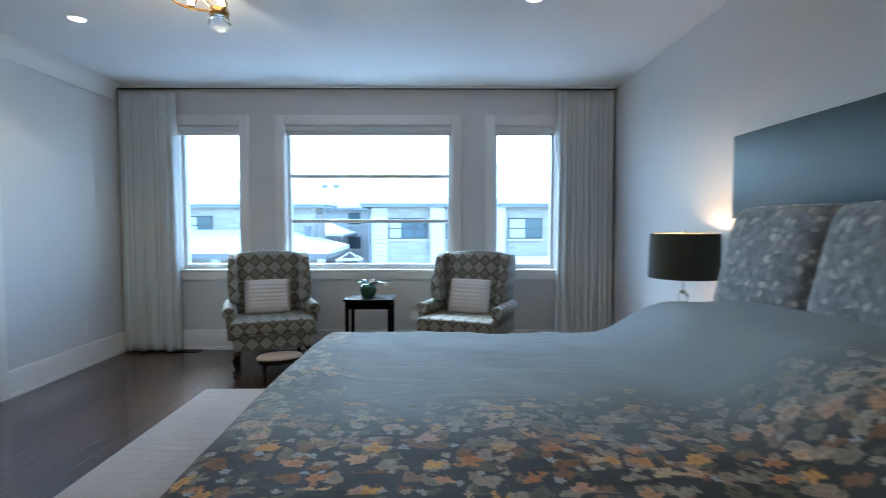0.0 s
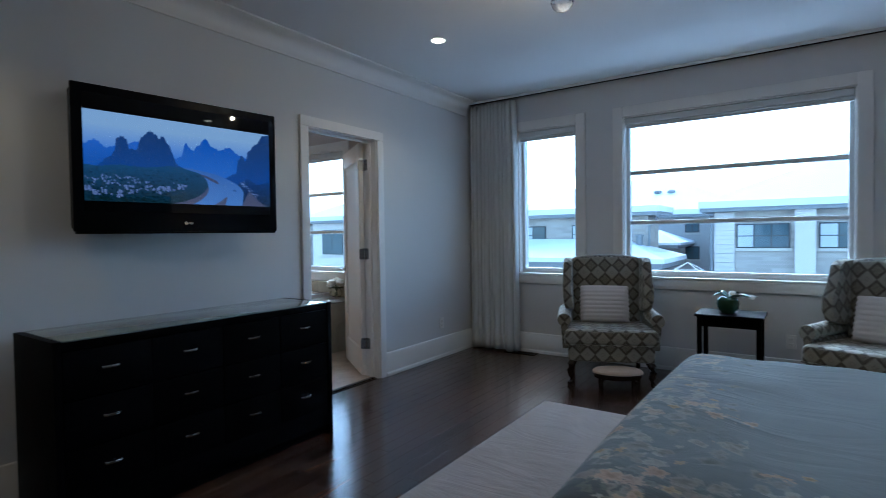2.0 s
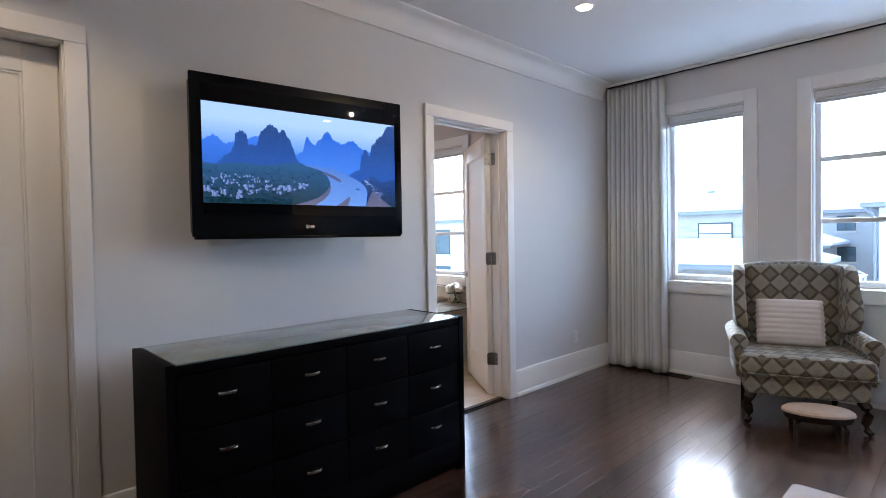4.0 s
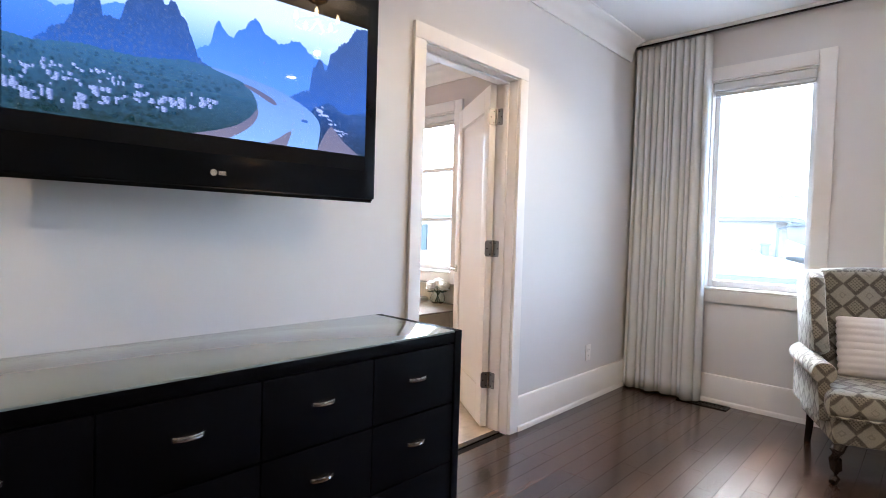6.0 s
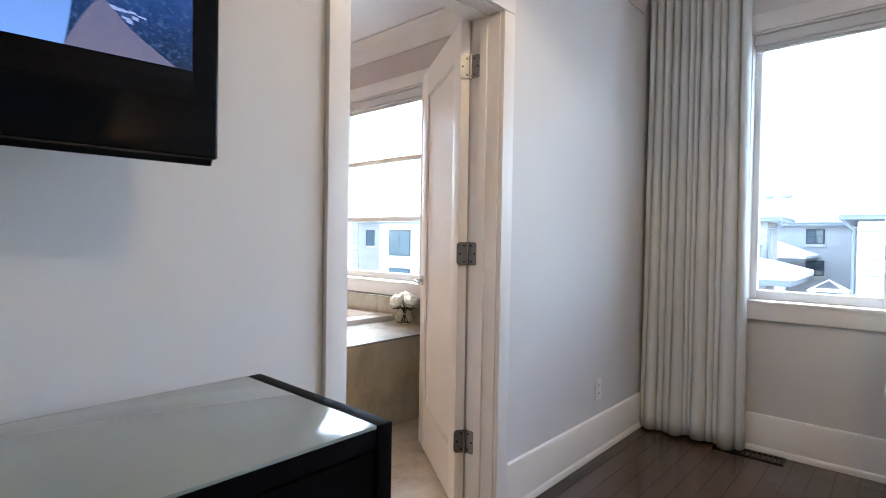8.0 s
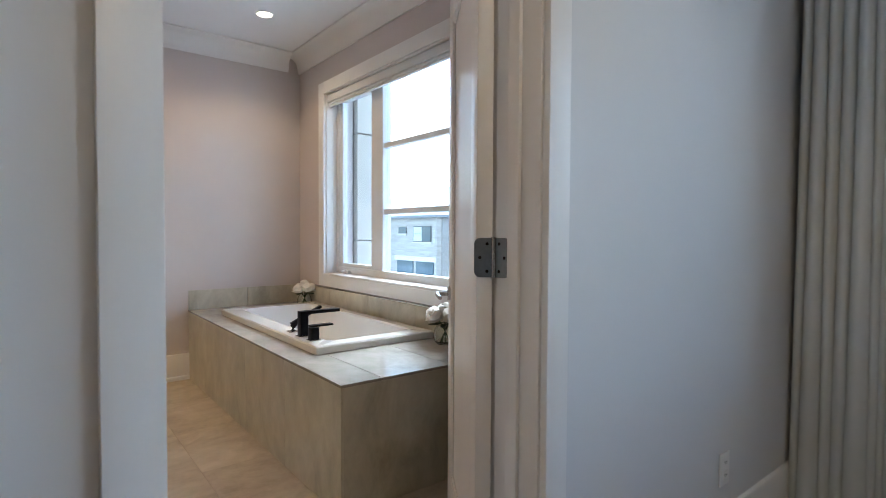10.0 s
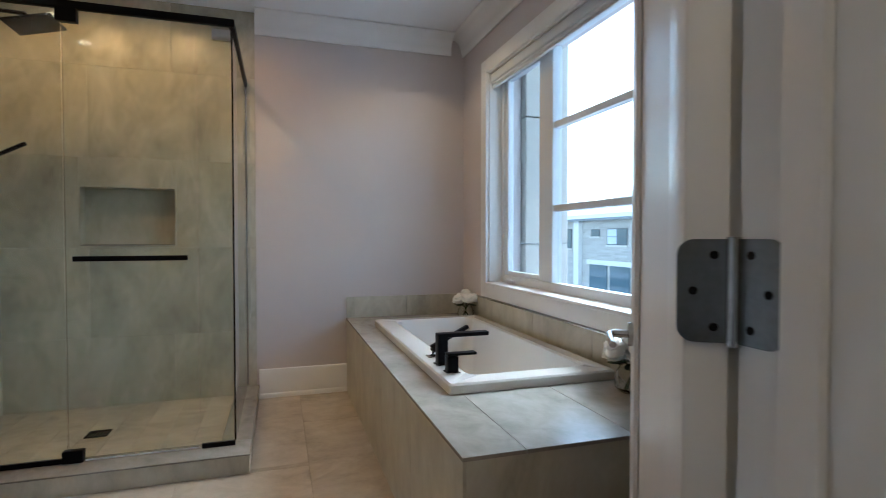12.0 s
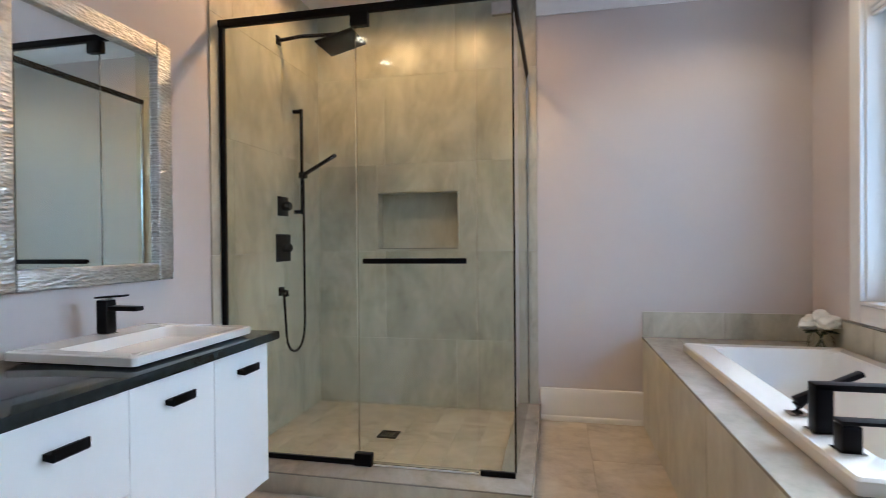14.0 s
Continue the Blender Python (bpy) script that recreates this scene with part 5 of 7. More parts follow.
# ---- bed ----
def duvet_print():
    """Slate cotton with a printed garland of pale and ochre flowers along its borders."""
    m, nt, b = nodes_of("floral_duvet_cotton")
    tc = nt.nodes.new("ShaderNodeTexCoord")
    vec = tc.outputs["Object"]
    sp = nt.nodes.new("ShaderNodeSeparateXYZ")
    nt.links.new(vec, sp.inputs[0])
    X, Y = sp.outputs[0], sp.outputs[1]
    def flowers(scale, size, petals, seed):
        mp = nt.nodes.new("ShaderNodeMapping")
        mp.inputs["Location"].default_value = (seed, seed * 1.7, 0)
        mp.inputs["Scale"].default_value = (1, 1, 0)
        nt.links.new(vec, mp.inputs[0])
        vo = nt.nodes.new("ShaderNodeTexVoronoi")
        vo.voronoi_dimensions = "2D"
        vo.inputs["Scale"].default_value = scale
        vo.inputs["Randomness"].default_value = 0.75
        nt.links.new(mp.outputs[0], vo.inputs["Vector"])
        d = nt.nodes.new("ShaderNodeVectorMath")
        d.operation = "SUBTRACT"
        nt.links.new(mp.outputs[0], d.inputs[0])
        nt.links.new(vo.outputs["Position"], d.inputs[1])
        ds = nt.nodes.new("ShaderNodeSeparateXYZ")
        nt.links.new(d.outputs[0], ds.inputs[0])
        ang = math_node(nt, "ARCTAN2", ds.outputs[1], ds.outputs[0])
        cs = nt.nodes.new("ShaderNodeSeparateColor")
        nt.links.new(vo.outputs["Color"], cs.inputs[0])
        ang = math_node(nt, "MULTIPLY_ADD", cs.outputs[2], 6.28, ang)
        ang = math_node(nt, "MULTIPLY_ADD", noise_tex(nt, vec, 26, 3, 0.6), 3.0, ang)
        lobe = math_node(nt, "ABSOLUTE", math_node(nt, "COSINE", math_node(nt, "MULTIPLY", ang, petals / 2)))
        rad = math_node(nt, "MULTIPLY", math_node(nt, "MULTIPLY_ADD", lobe, 0.5, 0.5), math_node(nt, "MULTIPLY_ADD", cs.outputs[1], size * 0.6, size * 0.6))
        ln = nt.nodes.new("ShaderNodeVectorMath")
        ln.operation = "LENGTH"
        nt.links.new(d.outputs[0], ln.inputs[0])
        t = math_node(nt, "DIVIDE", ln.outputs["Value"], rad)
        return t, cs
    t1, c1 = flowers(15.0, 0.040, 5, 0.0)
    t2, c2 = flowers(18.0, 0.044, 2, 3.3)
    t4, c4 = flowers(21.0, 0.032, 2, 5.9)
    t3, c3 = flowers(24.0, 0.020, 5, 7.1)
    fine = noise_tex(nt, vec, 300, 2, 0.6)
    broad = noise_tex(nt, vec, 2.2, 3, 0.5)
    mottle = noise_tex(nt, vec, 38, 4, 0.6)
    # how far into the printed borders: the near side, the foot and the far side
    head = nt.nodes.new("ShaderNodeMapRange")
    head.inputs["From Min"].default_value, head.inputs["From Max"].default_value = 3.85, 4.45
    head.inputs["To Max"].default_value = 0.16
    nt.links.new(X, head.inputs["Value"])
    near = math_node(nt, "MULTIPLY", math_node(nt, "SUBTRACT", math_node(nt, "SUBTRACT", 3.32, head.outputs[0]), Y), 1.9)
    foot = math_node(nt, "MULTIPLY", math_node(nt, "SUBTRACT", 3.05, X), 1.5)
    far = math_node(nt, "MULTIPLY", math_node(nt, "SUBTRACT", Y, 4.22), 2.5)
    zone = math_node(nt, "MAXIMUM", near, math_node(nt, "MAXIMUM", foot, far))
    zone = math_node(nt, "MULTIPLY_ADD", broad, 0.5, math_node(nt, "SUBTRACT", zone, 0.30))
    def span(v, lo, hi):
        d = nt.nodes.new("ShaderNodeMapRange")
        d.inputs["From Min"].default_value, d.inputs["From Max"].default_value = lo, hi
        nt.links.new(v, d.inputs["Value"])
        return d.outputs[0]
    D = span(zone, 0.0, 0.5)
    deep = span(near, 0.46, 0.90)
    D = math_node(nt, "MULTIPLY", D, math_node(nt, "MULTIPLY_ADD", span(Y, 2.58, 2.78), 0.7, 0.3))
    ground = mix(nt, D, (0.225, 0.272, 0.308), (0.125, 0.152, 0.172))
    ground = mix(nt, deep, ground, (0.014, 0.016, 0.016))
    ground = mix(nt, math_node(nt, "MULTIPLY", fine, 0.08), ground, (0.20, 0.22, 0.235))
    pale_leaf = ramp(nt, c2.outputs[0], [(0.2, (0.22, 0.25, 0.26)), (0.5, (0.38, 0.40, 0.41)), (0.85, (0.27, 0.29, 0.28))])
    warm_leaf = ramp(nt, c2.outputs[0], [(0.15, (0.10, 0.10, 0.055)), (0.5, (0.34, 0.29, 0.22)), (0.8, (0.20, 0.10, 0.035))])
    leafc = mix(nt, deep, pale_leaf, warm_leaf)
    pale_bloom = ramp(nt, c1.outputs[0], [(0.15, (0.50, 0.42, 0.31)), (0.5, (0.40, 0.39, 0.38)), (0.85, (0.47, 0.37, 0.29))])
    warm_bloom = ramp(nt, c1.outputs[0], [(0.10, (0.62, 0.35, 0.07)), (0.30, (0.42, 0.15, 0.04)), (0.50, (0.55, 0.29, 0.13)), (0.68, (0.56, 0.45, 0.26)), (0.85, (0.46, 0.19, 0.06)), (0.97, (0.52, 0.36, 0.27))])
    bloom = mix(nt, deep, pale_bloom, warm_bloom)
    small = ramp(nt, c3.outputs[0], [(0.2, (0.36, 0.38, 0.38)), (0.8, (0.42, 0.34, 0.22))])
    def stamp(col, over, t, cs, thresh):
        edge = math_node(nt, "MULTIPLY_ADD", math_node(nt, "SUBTRACT", mottle, 0.5), 3.4, t)
        inside = span(edge, 1.12, 0.72)
        keep = math_node(nt, "LESS_THAN", cs.outputs[1], math_node(nt, "MULTIPLY", D, thresh))
        shade = nt.nodes.new("ShaderNodeMapRange")
        shade.inputs["From Max"].default_value = 1.0
        shade.inputs["To Min"].default_value, shade.inputs["To Max"].default_value = 0.62, 1.08
        nt.links.new(edge, shade.inputs["Value"])
        hs = nt.nodes.new("ShaderNodeHueSaturation")
        nt.links.new(over, hs.inputs["Color"])
        nt.links.new(shade.outputs[0], hs.inputs["Value"])
        return mix(nt, math_node(nt, "MULTIPLY", inside, keep), col, hs.outputs[0])
    col = stamp(ground, leafc, t2, c2, 0.56)
    col = stamp(col, leafc, t4, c4, 0.5)
    col = stamp(col, small, t3, c3, 0.22)
    col = stamp(col, bloom, t1, c1, 0.36)
    nt.links.new(col, b.inputs["Base Color"])
    b.inputs["Roughness"].default_value = 0.75
    b.inputs["Sheen Weight"].default_value = 0.04
    crease = noise_tex(nt, mapped(nt, (2.0, 4.5, 2), (0, 0, 0.35)), 1.3, 4, 0.55, 1.4)
    bump(nt, b, math_node(nt, "MULTIPLY_ADD", fine, 0.04, crease), 0.28, 0.03)
    return m


M_DUVET = duvet_print()
M_BENCH = simple("taupe_bench_linen", (0.44, 0.42, 0.43), (0.36, 0.34, 0.35), 0.85, scale=7, fine=300, stretch=(1, 0.5, 1), bumps=0.0, sheen=0.05)
_bt = M_BENCH.node_tree
bump(_bt, _bt.nodes["Principled BSDF"], noise_tex(_bt, mapped(_bt, (2.2, 4.5, 2), (0, 0, 0.5)), 1.5, 4, 0.55, 1.6), 0.35, 0.03)


def sham_print():
    """Slate cotton with dense pale sprigs and a few dusky blooms."""
    m, nt, bs = nodes_of("sham_floral_cotton")
    vec = mapped(nt)
    warp = nt.nodes.new("ShaderNodeVectorMath")
    warp.operation = "MULTIPLY_ADD"
    wn_ = nt.nodes.new("ShaderNodeTexNoise")
    wn_.inputs["Scale"].default_value = 14
    nt.links.new(vec, wn_.inputs["Vector"])
    nt.links.new(wn_.outputs["Color"], warp.inputs[0])
    warp.inputs[1].default_value = (0.07, 0.07, 0.07)
    nt.links.new(vec, warp.inputs[2])
    vo = nt.nodes.new("ShaderNodeTexVoronoi")
    vo.inputs["Scale"].default_value = 21
    nt.links.new(warp.outputs[0], vo.inputs["Vector"])
    cs = nt.nodes.new("ShaderNodeSeparateColor")
    nt.links.new(vo.outputs["Color"], cs.inputs[0])
    fine = noise_tex(nt, vec, 60, 4, 0.65)
    soft_edge = nt.nodes.new("ShaderNodeMapRange")
    soft_edge.inputs["From Min"].default_value, soft_edge.inputs["From Max"].default_value = 0.78, 0.52
    nt.links.new(math_node(nt, "MULTIPLY_ADD", fine, 0.6, vo.outputs["Distance"]), soft_edge.inputs["Value"])
    inside = soft_edge.outputs[0]
    petal = ramp(nt, cs.outputs[0], [(0.15, (0.12, 0.13, 0.15)), (0.45, (0.33, 0.32, 0.32)), (0.8, (0.44, 0.42, 0.41))])
    base = ramp(nt, noise_tex(nt, vec, 20, 5, 0.6), [(0.35, (0.10, 0.11, 0.122)), (0.65, (0.23, 0.248, 0.27))])
    nt.links.new(mix(nt, inside, base, petal), bs.inputs["Base Color"])
    bs.inputs["Roughness"].default_value = 0.8
    bs.inputs["Sheen Weight"].default_value = 0.2
    bump(nt, bs, fine, 0.12, 0.003)
    return m


M_SHAM = sham_print()
M_MATT = simple("white_bed_linen", (0.6, 0.6, 0.62), rough=0.85, bumps=0.1)
BX0, BXE, BYN, BYF, BZ = 2.66, 4.96, 2.40, 4.35, 0.775


def duvet_fn(u, v):
    over = 0.42
    s = BX0 - over + (BXE - 0.25 - BX0 + over) * u
    t = BYN - over + (BYF - BYN + 2 * over) * v
    r = 0.12
    def fold(p, edge, sign):
        """Unrolled distance past an edge turned into (outward, downward)."""
        d = (p - (edge - sign * r)) * sign
        if d <= 0:
            return p, 0.0
        arc = r * math.pi / 2
        if d < arc:
            a = d / r
            return edge - sign * r + sign * r * math.sin(a), r * (1 - math.cos(a))
        return edge + sign * 0.02 * math.sin((d - arc) * 6), r + (d - arc)
    x, dx = fold(s, BX0, -1)
    y, dy = fold(t, BYN, -1) if t < 3.4 else fold(t, BYF, 1)
    z = BZ - max(dx, dy) - 0.25 * min(dx, dy)
    flat = 1 if max(dx, dy) < 0.02 else 0.35
    z += flat * (0.018 * noise.noise((x * 2.1, y * 2.1, 1)) + 0.010 * noise.noise((x * 6, y * 3.5, 4)))
    z += 0.03 * math.exp(-((y - 3.4) / 0.9) ** 2) * (max(dx, dy) < 0.05)
    rise = max(0.0, min(1.0, (x - 4.02) / 0.38))
    z += 0.19 * rise * rise * (3 - 2 * rise) * max(0.0, 1 - ((y - 3.4) / 1.06) ** 6)
    if max(dx, dy) > r:
        w = 0.012 * math.sin((x if dy > dx else y) * 16)
        x, y = (x, y + w) if dy > dx else (x + w, y)
    return (x, y, max(z, 0.33))


bed = thing("bed", pose(0, 0, 0), "king bed made up with a slate floral duvet", "bed")
part("base", bm_box(BX0 + 0.06, BXE, BYN + 0.05, BYF - 0.05, 0.12, 0.40, 0.02), M_BLACKWOOD, bed)
part("mattress", bm_box(BX0 + 0.06, BXE, BYN + 0.06, BYF - 0.06, 0.40, 0.69, 0.05, 3), M_MATT, bed)
for lx in (BX0 + 0.12, BXE - 0.1):
    for ly in (BYN + 0.12, BYF - 0.12):
        part("foot", bm_box(lx - 0.03, lx + 0.03, ly - 0.03, ly + 0.03, 0, 0.12, 0.003), M_BLACKWOOD, bed)
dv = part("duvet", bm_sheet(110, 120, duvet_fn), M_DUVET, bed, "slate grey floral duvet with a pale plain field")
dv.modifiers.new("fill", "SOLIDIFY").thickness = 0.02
part("headboard", bm_box(BXE + 0.005, BXE + 0.075, BYN - 0.02, BYF + 0.02, 0.12, 1.12, 0.02, 3), M_SHAM, bed, "upholstered headboard behind the shams")
for yc in (4.06, 3.38, 2.70):
    cushion(pose(4.75, yc, 0.78, 0, 0, -90) @ pose(0, 0, 0, -13), 0.74, 0.66, 0.20, M_SHAM, "euro_sham", "large grey floral pillow propped against the headboard", "pillow")

bench = thing("bed_bench", pose(0, 0, 0), "upholstered taupe bench at the foot of the bed", "bench")
bs_ = bm_box(2.205, 2.575, 2.78, 4.02, 0.40, 0.58, 0.03, 4)
part("cushion", bs_, M_BENCH, bench)
part("frame", bm_box(2.22, 2.56, 2.80, 4.0, 0.30, 0.3995, 0.01), M_BENCH, bench)
for lx in (2.25, 2.53):
    for ly in (2.84, 3.965):
        part("leg", bm_box(lx - 0.025, lx + 0.025, ly - 0.025, ly + 0.025, 0, 0.30, 0.004), M_LEG, bench)

# ---- nightstand, lamp, picture ----
ns = thing("nightstand", pose(4.80, 4.93, 0) @ Matrix.Diagonal((1, 1, 0.9, 1)), "black-stained nightstand beside the bed", "nightstand")
part("body", bm_box(-0.24, 0.24, -0.28, 0.28, 0.06, 0.655, 0.003), M_BLACKWOOD, ns)
part("top", bm_box(-0.255, 0.255, -0.295, 0.295, 0.6555, 0.68, 0.003), M_BLACKWOOD, ns)
for z in (0.22, 0.50):
    dr = part("drawer", bm_box(-0.258, -0.241, -0.265, 0.265, z - 0.12, z + 0.13, 0.003), M_BLACKWOOD, ns)
    part("knob", bm_lathe([(0, 0), (0.008, 0), (0.008, 0.014), (0.015, 0.02), (0, 0.026)], 14), M_CHROME, dr, at=pose(-0.258, 0, z, 0, -90))
for sx in (-0.2, 0.2):
    for sy in (-0.24, 0.24):
        part("foot", bm_box(sx - 0.02, sx + 0.02, sy - 0.02, sy + 0.02, 0, 0.06), M_BLACKWOOD, ns)
lampo = thing("table_lamp", pose(4.83, 4.94, 0.612), "crystal table lamp with a dark olive drum shade, lit", "lamp")
M_CRYSTAL = glass_mat("crystal", (0.97, 0.98, 1.0), 0.02, 1.5)
M_SHADE = simple("olive_shade_fabric", (0.055, 0.058, 0.045), (0.04, 0.042, 0.034), 0.85, scale=8, fine=280, bumps=0.2)
M_SHADEIN = simple("gold_shade_lining", (0.55, 0.42, 0.22), rough=0.5, bumps=0.02)
part("foot", bm_box(-0.06, 0.06, -0.06, 0.06, 0, 0.02, 0.004), M_CHROME, lampo)
for z, r in ((0.075, 0.055), (0.17, 0.045), (0.25, 0.036)):
    b = bmesh.new()
    bmesh.ops.create_icosphere(b, subdivisions=2, radius=r)
    part("crystal_ball", b, M_CRYSTAL, lampo, smooth=False, at=pose(0, 0, z))
    part("collar", bm_lathe([(0, -0.006), (0.02, -0.006), (0.02, 0.006), (0, 0.006)], 16), M_CHROME, lampo, at=pose(0, 0, z + r + 0.002))
part("stem", bm_tube([(0, 0, 0.28), (0, 0, 0.52)], 0.006, 10), M_CHROME, lampo)
sh_ = part("shade", bm_lathe([(0.212, 0.375), (0.205, 0.655), (0.2035, 0.655), (0.2105, 0.375), (0.212, 0.375)], 40, False), M_SHADE, lampo, "dark olive drum shade")
part("lining", bm_lathe([(0.2095, 0.377), (0.2025, 0.653), (0.2015, 0.653), (0.2085, 0.377), (0.2095, 0.377)], 40, False), M_SHADEIN, sh_)
part("finial", bm_lathe([(0, 0.64), (0.01, 0.645), (0.014, 0.66), (0.008, 0.672), (0, 0.678)], 12), M_CHROME, lampo)
part("bulb", bm_lathe([(0, 0.44), (0.02, 0.45), (0.03, 0.49), (0.018, 0.53), (0, 0.54)], 14), glow("lamp_bulb_glow", (1, 0.62, 0.3), 3.0), lampo)
art = thing("wall_art", pose(0, 0, 0), "dark teal blue glossy canvas above the bed", "picture")
M_ART = simple("teal_canvas", (0.008, 0.034, 0.058), (0.004, 0.015, 0.027), 0.45, scale=1.2, stretch=(1, 1.2, 2), fine=60, bumps=0.1)
part("canvas", bm_box(BX1 - 0.040, BX1 - 0.0305, 2.42, 4.805, 1.36, 1.852, 0.003), M_ART, art)
for z in (1.366, 1.816):
    part("stretcher_bar", bm_box(BX1 - 0.030, BX1 - 0.001, 2.426, 4.799, z, z + 0.030, 0.002), M_LEG, art, "dark wooden stretcher bar")
for y in (2.426, 4.769):
    part("stretcher_bar", bm_box(BX1 - 0.030, BX1 - 0.001, y, y + 0.030, 1.3965, 1.8155, 0.002), M_LEG, art, "dark wooden stretcher bar")

# ---- sink, faucet, mirror ----
def bm_sink(x0, x1, y0, y1, z0, z1):
    bm = bmesh.new()
    def loop(a0, a1, b0, b1, r, z, n=5):
        out = []
        for cx, cy, s in ((a1 - r, b1 - r, 0), (a0 + r, b1 - r, 90), (a0 + r, b0 + r, 180), (a1 - r, b0 + r, 270)):
            for k in range(n + 1):
                a = radians(s + 90 * k / n)
                out.append(bm.verts.new((cx + r * math.cos(a), cy + r * math.sin(a), z)))
        return out
    rows = [loop(x0 + 0.02, x1 - 0.02, y0 + 0.02, y1 - 0.02, 0.012, z0), loop(x0, x1, y0, y1, 0.015, z0 + 0.008), loop(x0, x1, y0, y1, 0.015, z1 - 0.004), loop(x0 + 0.005, x1 - 0.005, y0 + 0.005, y1 - 0.005, 0.013, z1),
            loop(x0 + 0.045, x1 - 0.045, y0 + 0.13, y1 - 0.035, 0.03, z1), loop(x0 + 0.052, x1 - 0.052, y0 + 0.137, y1 - 0.042, 0.035, z1 - 0.008),
            loop(x0 + 0.10, x1 - 0.10, y0 + 0.17, y1 - 0.07, 0.05, z1 - 0.10), loop(x0 + 0.16, x1 - 0.16, y0 + 0.22, y1 - 0.12, 0.05, z1 - 0.112)]
    for a, b in zip(rows, rows[1:]):
        for i in range(len(a)):
            j = (i + 1) % len(a)
            bm.faces.new((a[i], a[j], b[j], b[i]))
    bm.faces.new(rows[-1])
    bm.faces.new(rows[0])
    bmesh.ops.recalc_face_normals(bm, faces=bm.faces[:])
    return bm


sink = thing("sink", pose(0, 0, 0), "white rectangular ceramic sink set on the counter", "sink")
part("bowl", bm_sink(-2.05, -1.49, 3.455, 3.905, VZ + 0.001, VZ + 0.036), M_WHITE_CERAMIC, sink)
part("drain_ring", bm_lathe([(0, 0), (0.022, 0), (0.022, 0.004), (0.012, 0.005), (0, 0.003)], 18), M_CHROME, sink, at=pose(-1.77, 3.72, VZ - 0.074))
fc = thing("basin_faucet", pose(-1.79, 3.515, VZ + 0.037), "matte black square basin faucet", "faucet")
part("base_ring", bm_box(-0.024, 0.024, -0.024, 0.024, 0, 0.005, 0.002), M_CHROME, fc)
part("body", bm_box(-0.021, 0.021, -0.021, 0.021, 0.005, 0.118, 0.004), M_BLACK, fc)
part("spout", bm_box(-0.019, 0.019, 0.02, 0.135, 0.082, 0.098, 0.004), M_BLACK, fc)
part("lever", bm_box(-0.019, 0.019, -0.022, 0.085, 0.124, 0.131, 0.003), M_BLACK, fc, at=pose(0, 0, 0, 4))
part("neck", bm_box(-0.012, 0.012, -0.012, 0.012, 0.118, 0.125), M_CHROME, fc)


def hammered():
    m, nt, b = nodes_of("hammered_silver")
    vec = mapped(nt, (26, 26, 70))
    v = nt.nodes.new("ShaderNodeTexVoronoi")
    v.inputs["Scale"].default_value = 1.6
    nt.links.new(vec, v.inputs["Vector"])
    c = ramp(nt, noise_tex(nt, vec, 1.2, 3), [(0.3, (0.44, 0.44, 0.44)), (0.7, (0.60, 0.60, 0.60))])
    nt.links.new(c, b.inputs["Base Color"])
    b.inputs["Metallic"].default_value = 1.0
    b.inputs["Roughness"].default_value = 0.38
    bump(nt, b, v.outputs["Distance"], 0.6, 0.007)
    return m


M_FRAME = hammered()
M_MIRROR, _nt, _b = nodes_of("mirror_silver")
_b.inputs["Base Color"].default_value = (0.86, 0.88, 0.88, 1)
_b.inputs["Metallic"].default_value, _b.inputs["Roughness"].default_value = 1.0, 0.01
mir = thing("wall_mirror", pose(0, 0, 0), "wall mirror in a wide hammered silver frame", "mirror")
MX0, MX1, MZ0, MZ1 = -2.213, -1.473, 0.986, 1.965
y0 = BATH_Y0 + 0.001
part("glass", bm_box(MX0 + 0.075, MX1 - 0.075, y0 + 0.004, y0 + 0.012, MZ0 + 0.065, MZ1 - 0.065), M_MIRROR, mir, "silvered glass", smooth=False)
part("backing", bm_box(MX0 + 0.02, MX1 - 0.02, y0, y0 + 0.0035, MZ0 + 0.02, MZ1 - 0.02), M_BLACK, mir)
part("frame_side", bm_box(MX0, MX0 + 0.08, y0 + 0.004, y0 + 0.034, MZ0, MZ1, 0.008, 3), M_FRAME, mir)
part("frame_side", bm_box(MX1 - 0.08, MX1, y0 + 0.004, y0 + 0.034, MZ0, MZ1, 0.008, 3), M_FRAME, mir)
part("frame_rail", bm_box(MX0 + 0.08, MX1 - 0.08, y0 + 0.004, y0 + 0.034, MZ0, MZ0 + 0.07, 0.008, 3), M_FRAME, mir)
part("frame_rail", bm_box(MX0 + 0.08, MX1 - 0.08, y0 + 0.004, y0 + 0.034, MZ1 - 0.07, MZ1, 0.008, 3), M_FRAME, mir)


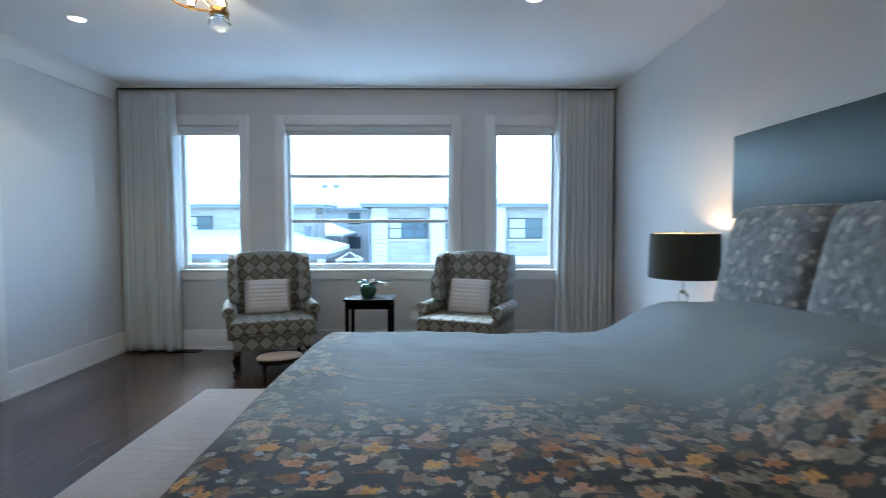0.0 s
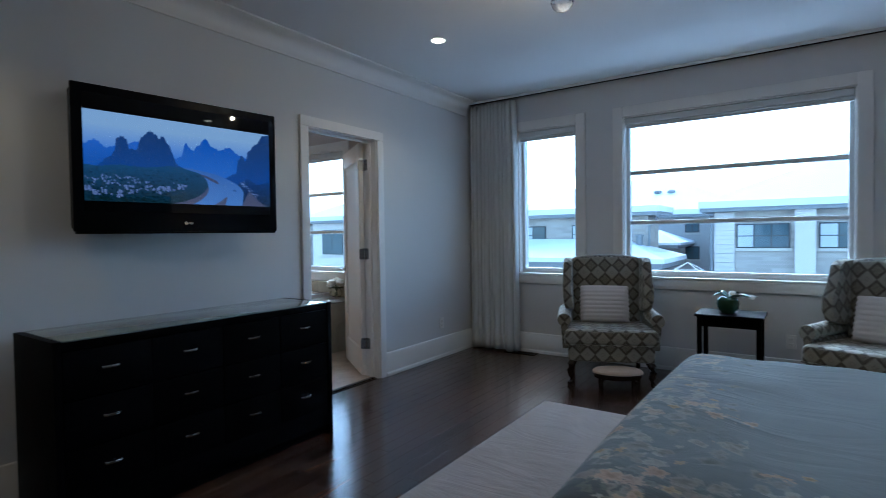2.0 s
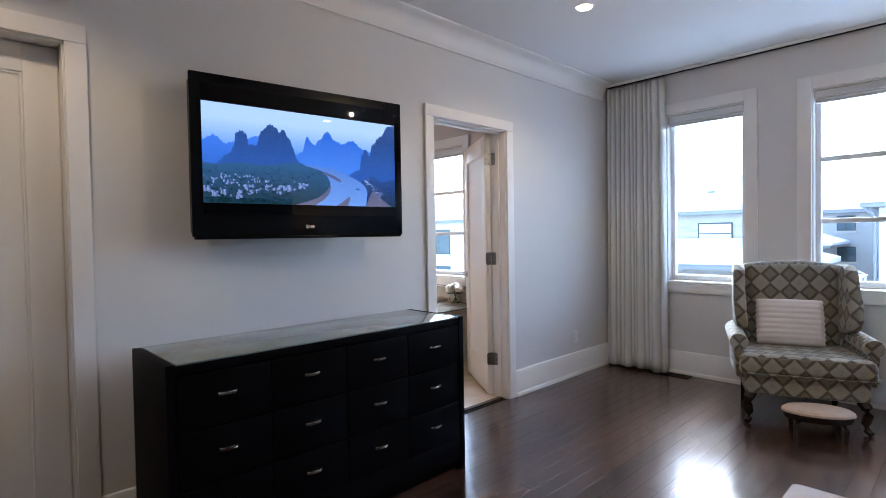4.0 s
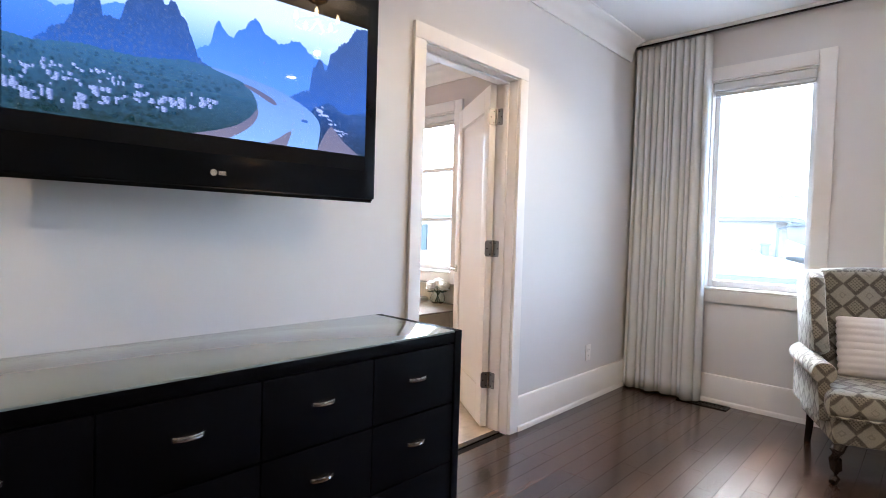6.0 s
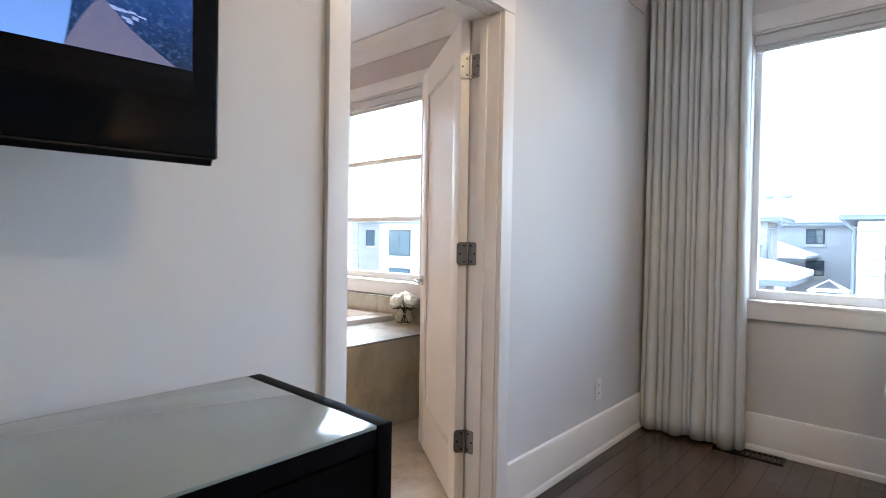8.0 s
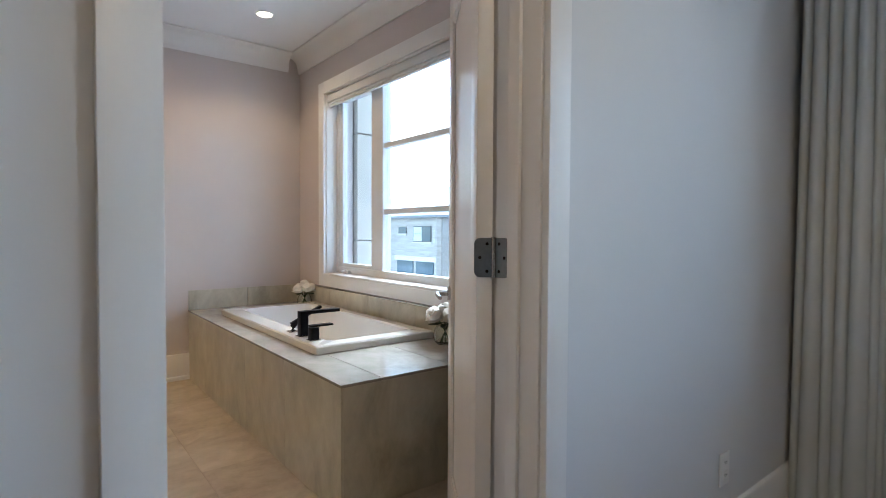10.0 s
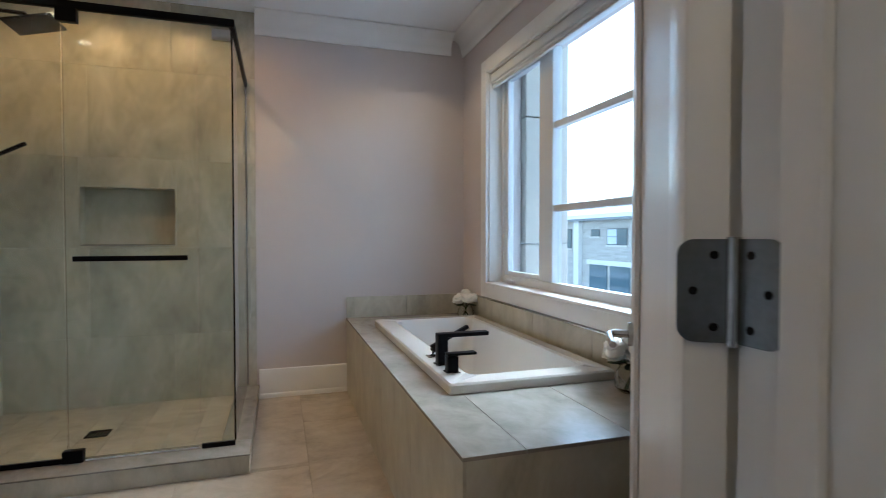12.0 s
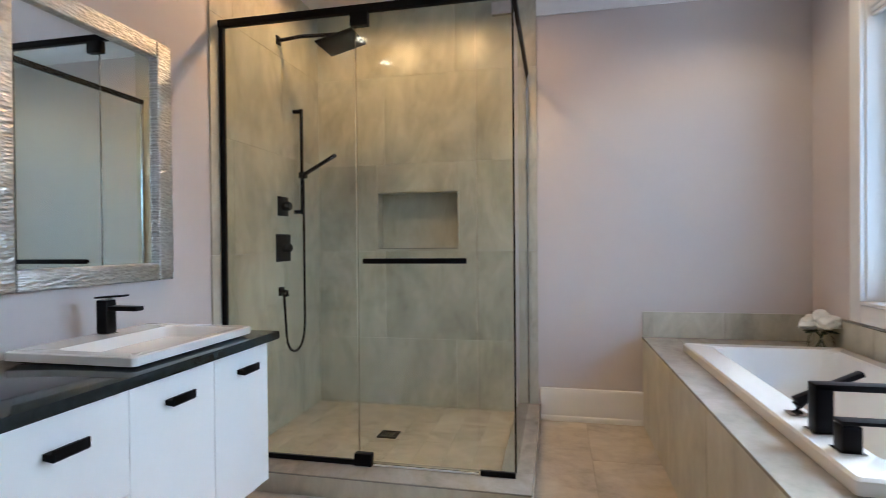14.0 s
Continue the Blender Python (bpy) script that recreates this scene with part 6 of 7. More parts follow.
# ---- vases of white flowers ----
def peony(r, seed):
    """Cupped petals in three rings round a tight heart."""
    rnd = random.Random(seed)
    bm = bmesh.new()
    for ring, (n, tilt, size, rise) in enumerate(((5, 25, 0.55, 0.35), (7, 55, 0.75, 0.2), (8, 85, 0.95, 0.0))):
        for k in range(n):
            az = 2 * math.pi * (k + rnd.uniform(-0.2, 0.2)) / n + ring
            tl = radians(tilt + rnd.uniform(-10, 10))
            def fn(u, v):
                a, b = (u - 0.5) * 2, v
                w = size * r * 0.62 * math.sin(math.pi * min(0.97, b * 0.8 + 0.15)) * a
                out = size * r * b
                cup = 0.25 * size * r * (1 - (b - 0.5) ** 2 * 4) - 0.2 * r * a * a
                x, z = out * math.sin(tl) + cup * math.cos(tl) * 0.6, out * math.cos(tl) + cup * -math.sin(tl) * 0.3 + rise * r
                return (x * math.cos(az) - w * math.sin(az), x * math.sin(az) + w * math.cos(az), z)
            join(bm, bm_sheet(4, 5, fn))
    core = bmesh.new()
    bmesh.ops.create_icosphere(core, subdivisions=3, radius=0.62 * r)
    def ruffled(x, y, z):
        k = 1 + 0.34 * noise.noise((x / r * 2.3 + seed, y / r * 2.3, z / r * 2.3)) + 0.12 * noise.noise((x / r * 6, y / r * 6 + seed, z / r * 6))
        return (x * k * 1.1, y * k * 1.1, z * k * 0.9 + 0.30 * r)
    deform(core, ruffled)
    join(bm, core)
    return bm


M_VASE = glass_mat("vase_glass", (0.97, 0.99, 0.98), 0.0, 1.45)
M_STEM = simple("green_stems", (0.035, 0.075, 0.03), (0.02, 0.045, 0.02), 0.5, scale=30, bumps=0.1)


def flower_vase(m, seed, label):
    ob = thing("flower_vase", m, label, "vase of flowers", "vases on the tub deck")
    rnd = random.Random(seed)
    body = bm_lathe([(0, 0.0), (0.045, 0.0), (0.062, 0.018), (0.068, 0.045), (0.062, 0.075), (0.048, 0.098), (0.052, 0.108), (0.049, 0.108), (0.045, 0.098), (0.059, 0.074), (0.064, 0.045), (0.058, 0.02), (0.042, 0.006), (0, 0.006)], 28)
    part("glass_bowl", body, M_VASE, ob).visible_shadow = False
    for k in range(7):
        az = k * 0.9 + rnd.uniform(-0.2, 0.2)
        rr = 0.0 if k == 6 else 0.055
        hx, hy, hz = rr * math.cos(az), rr * math.sin(az), 0.15 + rnd.uniform(-0.012, 0.012) + (0.022 if k == 6 else 0)
        part("stem", bm_tube([(-hx * 0.5, -hy * 0.5, 0.012), (hx * 0.2, hy * 0.2, 0.09), (hx * 0.9, hy * 0.9, hz)], 0.003, 6), M_STEM, ob)
        p = part("bloom", peony(0.066, seed * 10 + k), M_WHITEFLOWER, ob, at=pose(hx, hy, hz - 0.005, rnd.uniform(-15, 15) - 400 * hy * 0.9, 400 * hx * 0.9, 0))
    for k in range(6):
        az = k * 60 + rnd.uniform(-15, 15)
        lf = part("leaf", leaf(0.075, 0.032, -0.15), M_STEM, ob, at=pose(0.02 * math.cos(radians(az)), 0.02 * math.sin(radians(az)), 0.112, 0, 0, az))
    return ob


flower_vase(pose(-1.465, 6.375, DZ + 0.0005), 3, "glass bowl of white peonies at the end of the tub deck")
flower_vase(pose(-3.39, 6.385, DZ + 0.0005) @ Matrix.Diagonal((0.9, 0.9, 0.92, 1)), 5, "glass bowl of white peonies in the corner of the tub deck")

# ---- outlets, vents ----
def outlet(m, label):
    ob = thing("wall_outlet", m, label, "outlet")
    part("plate", bm_box(-0.035, 0.035, -0.006, 0, -0.057, 0.057, 0.003), M_TRIM, ob)
    for z in (-0.022, 0.022):
        s = part("socket", bm_box(-0.017, 0.017, -0.008, -0.0062, z - 0.015, z + 0.015, 0.0015), M_TRIM, ob)
        for x in (-0.006, 0.006):
            part("slot", bm_box(x - 0.001, x + 0.001, -0.0088, -0.0081, z - 0.003, z + 0.006), M_BLACK, s)
    return ob


outlet(pose(0.001, 6.44, 0.35, 0, 0, 90), "white wall outlet above the baseboard")
outlet(pose(3.0, WY - 0.001, 0.35), "white wall outlet behind the side table")
fv = thing("floor_vent", pose(0.62, 7.02, 0.0005), "dark slotted floor register by the curtain", "floor vent")
part("register_frame", bm_ring((-0.17, 0.17, -0.055, 0.055), (-0.15, 0.15, -0.038, 0.038), 0, 0.005), M_BLACK, fv)
for k in range(12):
    part("slat", bm_box(-0.148 + k * 0.0255, -0.138 + k * 0.0255, -0.038, 0.038, 0, 0.004), M_BLACK, fv)
cv = thing("ceiling_vent", pose(-1.85, 4.55, CEIL - 0.001), "white louvred bathroom ceiling vent", "ceiling vent")
part("vent_frame", bm_ring((-0.17, 0.17, -0.15, 0.15), (-0.15, 0.15, -0.13, 0.13), -0.012, 0), M_TRIM, cv)
for k in range(9):
    part("louvre", bm_box(-0.15, 0.15, -0.125 + k * 0.029, -0.108 + k * 0.029, -0.011, -0.004, 0.001, 1), M_TRIM, cv)

# ---- recessed lights and chandelier ----
M_SPOTGLOW = glow("recessed_lamp_glow", (1.0, 0.78, 0.52), 4.0)


def recessed(x, y, watts, label, size=2.3, colour=WARM):
    ob = thing("recessed_light", pose(x, y, CEIL), label, "ceiling light", "recessed ceiling lights")
    part("trim_ring", bm_lathe([(0.047, -0.0005), (0.062, -0.0005), (0.060, -0.005), (0.049, -0.006), (0.047, -0.0005)], 28, False), M_TRIM, ob)
    part("diffuser", bm_lathe([(0, -0.002), (0.0455, -0.002), (0.0455, -0.004), (0, -0.0042)], 24), M_SPOTGLOW, ob, "glowing warm diffuser")
    lamp_spot("recessed_lamp", x, y, CEIL - 0.02, watts, size, colour)
    return ob


# the two at y = 2.2 are unseen, added for warm light near the closet
for x, y in ((0.82, 5.28), (3.87, 4.94), (0.80, 2.2), (3.80, 2.2)):
    recessed(x, y, BED_W * (1.6 if (x, y) == (0.80, 2.2) else 1.0), "warm recessed ceiling light in the bedroom")
for x, y in ((-2.95, 5.90), (-1.03, 3.56), (-0.49, 3.58)):
    recessed(x, y, BATH_W * (0.35 if y < 4 else 0.8), "warm recessed ceiling light in the bathroom")
for x, y in ((-2.98, 3.85), (-2.98, 4.40)):
    recessed(x, y, SHOWER_W, "warm recessed light over the shower", 3.0, AMBER)

M_GOLD = simple("antique_gold", (0.55, 0.36, 0.14), (0.42, 0.26, 0.09), 0.25, 1.0, scale=20, bumps=0.05)
CHX, CHY = 1.98, 4.54
chd = thing("chandelier", pose(CHX, CHY, CEIL), "small gold hoop chandelier with a hanging crystal", "chandelier")
part("canopy", bm_lathe([(0, 0), (0.06, 0), (0.065, -0.01), (0.045, -0.025), (0.015, -0.03), (0, -0.03)], 28), M_GOLD, chd)
part("stem", bm_tube([(0, 0, -0.025), (0, 0, -0.15)], 0.007, 12), M_GOLD, chd)
HR, HZ = 0.14, -0.185
hoop_pts = [(HR * math.cos(2 * math.pi * k / 40), HR * math.sin(2 * math.pi * k / 40), HZ) for k in range(41)]
part("hoop", bm_tube(hoop_pts, 0.007, 10), M_GOLD, chd)
M_BULB = glow("candle_bulb_glow", (1.0, 0.66, 0.34), 9.0)
for k in range(5):
    a = radians(58 + 72 * k)
    cx, cy = HR * math.cos(a), HR * math.sin(a)
    part("arm", bm_tube([(0, 0, -0.145), (cx * 0.5, cy * 0.5, HZ - 0.008), (cx, cy, HZ)], 0.005, 8), M_GOLD, chd)
    part("candle_cup", bm_lathe([(0, -0.010), (0.014, -0.008), (0.020, 0.012), (0.018, 0.014), (0, 0.004)], 16), M_GOLD, chd, at=pose(cx, cy, HZ))
    part("bulb", bm_lathe([(0, 0.01), (0.010, 0.016), (0.013, 0.035), (0.008, 0.06), (0, 0.075)], 12), M_BULB, chd, at=pose(cx, cy, HZ))
dx, dy = 0.07, 0.10
part("drop_collar", bm_lathe([(0, 0.0), (0.045, -0.002), (0.055, -0.03), (0.05, -0.05), (0, -0.05)], 12), M_GOLD, chd, smooth=False, at=pose(dx, dy, HZ))
b = bmesh.new()
bmesh.ops.create_icosphere(b, subdivisions=2, radius=0.06)
deform(b, lambda x, y, z: (x, y, z * 0.85))
part("crystal_drop", b, M_CRYSTAL, chd, smooth=False, at=pose(dx, dy, HZ - 0.085))
lamp_point("chandelier_lamp", CHX, CHY, CEIL - 0.36, CHAND_W, radius=0.015)
lamp_point("table_lamp_light", 4.83, 4.94, 0.612 + 0.56, 1.1, (1.0, 0.55, 0.25), 0.03)

# ---- outside: street and houses ----
M_SNOW = simple("settled_snow", (0.80, 0.82, 0.85), (0.72, 0.75, 0.79), 0.8, scale=0.5, fine=8, bumps=0.2)
M_ASPHALT = simple("wet_asphalt", (0.06, 0.062, 0.066), (0.04, 0.041, 0.044), 0.55, scale=0.7, fine=30, bumps=0.2)
M_FRAMEEXT = simple("charcoal_window_frame", (0.05, 0.055, 0.06), rough=0.5, bumps=0)
M_EXTGLASS = simple("dark_window_glass", (0.10, 0.14, 0.16), (0.06, 0.09, 0.11), 0.05, scale=0.6, bumps=0)
M_BLINDEXT = simple("pale_window_blind", (0.55, 0.58, 0.60), rough=0.6, scale=1, bumps=0)
M_FASCIA = simple("dark_fascia", (0.24, 0.25, 0.26), rough=0.6, bumps=0)


def masonry(name, a, b, mortar, w=0.6, h=0.16):
    m, nt, bs = nodes_of(name)
    tc = nt.nodes.new("ShaderNodeTexCoord")
    sp = nt.nodes.new("ShaderNodeSeparateXYZ")
    nt.links.new(tc.outputs["Object"], sp.inputs[0])
    cb = nt.nodes.new("ShaderNodeCombineXYZ")
    nt.links.new(math_node(nt, "ADD", sp.outputs[0], sp.outputs[1]), cb.inputs[0])
    nt.links.new(sp.outputs[2], cb.inputs[1])
    br = nt.nodes.new("ShaderNodeTexBrick")
    br.inputs["Color1"].default_value, br.inputs["Color2"].default_value, br.inputs["Mortar"].default_value = (*a, 1), (*b, 1), (*mortar, 1)
    br.inputs["Scale"].default_value = 1.0
    br.inputs["Brick Width"].default_value, br.inputs["Row Height"].default_value, br.inputs["Mortar Size"].default_value = w, h, 0.012
    nt.links.new(cb.outputs[0], br.inputs["Vector"])
    var = noise_tex(nt, tc.outputs["Object"], 0.6, 4)
    nt.links.new(mix(nt, math_node(nt, "MULTIPLY", var, 0.4), br.outputs["Color"], mortar), bs.inputs["Base Color"])
    bs.inputs["Roughness"].default_value = 0.85
    bump(nt, bs, br.outputs["Fac"], -0.4, 0.02)
    return m


M_STONE_A = masonry("pale_ledgestone", (0.46, 0.43, 0.385), (0.33, 0.305, 0.27), (0.42, 0.39, 0.35))
M_STONE_B = masonry("grey_brick", (0.35, 0.33, 0.305), (0.27, 0.255, 0.235), (0.37, 0.35, 0.325), 0.25, 0.085)
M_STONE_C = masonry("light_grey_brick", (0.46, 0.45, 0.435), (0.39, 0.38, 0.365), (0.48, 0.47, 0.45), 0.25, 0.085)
M_STUCCO = simple("white_stucco", (0.66, 0.63, 0.59), (0.60, 0.57, 0.53), 0.85, scale=0.6, fine=20, bumps=0.1)
M_LIME = simple("beige_limestone", (0.56, 0.53, 0.465), (0.48, 0.455, 0.40), 0.7, scale=2, fine=60, bumps=0.1)
GZ = -3.4


def bm_hip(x0, x1, y0, y1, z, rise, t=0.28):
    """A hipped roof with a thick snow edge."""
    bm = bmesh.new()
    lo = [bm.verts.new(p) for p in ((x0, y0, z), (x1, y0, z), (x1, y1, z), (x0, y1, z))]
    up = [bm.verts.new(p) for p in ((x0, y0, z + t), (x1, y0, z + t), (x1, y1, z + t), (x0, y1, z + t))]
    w, d = x1 - x0, y1 - y0
    k = min(w, d) / 2
    r = [bm.verts.new((x0 + k, (y0 + y1) / 2 if d <= w else y0 + k, z + t + rise)), bm.verts.new((x1 - k, (y0 + y1) / 2 if d <= w else y1 - k, z + t + rise))]
    bm.faces.new(lo[::-1])
    for i in range(4):
        bm.faces.new((lo[i], lo[(i + 1) % 4], up[(i + 1) % 4], up[i]))
    if d <= w:
        bm.faces.new((up[0], up[1], r[1], r[0]))
        bm.faces.new((up[1], up[2], r[1]))
        bm.faces.new((up[2], up[3], r[0], r[1]))
        bm.faces.new((up[3], up[0], r[0]))
    else:
        bm.faces.new((up[0], up[1], r[0]))
        bm.faces.new((up[1], up[2], r[1], r[0]))
        bm.faces.new((up[2], up[3], r[1]))
        bm.faces.new((up[3], up[0], r[0], r[1]))
    bmesh.ops.recalc_face_normals(bm, faces=bm.faces[:])
    return bm


def house_window(parent, u, z, w, h, plane, face="y", blind=False, split=1):
    """A window on the street face (face y) or on the side that looks along +x (face x)."""
    def box(u0, u1, z0, z1, d0, d1):
        return bm_box(u0, u1, plane - d1, plane - d0, z0, z1) if face == "y" else bm_box(plane + d0, plane + d1, u0, u1, z0, z1)
    win = part("window", box(u - w / 2, u + w / 2, z - h / 2, z + h / 2, 0.0, 0.05), M_FRAMEEXT, parent, smooth=False)
    n = split
    for k in range(n):
        a = u - w / 2 + 0.06 + (w - 0.06) / n * k
        b = a + (w - 0.06) / n - 0.06
        for c, d in ((z - h / 2 + 0.06, z - 0.02), (z + 0.02, z + h / 2 - 0.06)):
            part("pane", box(a, b, c, d, 0.052, 0.06), M_BLINDEXT if blind and k == 0 else M_EXTGLASS, win, smooth=False)
    part("sill", box(u - w / 2 - 0.08, u + w / 2 + 0.08, z - h / 2 - 0.12, z - h / 2, 0.0, 0.12), M_LIME, win, smooth=False)
    return win


def house(x0, x1, y0, y1, eave, wall_m, label, wins, side_wins=(), columns=(), porch=None, side_m=None, vents=(), rise=2.4, garage=None):
    ob = thing("house", pose(0, 0, 0), label, "house", "houses across the street")
    part("wall", bm_box(x0, x1, y0, y1, GZ, eave), wall_m, ob, smooth=False)
    if side_m:
        part("side_wall", bm_box(x1, x1 + 0.06, y0 + 0.5, y1, GZ, eave - 0.01), side_m, ob, smooth=False)
    part("fascia", bm_box(x0 - 0.55, x1 + 0.55, y0 - 0.55, y1 + 0.55, eave, eave + 0.16), M_FASCIA, ob, smooth=False)
    part("roof", bm_hip(x0 - 0.6, x1 + 0.6, y0 - 0.6, y1 + 0.6, eave + 0.165, rise), M_SNOW, ob, "snow-covered hipped roof", smooth=False)
    for (u, z, w, h, blind, split) in wins:
        house_window(ob, u, z, w, h, y0, "y", blind, split)
    for (u, z, w, h) in side_wins:
        house_window(ob, u, z, w, h, x1 + (0.06 if side_m else 0), "x", False, 1)
    for cx in columns:
        part("column", bm_box(cx - 0.35, cx + 0.35, y0 - 0.35, y0 - 0.002, GZ, eave - 0.002), M_STUCCO, ob, smooth=False)
    if porch:
        a, b, d, z, up = porch
        part("porch_roof", bm_hip(a, b, y0 - d, y0 - 0.01, z, up, 0.2), M_SNOW, ob, "snow-covered porch roof", smooth=False)
        part("porch_fascia", bm_box(a + 0.1, b - 0.1, y0 - d + 0.1, y0 - 0.01, z - 0.25, z - 0.005), M_FASCIA, ob, smooth=False)
        for px in (a + 0.4, b - 0.4):
            part("porch_post", bm_box(px - 0.15, px + 0.15, y0 - d + 0.2, y0 - d + 0.5, GZ, z - 0.25), M_STUCCO, ob, smooth=False)
    if garage:
        a, b = garage
        part("garage_lintel", bm_box(a - 0.3, b + 0.3, y0 - 0.14, y0 - 0.002, -0.95, -0.6), M_STUCCO, ob, smooth=False)
        mid = (a + b) / 2
        for p, q in ((a, mid - 0.2), (mid + 0.2, b)):
            part("garage_door", bm_box(p, q, y0 - 0.08, y0 - 0.002, GZ, -0.96), M_EXTGLASS, ob, smooth=False)
    for vx, vy, vz in vents:
        v = part("roof_vent", bm_lathe([(0.0, 0), (0.14, 0), (0.14, 0.3), (0.24, 0.32), (0.24, 0.46), (0.1, 0.52), (0, 0.52)], 12), M_FASCIA, ob, at=pose(vx, vy, vz))
        part("bare_roof_patch", bm_box(-0.9, 0.9, -0.25, 0.25, 0.0, 0.1, 0.03), M_FASCIA, v)
    return ob


house(-62, -41.5, 28, 38, 1.95, M_STONE_B, "grey brick house with snow on its roof", [(-46, 0.2, 2.4, 1.5, True, 2), (-52, 0.2, 2.4, 1.5, False, 2)], porch=(-50, -42, 3.5, -0.6, 0.8), rise=3.2)
house(-38.5, -29.5, 28, 38, 2.38, M_STONE_A, "pale stone house with a double garage under snow", [(-31.25, 1.15, 2.3, 1.2, True, 2), (-33.9, 1.45, 1.1, 0.55, False, 1), (-37.6, 1.0, 0.7, 1.6, False, 1)], side_wins=((29.6, 1.2, 0.8, 1.2), (34, 0.9, 1.2, 1.6)), columns=(-36.1,), side_m=M_STONE_B, garage=(-34.6, -29.8), vents=((-34.0, 30.2, 3.5),))
house(-25.6, -16.5, 27.2, 37, 2.2, M_STUCCO, "white stucco house with black windows", [(-23.6, 0.9, 2.0, 1.7, False, 2), (-23.6, -1.6, 2.0, 1.7, False, 2), (-19, 0.9, 2.0, 1.7, False, 2)], side_wins=((30, 0.9, 1.2, 1.6),))
left_house = house(-14.6, -3.0, 28, 30.2, 2.08, M_STONE_A, "pale stone house with a snowy porch roof", [(-6.0, 1.2, 1.5, 1.0, True, 1), (-8.95, 1.2, 1.5, 0.95, True, 2), (-12.3, 1.2, 1.6, 0.95, False, 2)], columns=(-10.6,), rise=0.35)
part("porch_roof", bm_hip(-12.4, -1.65, 24.9, 30.0, -0.06, 0.85, 0.2), M_SNOW, left_house, "snow-covered porch roof", smooth=False)
part("porch_fascia", bm_box(-12.3, -1.75, 25.0, 29.9, -0.28, -0.065), M_FASCIA, left_house, smooth=False)
for px_ in (-12.0, -6.9, -2.1):
    part("porch_post", bm_box(px_ - 0.15, px_ + 0.15, 25.1, 25.4, GZ, -0.28), M_STUCCO, left_house, smooth=False)
part("soil_stack", bm_lathe([(0, 0), (0.15, 0), (0.15, 0.42), (0.22, 0.43), (0.22, 0.50), (0, 0.53)], 12), M_FASCIA, left_house, "grey metal roof vent", at=pose(-3.25, 27.4, 0.66))
part("downspout", bm_tube([(-2.45, 27.5, 2.02), (-2.6, 27.8, 1.85), (-2.93, 27.95, 1.78), (-2.94, 27.95, 0.6)], 0.05, 8), M_FASCIA, left_house, "grey metal downspout")
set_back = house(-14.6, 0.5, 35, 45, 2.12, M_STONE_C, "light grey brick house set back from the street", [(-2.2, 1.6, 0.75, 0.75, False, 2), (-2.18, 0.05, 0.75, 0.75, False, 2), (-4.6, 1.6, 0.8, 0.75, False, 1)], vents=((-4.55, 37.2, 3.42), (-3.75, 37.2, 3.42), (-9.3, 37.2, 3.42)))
part("entry_roof", bm_hip(-6.0, -2.0, 30.3, 34.9, 0.60, 0.85, 0.12), M_SNOW, set_back, "snow-covered entry roof", smooth=False)
part("entry_fascia", bm_box(-5.9, -2.1, 30.4, 34.9, 0.46, 0.595), M_FASCIA, set_back, smooth=False)
part("wall_lamp", bm_box(-2.62, -2.50, 34.9, 34.998, 0.80, 0.93, 0.01, 1), M_FASCIA, set_back)
columned = house(-0.14, 11.6, 28, 38, 2.12, M_STONE_A, "pale stone house with tall white columns", [(1.66, 1.05, 1.95, 1.05, True, 3), (4.55, 1.05, 1.9, 1.05, True, 3), (7.6, 1.05, 1.7, 1.05, True, 2), (10.2, 1.05, 1.7, 1.05, False, 2)], columns=(3.15, 6.2), porch=(3.9, 11.4, 2.2, -1.1, 0.6))
for k in range(17):
    part("siding_board", bm_box(-0.17, 0.62, 27.93, 27.998, -1.3 + 0.2 * k, -1.3 + 0.2 * k + 0.185), M_STUCCO, columned, smooth=False)
part("downspout", bm_tube([(-0.55, 27.5, 2.1), (-0.35, 27.75, 1.85), (-0.28, 27.85, 1.7), (-0.28, 27.85, GZ)], 0.05, 8), M_FASCIA, columned, "grey metal downspout")
house(15.0, 26.0, 28, 38, 2.1, M_STONE_B, "grey brick house with pale blinds", [(18, 0.9, 2.4, 1.2, True, 2), (23, 0.9, 2.4, 1.2, False, 2)])
pergola = thing("garden_gazebo", pose(-0.6, 24.0, 0), "open white timber gazebo frame dusted with snow", "gazebo")
for px_ in (-0.45, 0.45):
    for py_ in (-0.45, 0.45):
        part("post", bm_box(px_ - 0.03, px_ + 0.03, py_ - 0.03, py_ + 0.03, GZ, -0.27), M_STUCCO, pergola)
        part("rafter", bm_tube([(px_ * 1.12, py_ * 1.12, -0.25), (0, 0, 0.08)], 0.020, 6), M_STUCCO, pergola)
for py_ in (-0.45, 0.45):
    part("beam", bm_box(-0.52, 0.52, py_ - 0.025, py_ + 0.025, -0.27, -0.22), M_STUCCO, pergola)
    part("beam", bm_box(py_ - 0.025, py_ + 0.025, -0.42, 0.42, -0.269, -0.221), M_STUCCO, pergola)
structure("ground", bm_box(-900, 900, WY + 0.25 + 2.0, 1500, GZ - 0.5, GZ), M_SNOW, "snow-covered front yards", "ground")
structure("road", bm_box(-300, 300, 16, 22, GZ + 0.001, GZ + 0.01), M_ASPHALT, "wet asphalt street between snowy yards", "road")
for k, yy in enumerate((15.85, 22.0)):
    structure("kerb_%d" % (k + 1), bm_box(-300, 300, yy, yy + 0.15, GZ + 0.001, GZ + 0.14), M_STUCCO, "concrete kerb along the street", "kerb")
pil = thing("facade_pilaster", pose(0, 0, 0), "beige limestone pilaster outside the bathroom window", "pilaster", "", "structure")
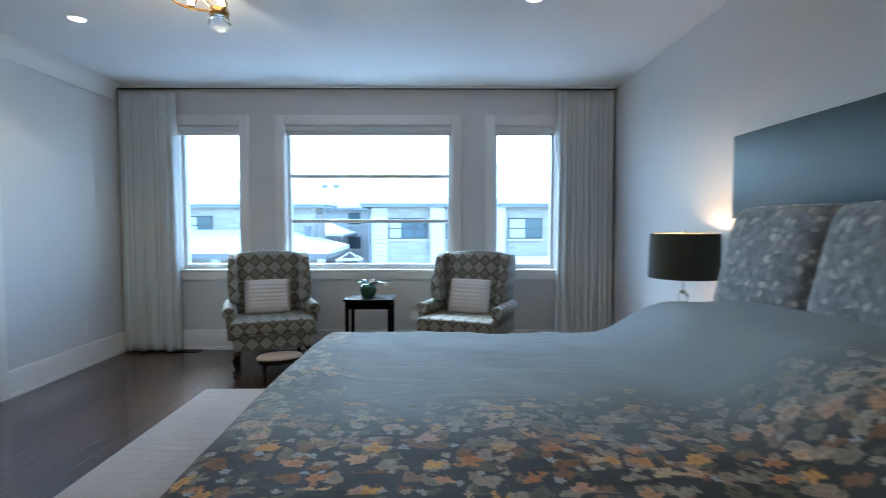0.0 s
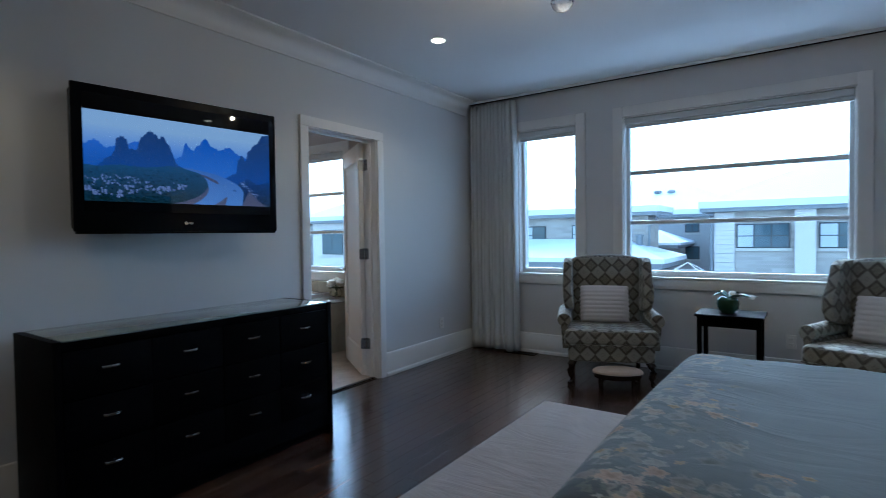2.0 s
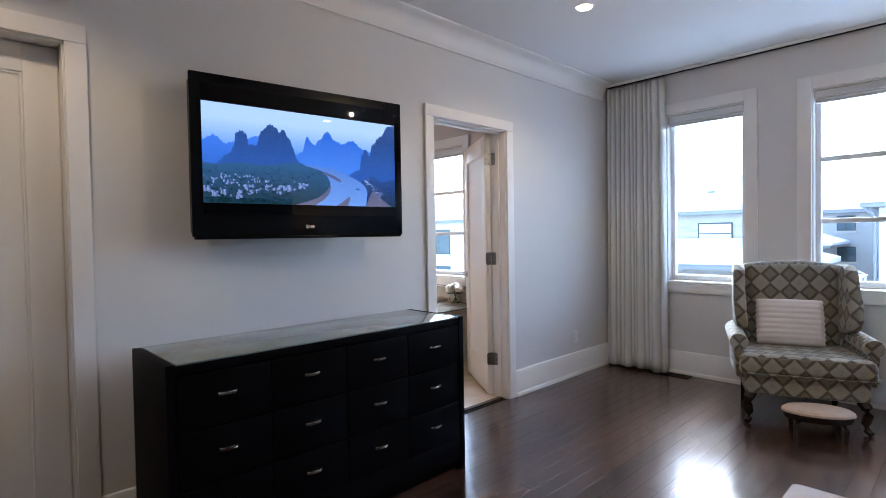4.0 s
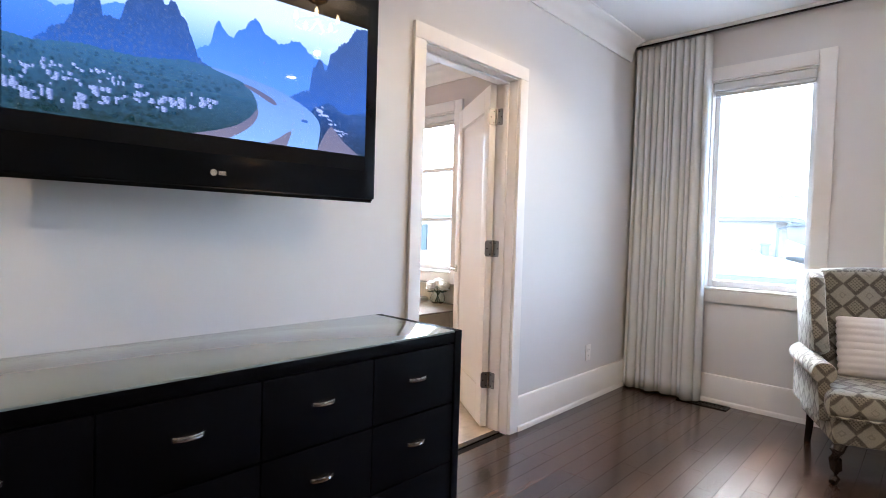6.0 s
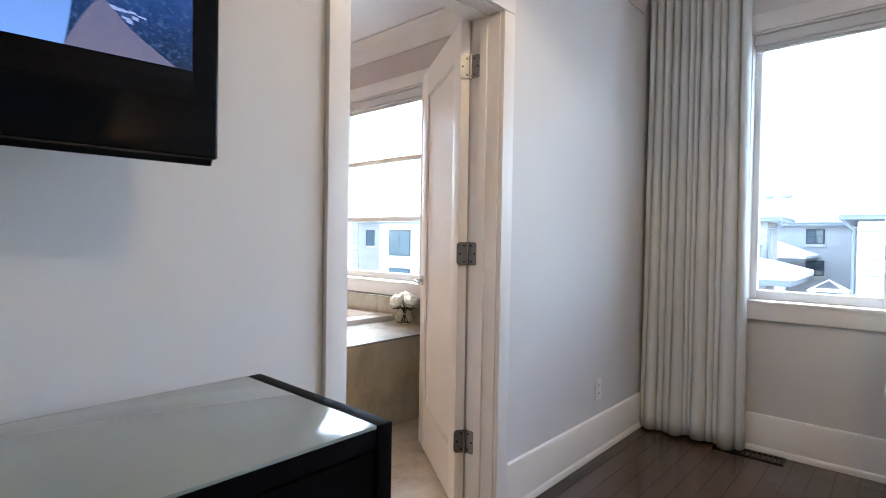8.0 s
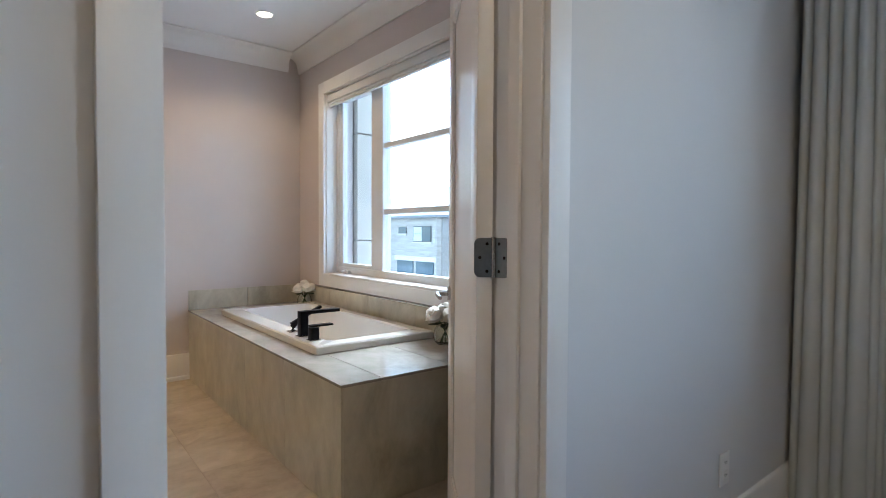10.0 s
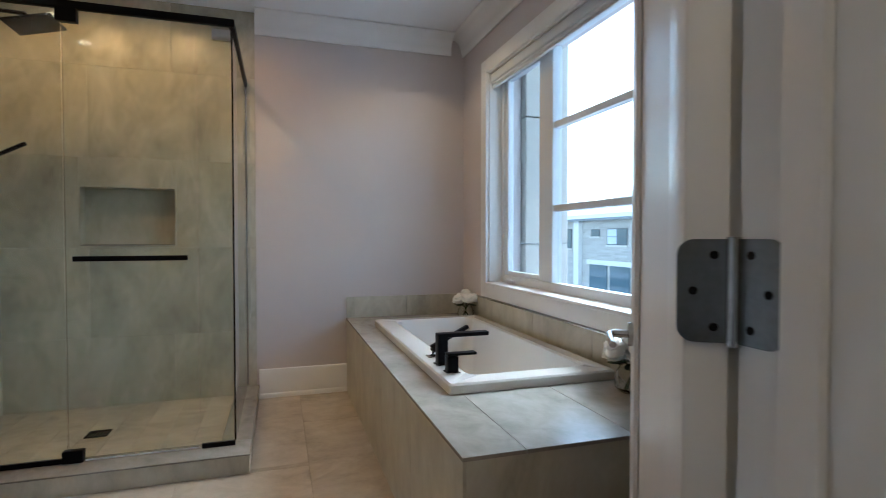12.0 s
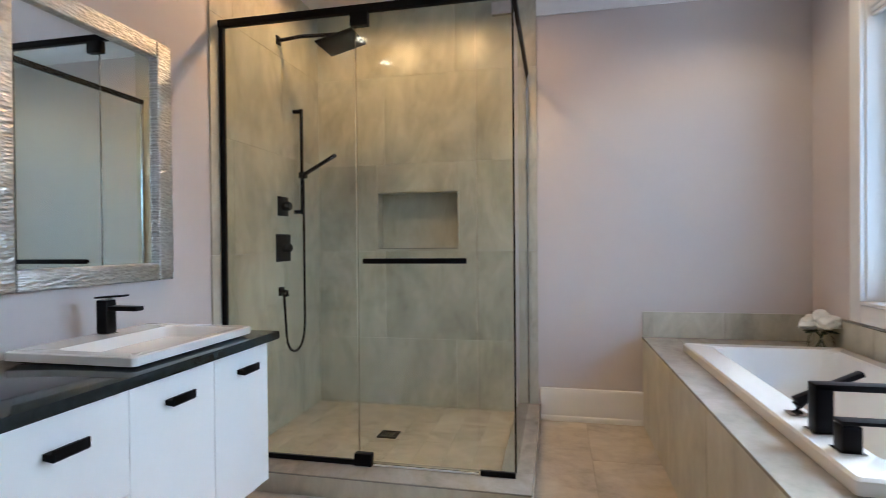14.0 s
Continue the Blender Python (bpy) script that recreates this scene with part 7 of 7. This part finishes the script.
for k in range(7):
    part("stone_block", bm_box(-3.44, -3.10, BATH_Y1 + 0.26, BATH_Y1 + 0.60, GZ + 0.9 * k + 0.004, GZ + 0.9 * k + 0.896, 0.006, 1), M_LIME, pil)
structure("wall_facade_return", bm_box(-0.13, -0.001, WY + 0.001, WY + 0.25, GZ, CEIL + 0.3), M_STUCCO, "exterior wall return between bathroom and bedroom", "wall")
structure("wall_facade_low", bm_box(-3.9, BX1 + 0.15, BATH_Y1 + 0.02, BATH_Y1 + 0.24, GZ - 0.2, -0.16), M_STUCCO, "lower facade under the windows", "wall")
structure("roof_own", bm_box(-4.2, BX1 + 0.6, BY0 - 0.6, WY + 0.6, CEIL + 0.3, CEIL + 0.5), M_SNOW, "flat roof slab over both rooms", "roof")

# ---- floor planks ----
def planks():
    rnd = random.Random(11)
    w, x = 0.092, 0.0
    row = 0
    fl = bpy.data.objects["floor_bedroom"]
    rest = bmesh.new()
    cache = {}
    while x < BX1:
        x1 = min(x + w - 0.0012, BX1)
        y = BY0 - rnd.uniform(0, 0.9)
        while y < WY:
            ln = rnd.choice((0.5, 0.7, 0.9, 1.1, 1.3))
            a, b = max(y, BY0), min(y + ln - 0.0012, WY)
            if b - a > 0.02:
                if x < 2.3 and a > 3.2:
                    key = (round(x1 - x, 3), round(b - a, 3))
                    if key not in cache:
                        hw, hl = (x1 - x) / 2, (b - a) / 2
                        bm = bmesh.new()
                        t = [bm.verts.new(p) for p in ((-hw, -hl, -0.0006), (hw, -hl, -0.0006), (hw, hl, -0.0006), (-hw, hl, -0.0006))]
                        i = 0.0006
                        u = [bm.verts.new(p) for p in ((-hw + i, -hl + i, 0), (hw - i, -hl + i, 0), (hw - i, hl - i, 0), (-hw + i, hl - i, 0))]
                        d = [bm.verts.new((v.co.x, v.co.y, -0.011)) for v in t]
                        bm.faces.new(u)
                        for k in range(4):
                            bm.faces.new((t[k], t[(k + 1) % 4], u[(k + 1) % 4], u[k]))
                            bm.faces.new((d[k], d[(k + 1) % 4], t[(k + 1) % 4], t[k]))
                        cache[key] = mesh_of("plank", bm, M_PLANK, False)
                    ob = new("plank", cache[key])
                    ob.parent = fl
                    ob.location = ((x + x1) / 2, (a + b) / 2, 0)
                else:
                    v = [rest.verts.new(p) for p in ((x, a, -0.0002), (x1, a, -0.0002), (x1, b, -0.0002), (x, b, -0.0002))]
                    rest.faces.new(v)
            y += ln
        x += w
        row += 1
    r = part("plank_field", rest, M_PLANK, fl, smooth=False)
    tagged(r, kind="stuff")


planks()
structure("trim_threshold", bm_box(-0.085, -0.045, DOOR[0] + 0.02, DOOR[1] - 0.02, -0.005, 0.006, 0.003), M_LEG, "dark wood threshold between plank and tile", "threshold")


# ---- tiles ----
def tile_mesh(cache, key, dims, mat_):
    """A thin tile with a small arris, centred on its back face; dims along x, y and z."""
    if key not in cache:
        dx, dy, dz = dims
        cache[key] = mesh_of("tile", bm_box(-dx / 2, dx / 2, -dy / 2, dy / 2, -dz / 2, dz / 2, 0.0005, 1), mat_, False)
    return cache[key]


def tile_run(parent, mat_, axis, plane, t, u0, u1, v0, v1, tw, th, shift=0.5, holes=(), gap=0.0011, name="tile"):
    """Tiles over a rectangle: axis is the one across the face; u runs along it, v up (or along y for floors)."""
    cache = {}
    j, v = 0, v0
    while v < v1 - 0.01:
        vb = min(v + th, v1)
        u = u0 - (shift * tw if j % 2 else 0)
        while u < u1 - 0.001:
            a, b = max(u, u0), min(u + tw, u1)
            cells = [(a, b, v, vb)]
            for h0, h1, g0, g1 in holes:
                nxt = []
                for p, q, r, s in cells:
                    if q <= h0 or p >= h1 or s <= g0 or r >= g1:
                        nxt.append((p, q, r, s))
                        continue
                    if p < h0:
                        nxt.append((p, h0, r, s))
                    if q > h1:
                        nxt.append((h1, q, r, s))
                    m0, m1 = max(p, h0), min(q, h1)
                    if r < g0:
                        nxt.append((m0, m1, r, g0))
                    if s > g1:
                        nxt.append((m0, m1, g1, s))
                cells = nxt
            for p, q, r, s in cells:
                if q - p < 0.012 or s - r < 0.012:
                    continue
                du, dv = q - p - gap, s - r - gap
                dims = {"x": (t, du, dv), "y": (du, t, dv), "z": (du, dv, t)}[axis]
                me = tile_mesh(cache, (round(du, 3), round(dv, 3)), dims, mat_)
                ob = new(name, me)
                ob.parent = parent
                cu, cvv = (p + q) / 2, (r + s) / 2
                ob.location = {"x": (plane, cu, cvv), "y": (cu, plane, cvv), "z": (cu, cvv, plane)}[axis]
            u += tw
        v += th
        j += 1


obs = bpy.data.objects
tile_run(obs["floor_bath"], M_FLOORTILE, "z", -0.0035, 0.006, BATH_X, -0.066, BATH_Y0, BATH_Y1, 1.2, 0.6, 0.5, [(BATH_X - 1, -2.44, 0, 4.915), (BATH_X - 1, DX1 - 0.004, DY0 + 0.004, 9)])
tile_run(obs["floor_shower"], M_FLOORTILE, "z", 0.034, 0.008, BATH_X + 0.012, -2.632, BATH_Y0 + 0.012, 4.772, 0.60, 0.15, 0.5, [(-3.175, -3.065, 4.029, 4.139)])
tile_run(obs["wall_bath_west"], M_TILE, "x", BATH_X + 0.006, 0.010, BATH_Y0 + 0.001, 4.909, -0.097, CEIL - 0.001, 0.98, 0.588, 0.5, [(3.835, 4.402, 1.092, 1.48), (0, 9, -1, 0.03)])
tile_run(obs["wall_bath_south"], M_TILE, "y", BATH_Y0 + 0.006, 0.010, BATH_X + 0.012, -2.50, -0.097, CEIL - 0.001, 0.98, 0.588, 0.5, [(-9, 9, -1, 0.03)])
tile_run(obs["wall_bath_niche_back"], M_TILE, "x", BATH_X - 0.095, 0.010, 3.8355, 4.4015, 1.0925, 1.4795, 0.6, 0.6, 0.0)
nl = thing("shower_niche_lining", pose(0, 0, 0), "porcelain lining of the recessed shower niche", "niche", "", "structure")
part("niche_side", bm_box(BATH_X - 0.0895, BATH_X + 0.0115, 3.8355, 3.8435, 1.0925, 1.4795), M_TILE, nl)
part("niche_side", bm_box(BATH_X - 0.0895, BATH_X + 0.0115, 4.3935, 4.4015, 1.0925, 1.4795), M_TILE, nl)
part("niche_top", bm_box(BATH_X - 0.0895, BATH_X + 0.0115, 3.844, 4.393, 1.4715, 1.4795), M_TILE, nl)
part("niche_sill", bm_box(BATH_X - 0.0895, BATH_X + 0.0145, 3.844, 4.393, 1.0925, 1.1005), M_DECK, nl)
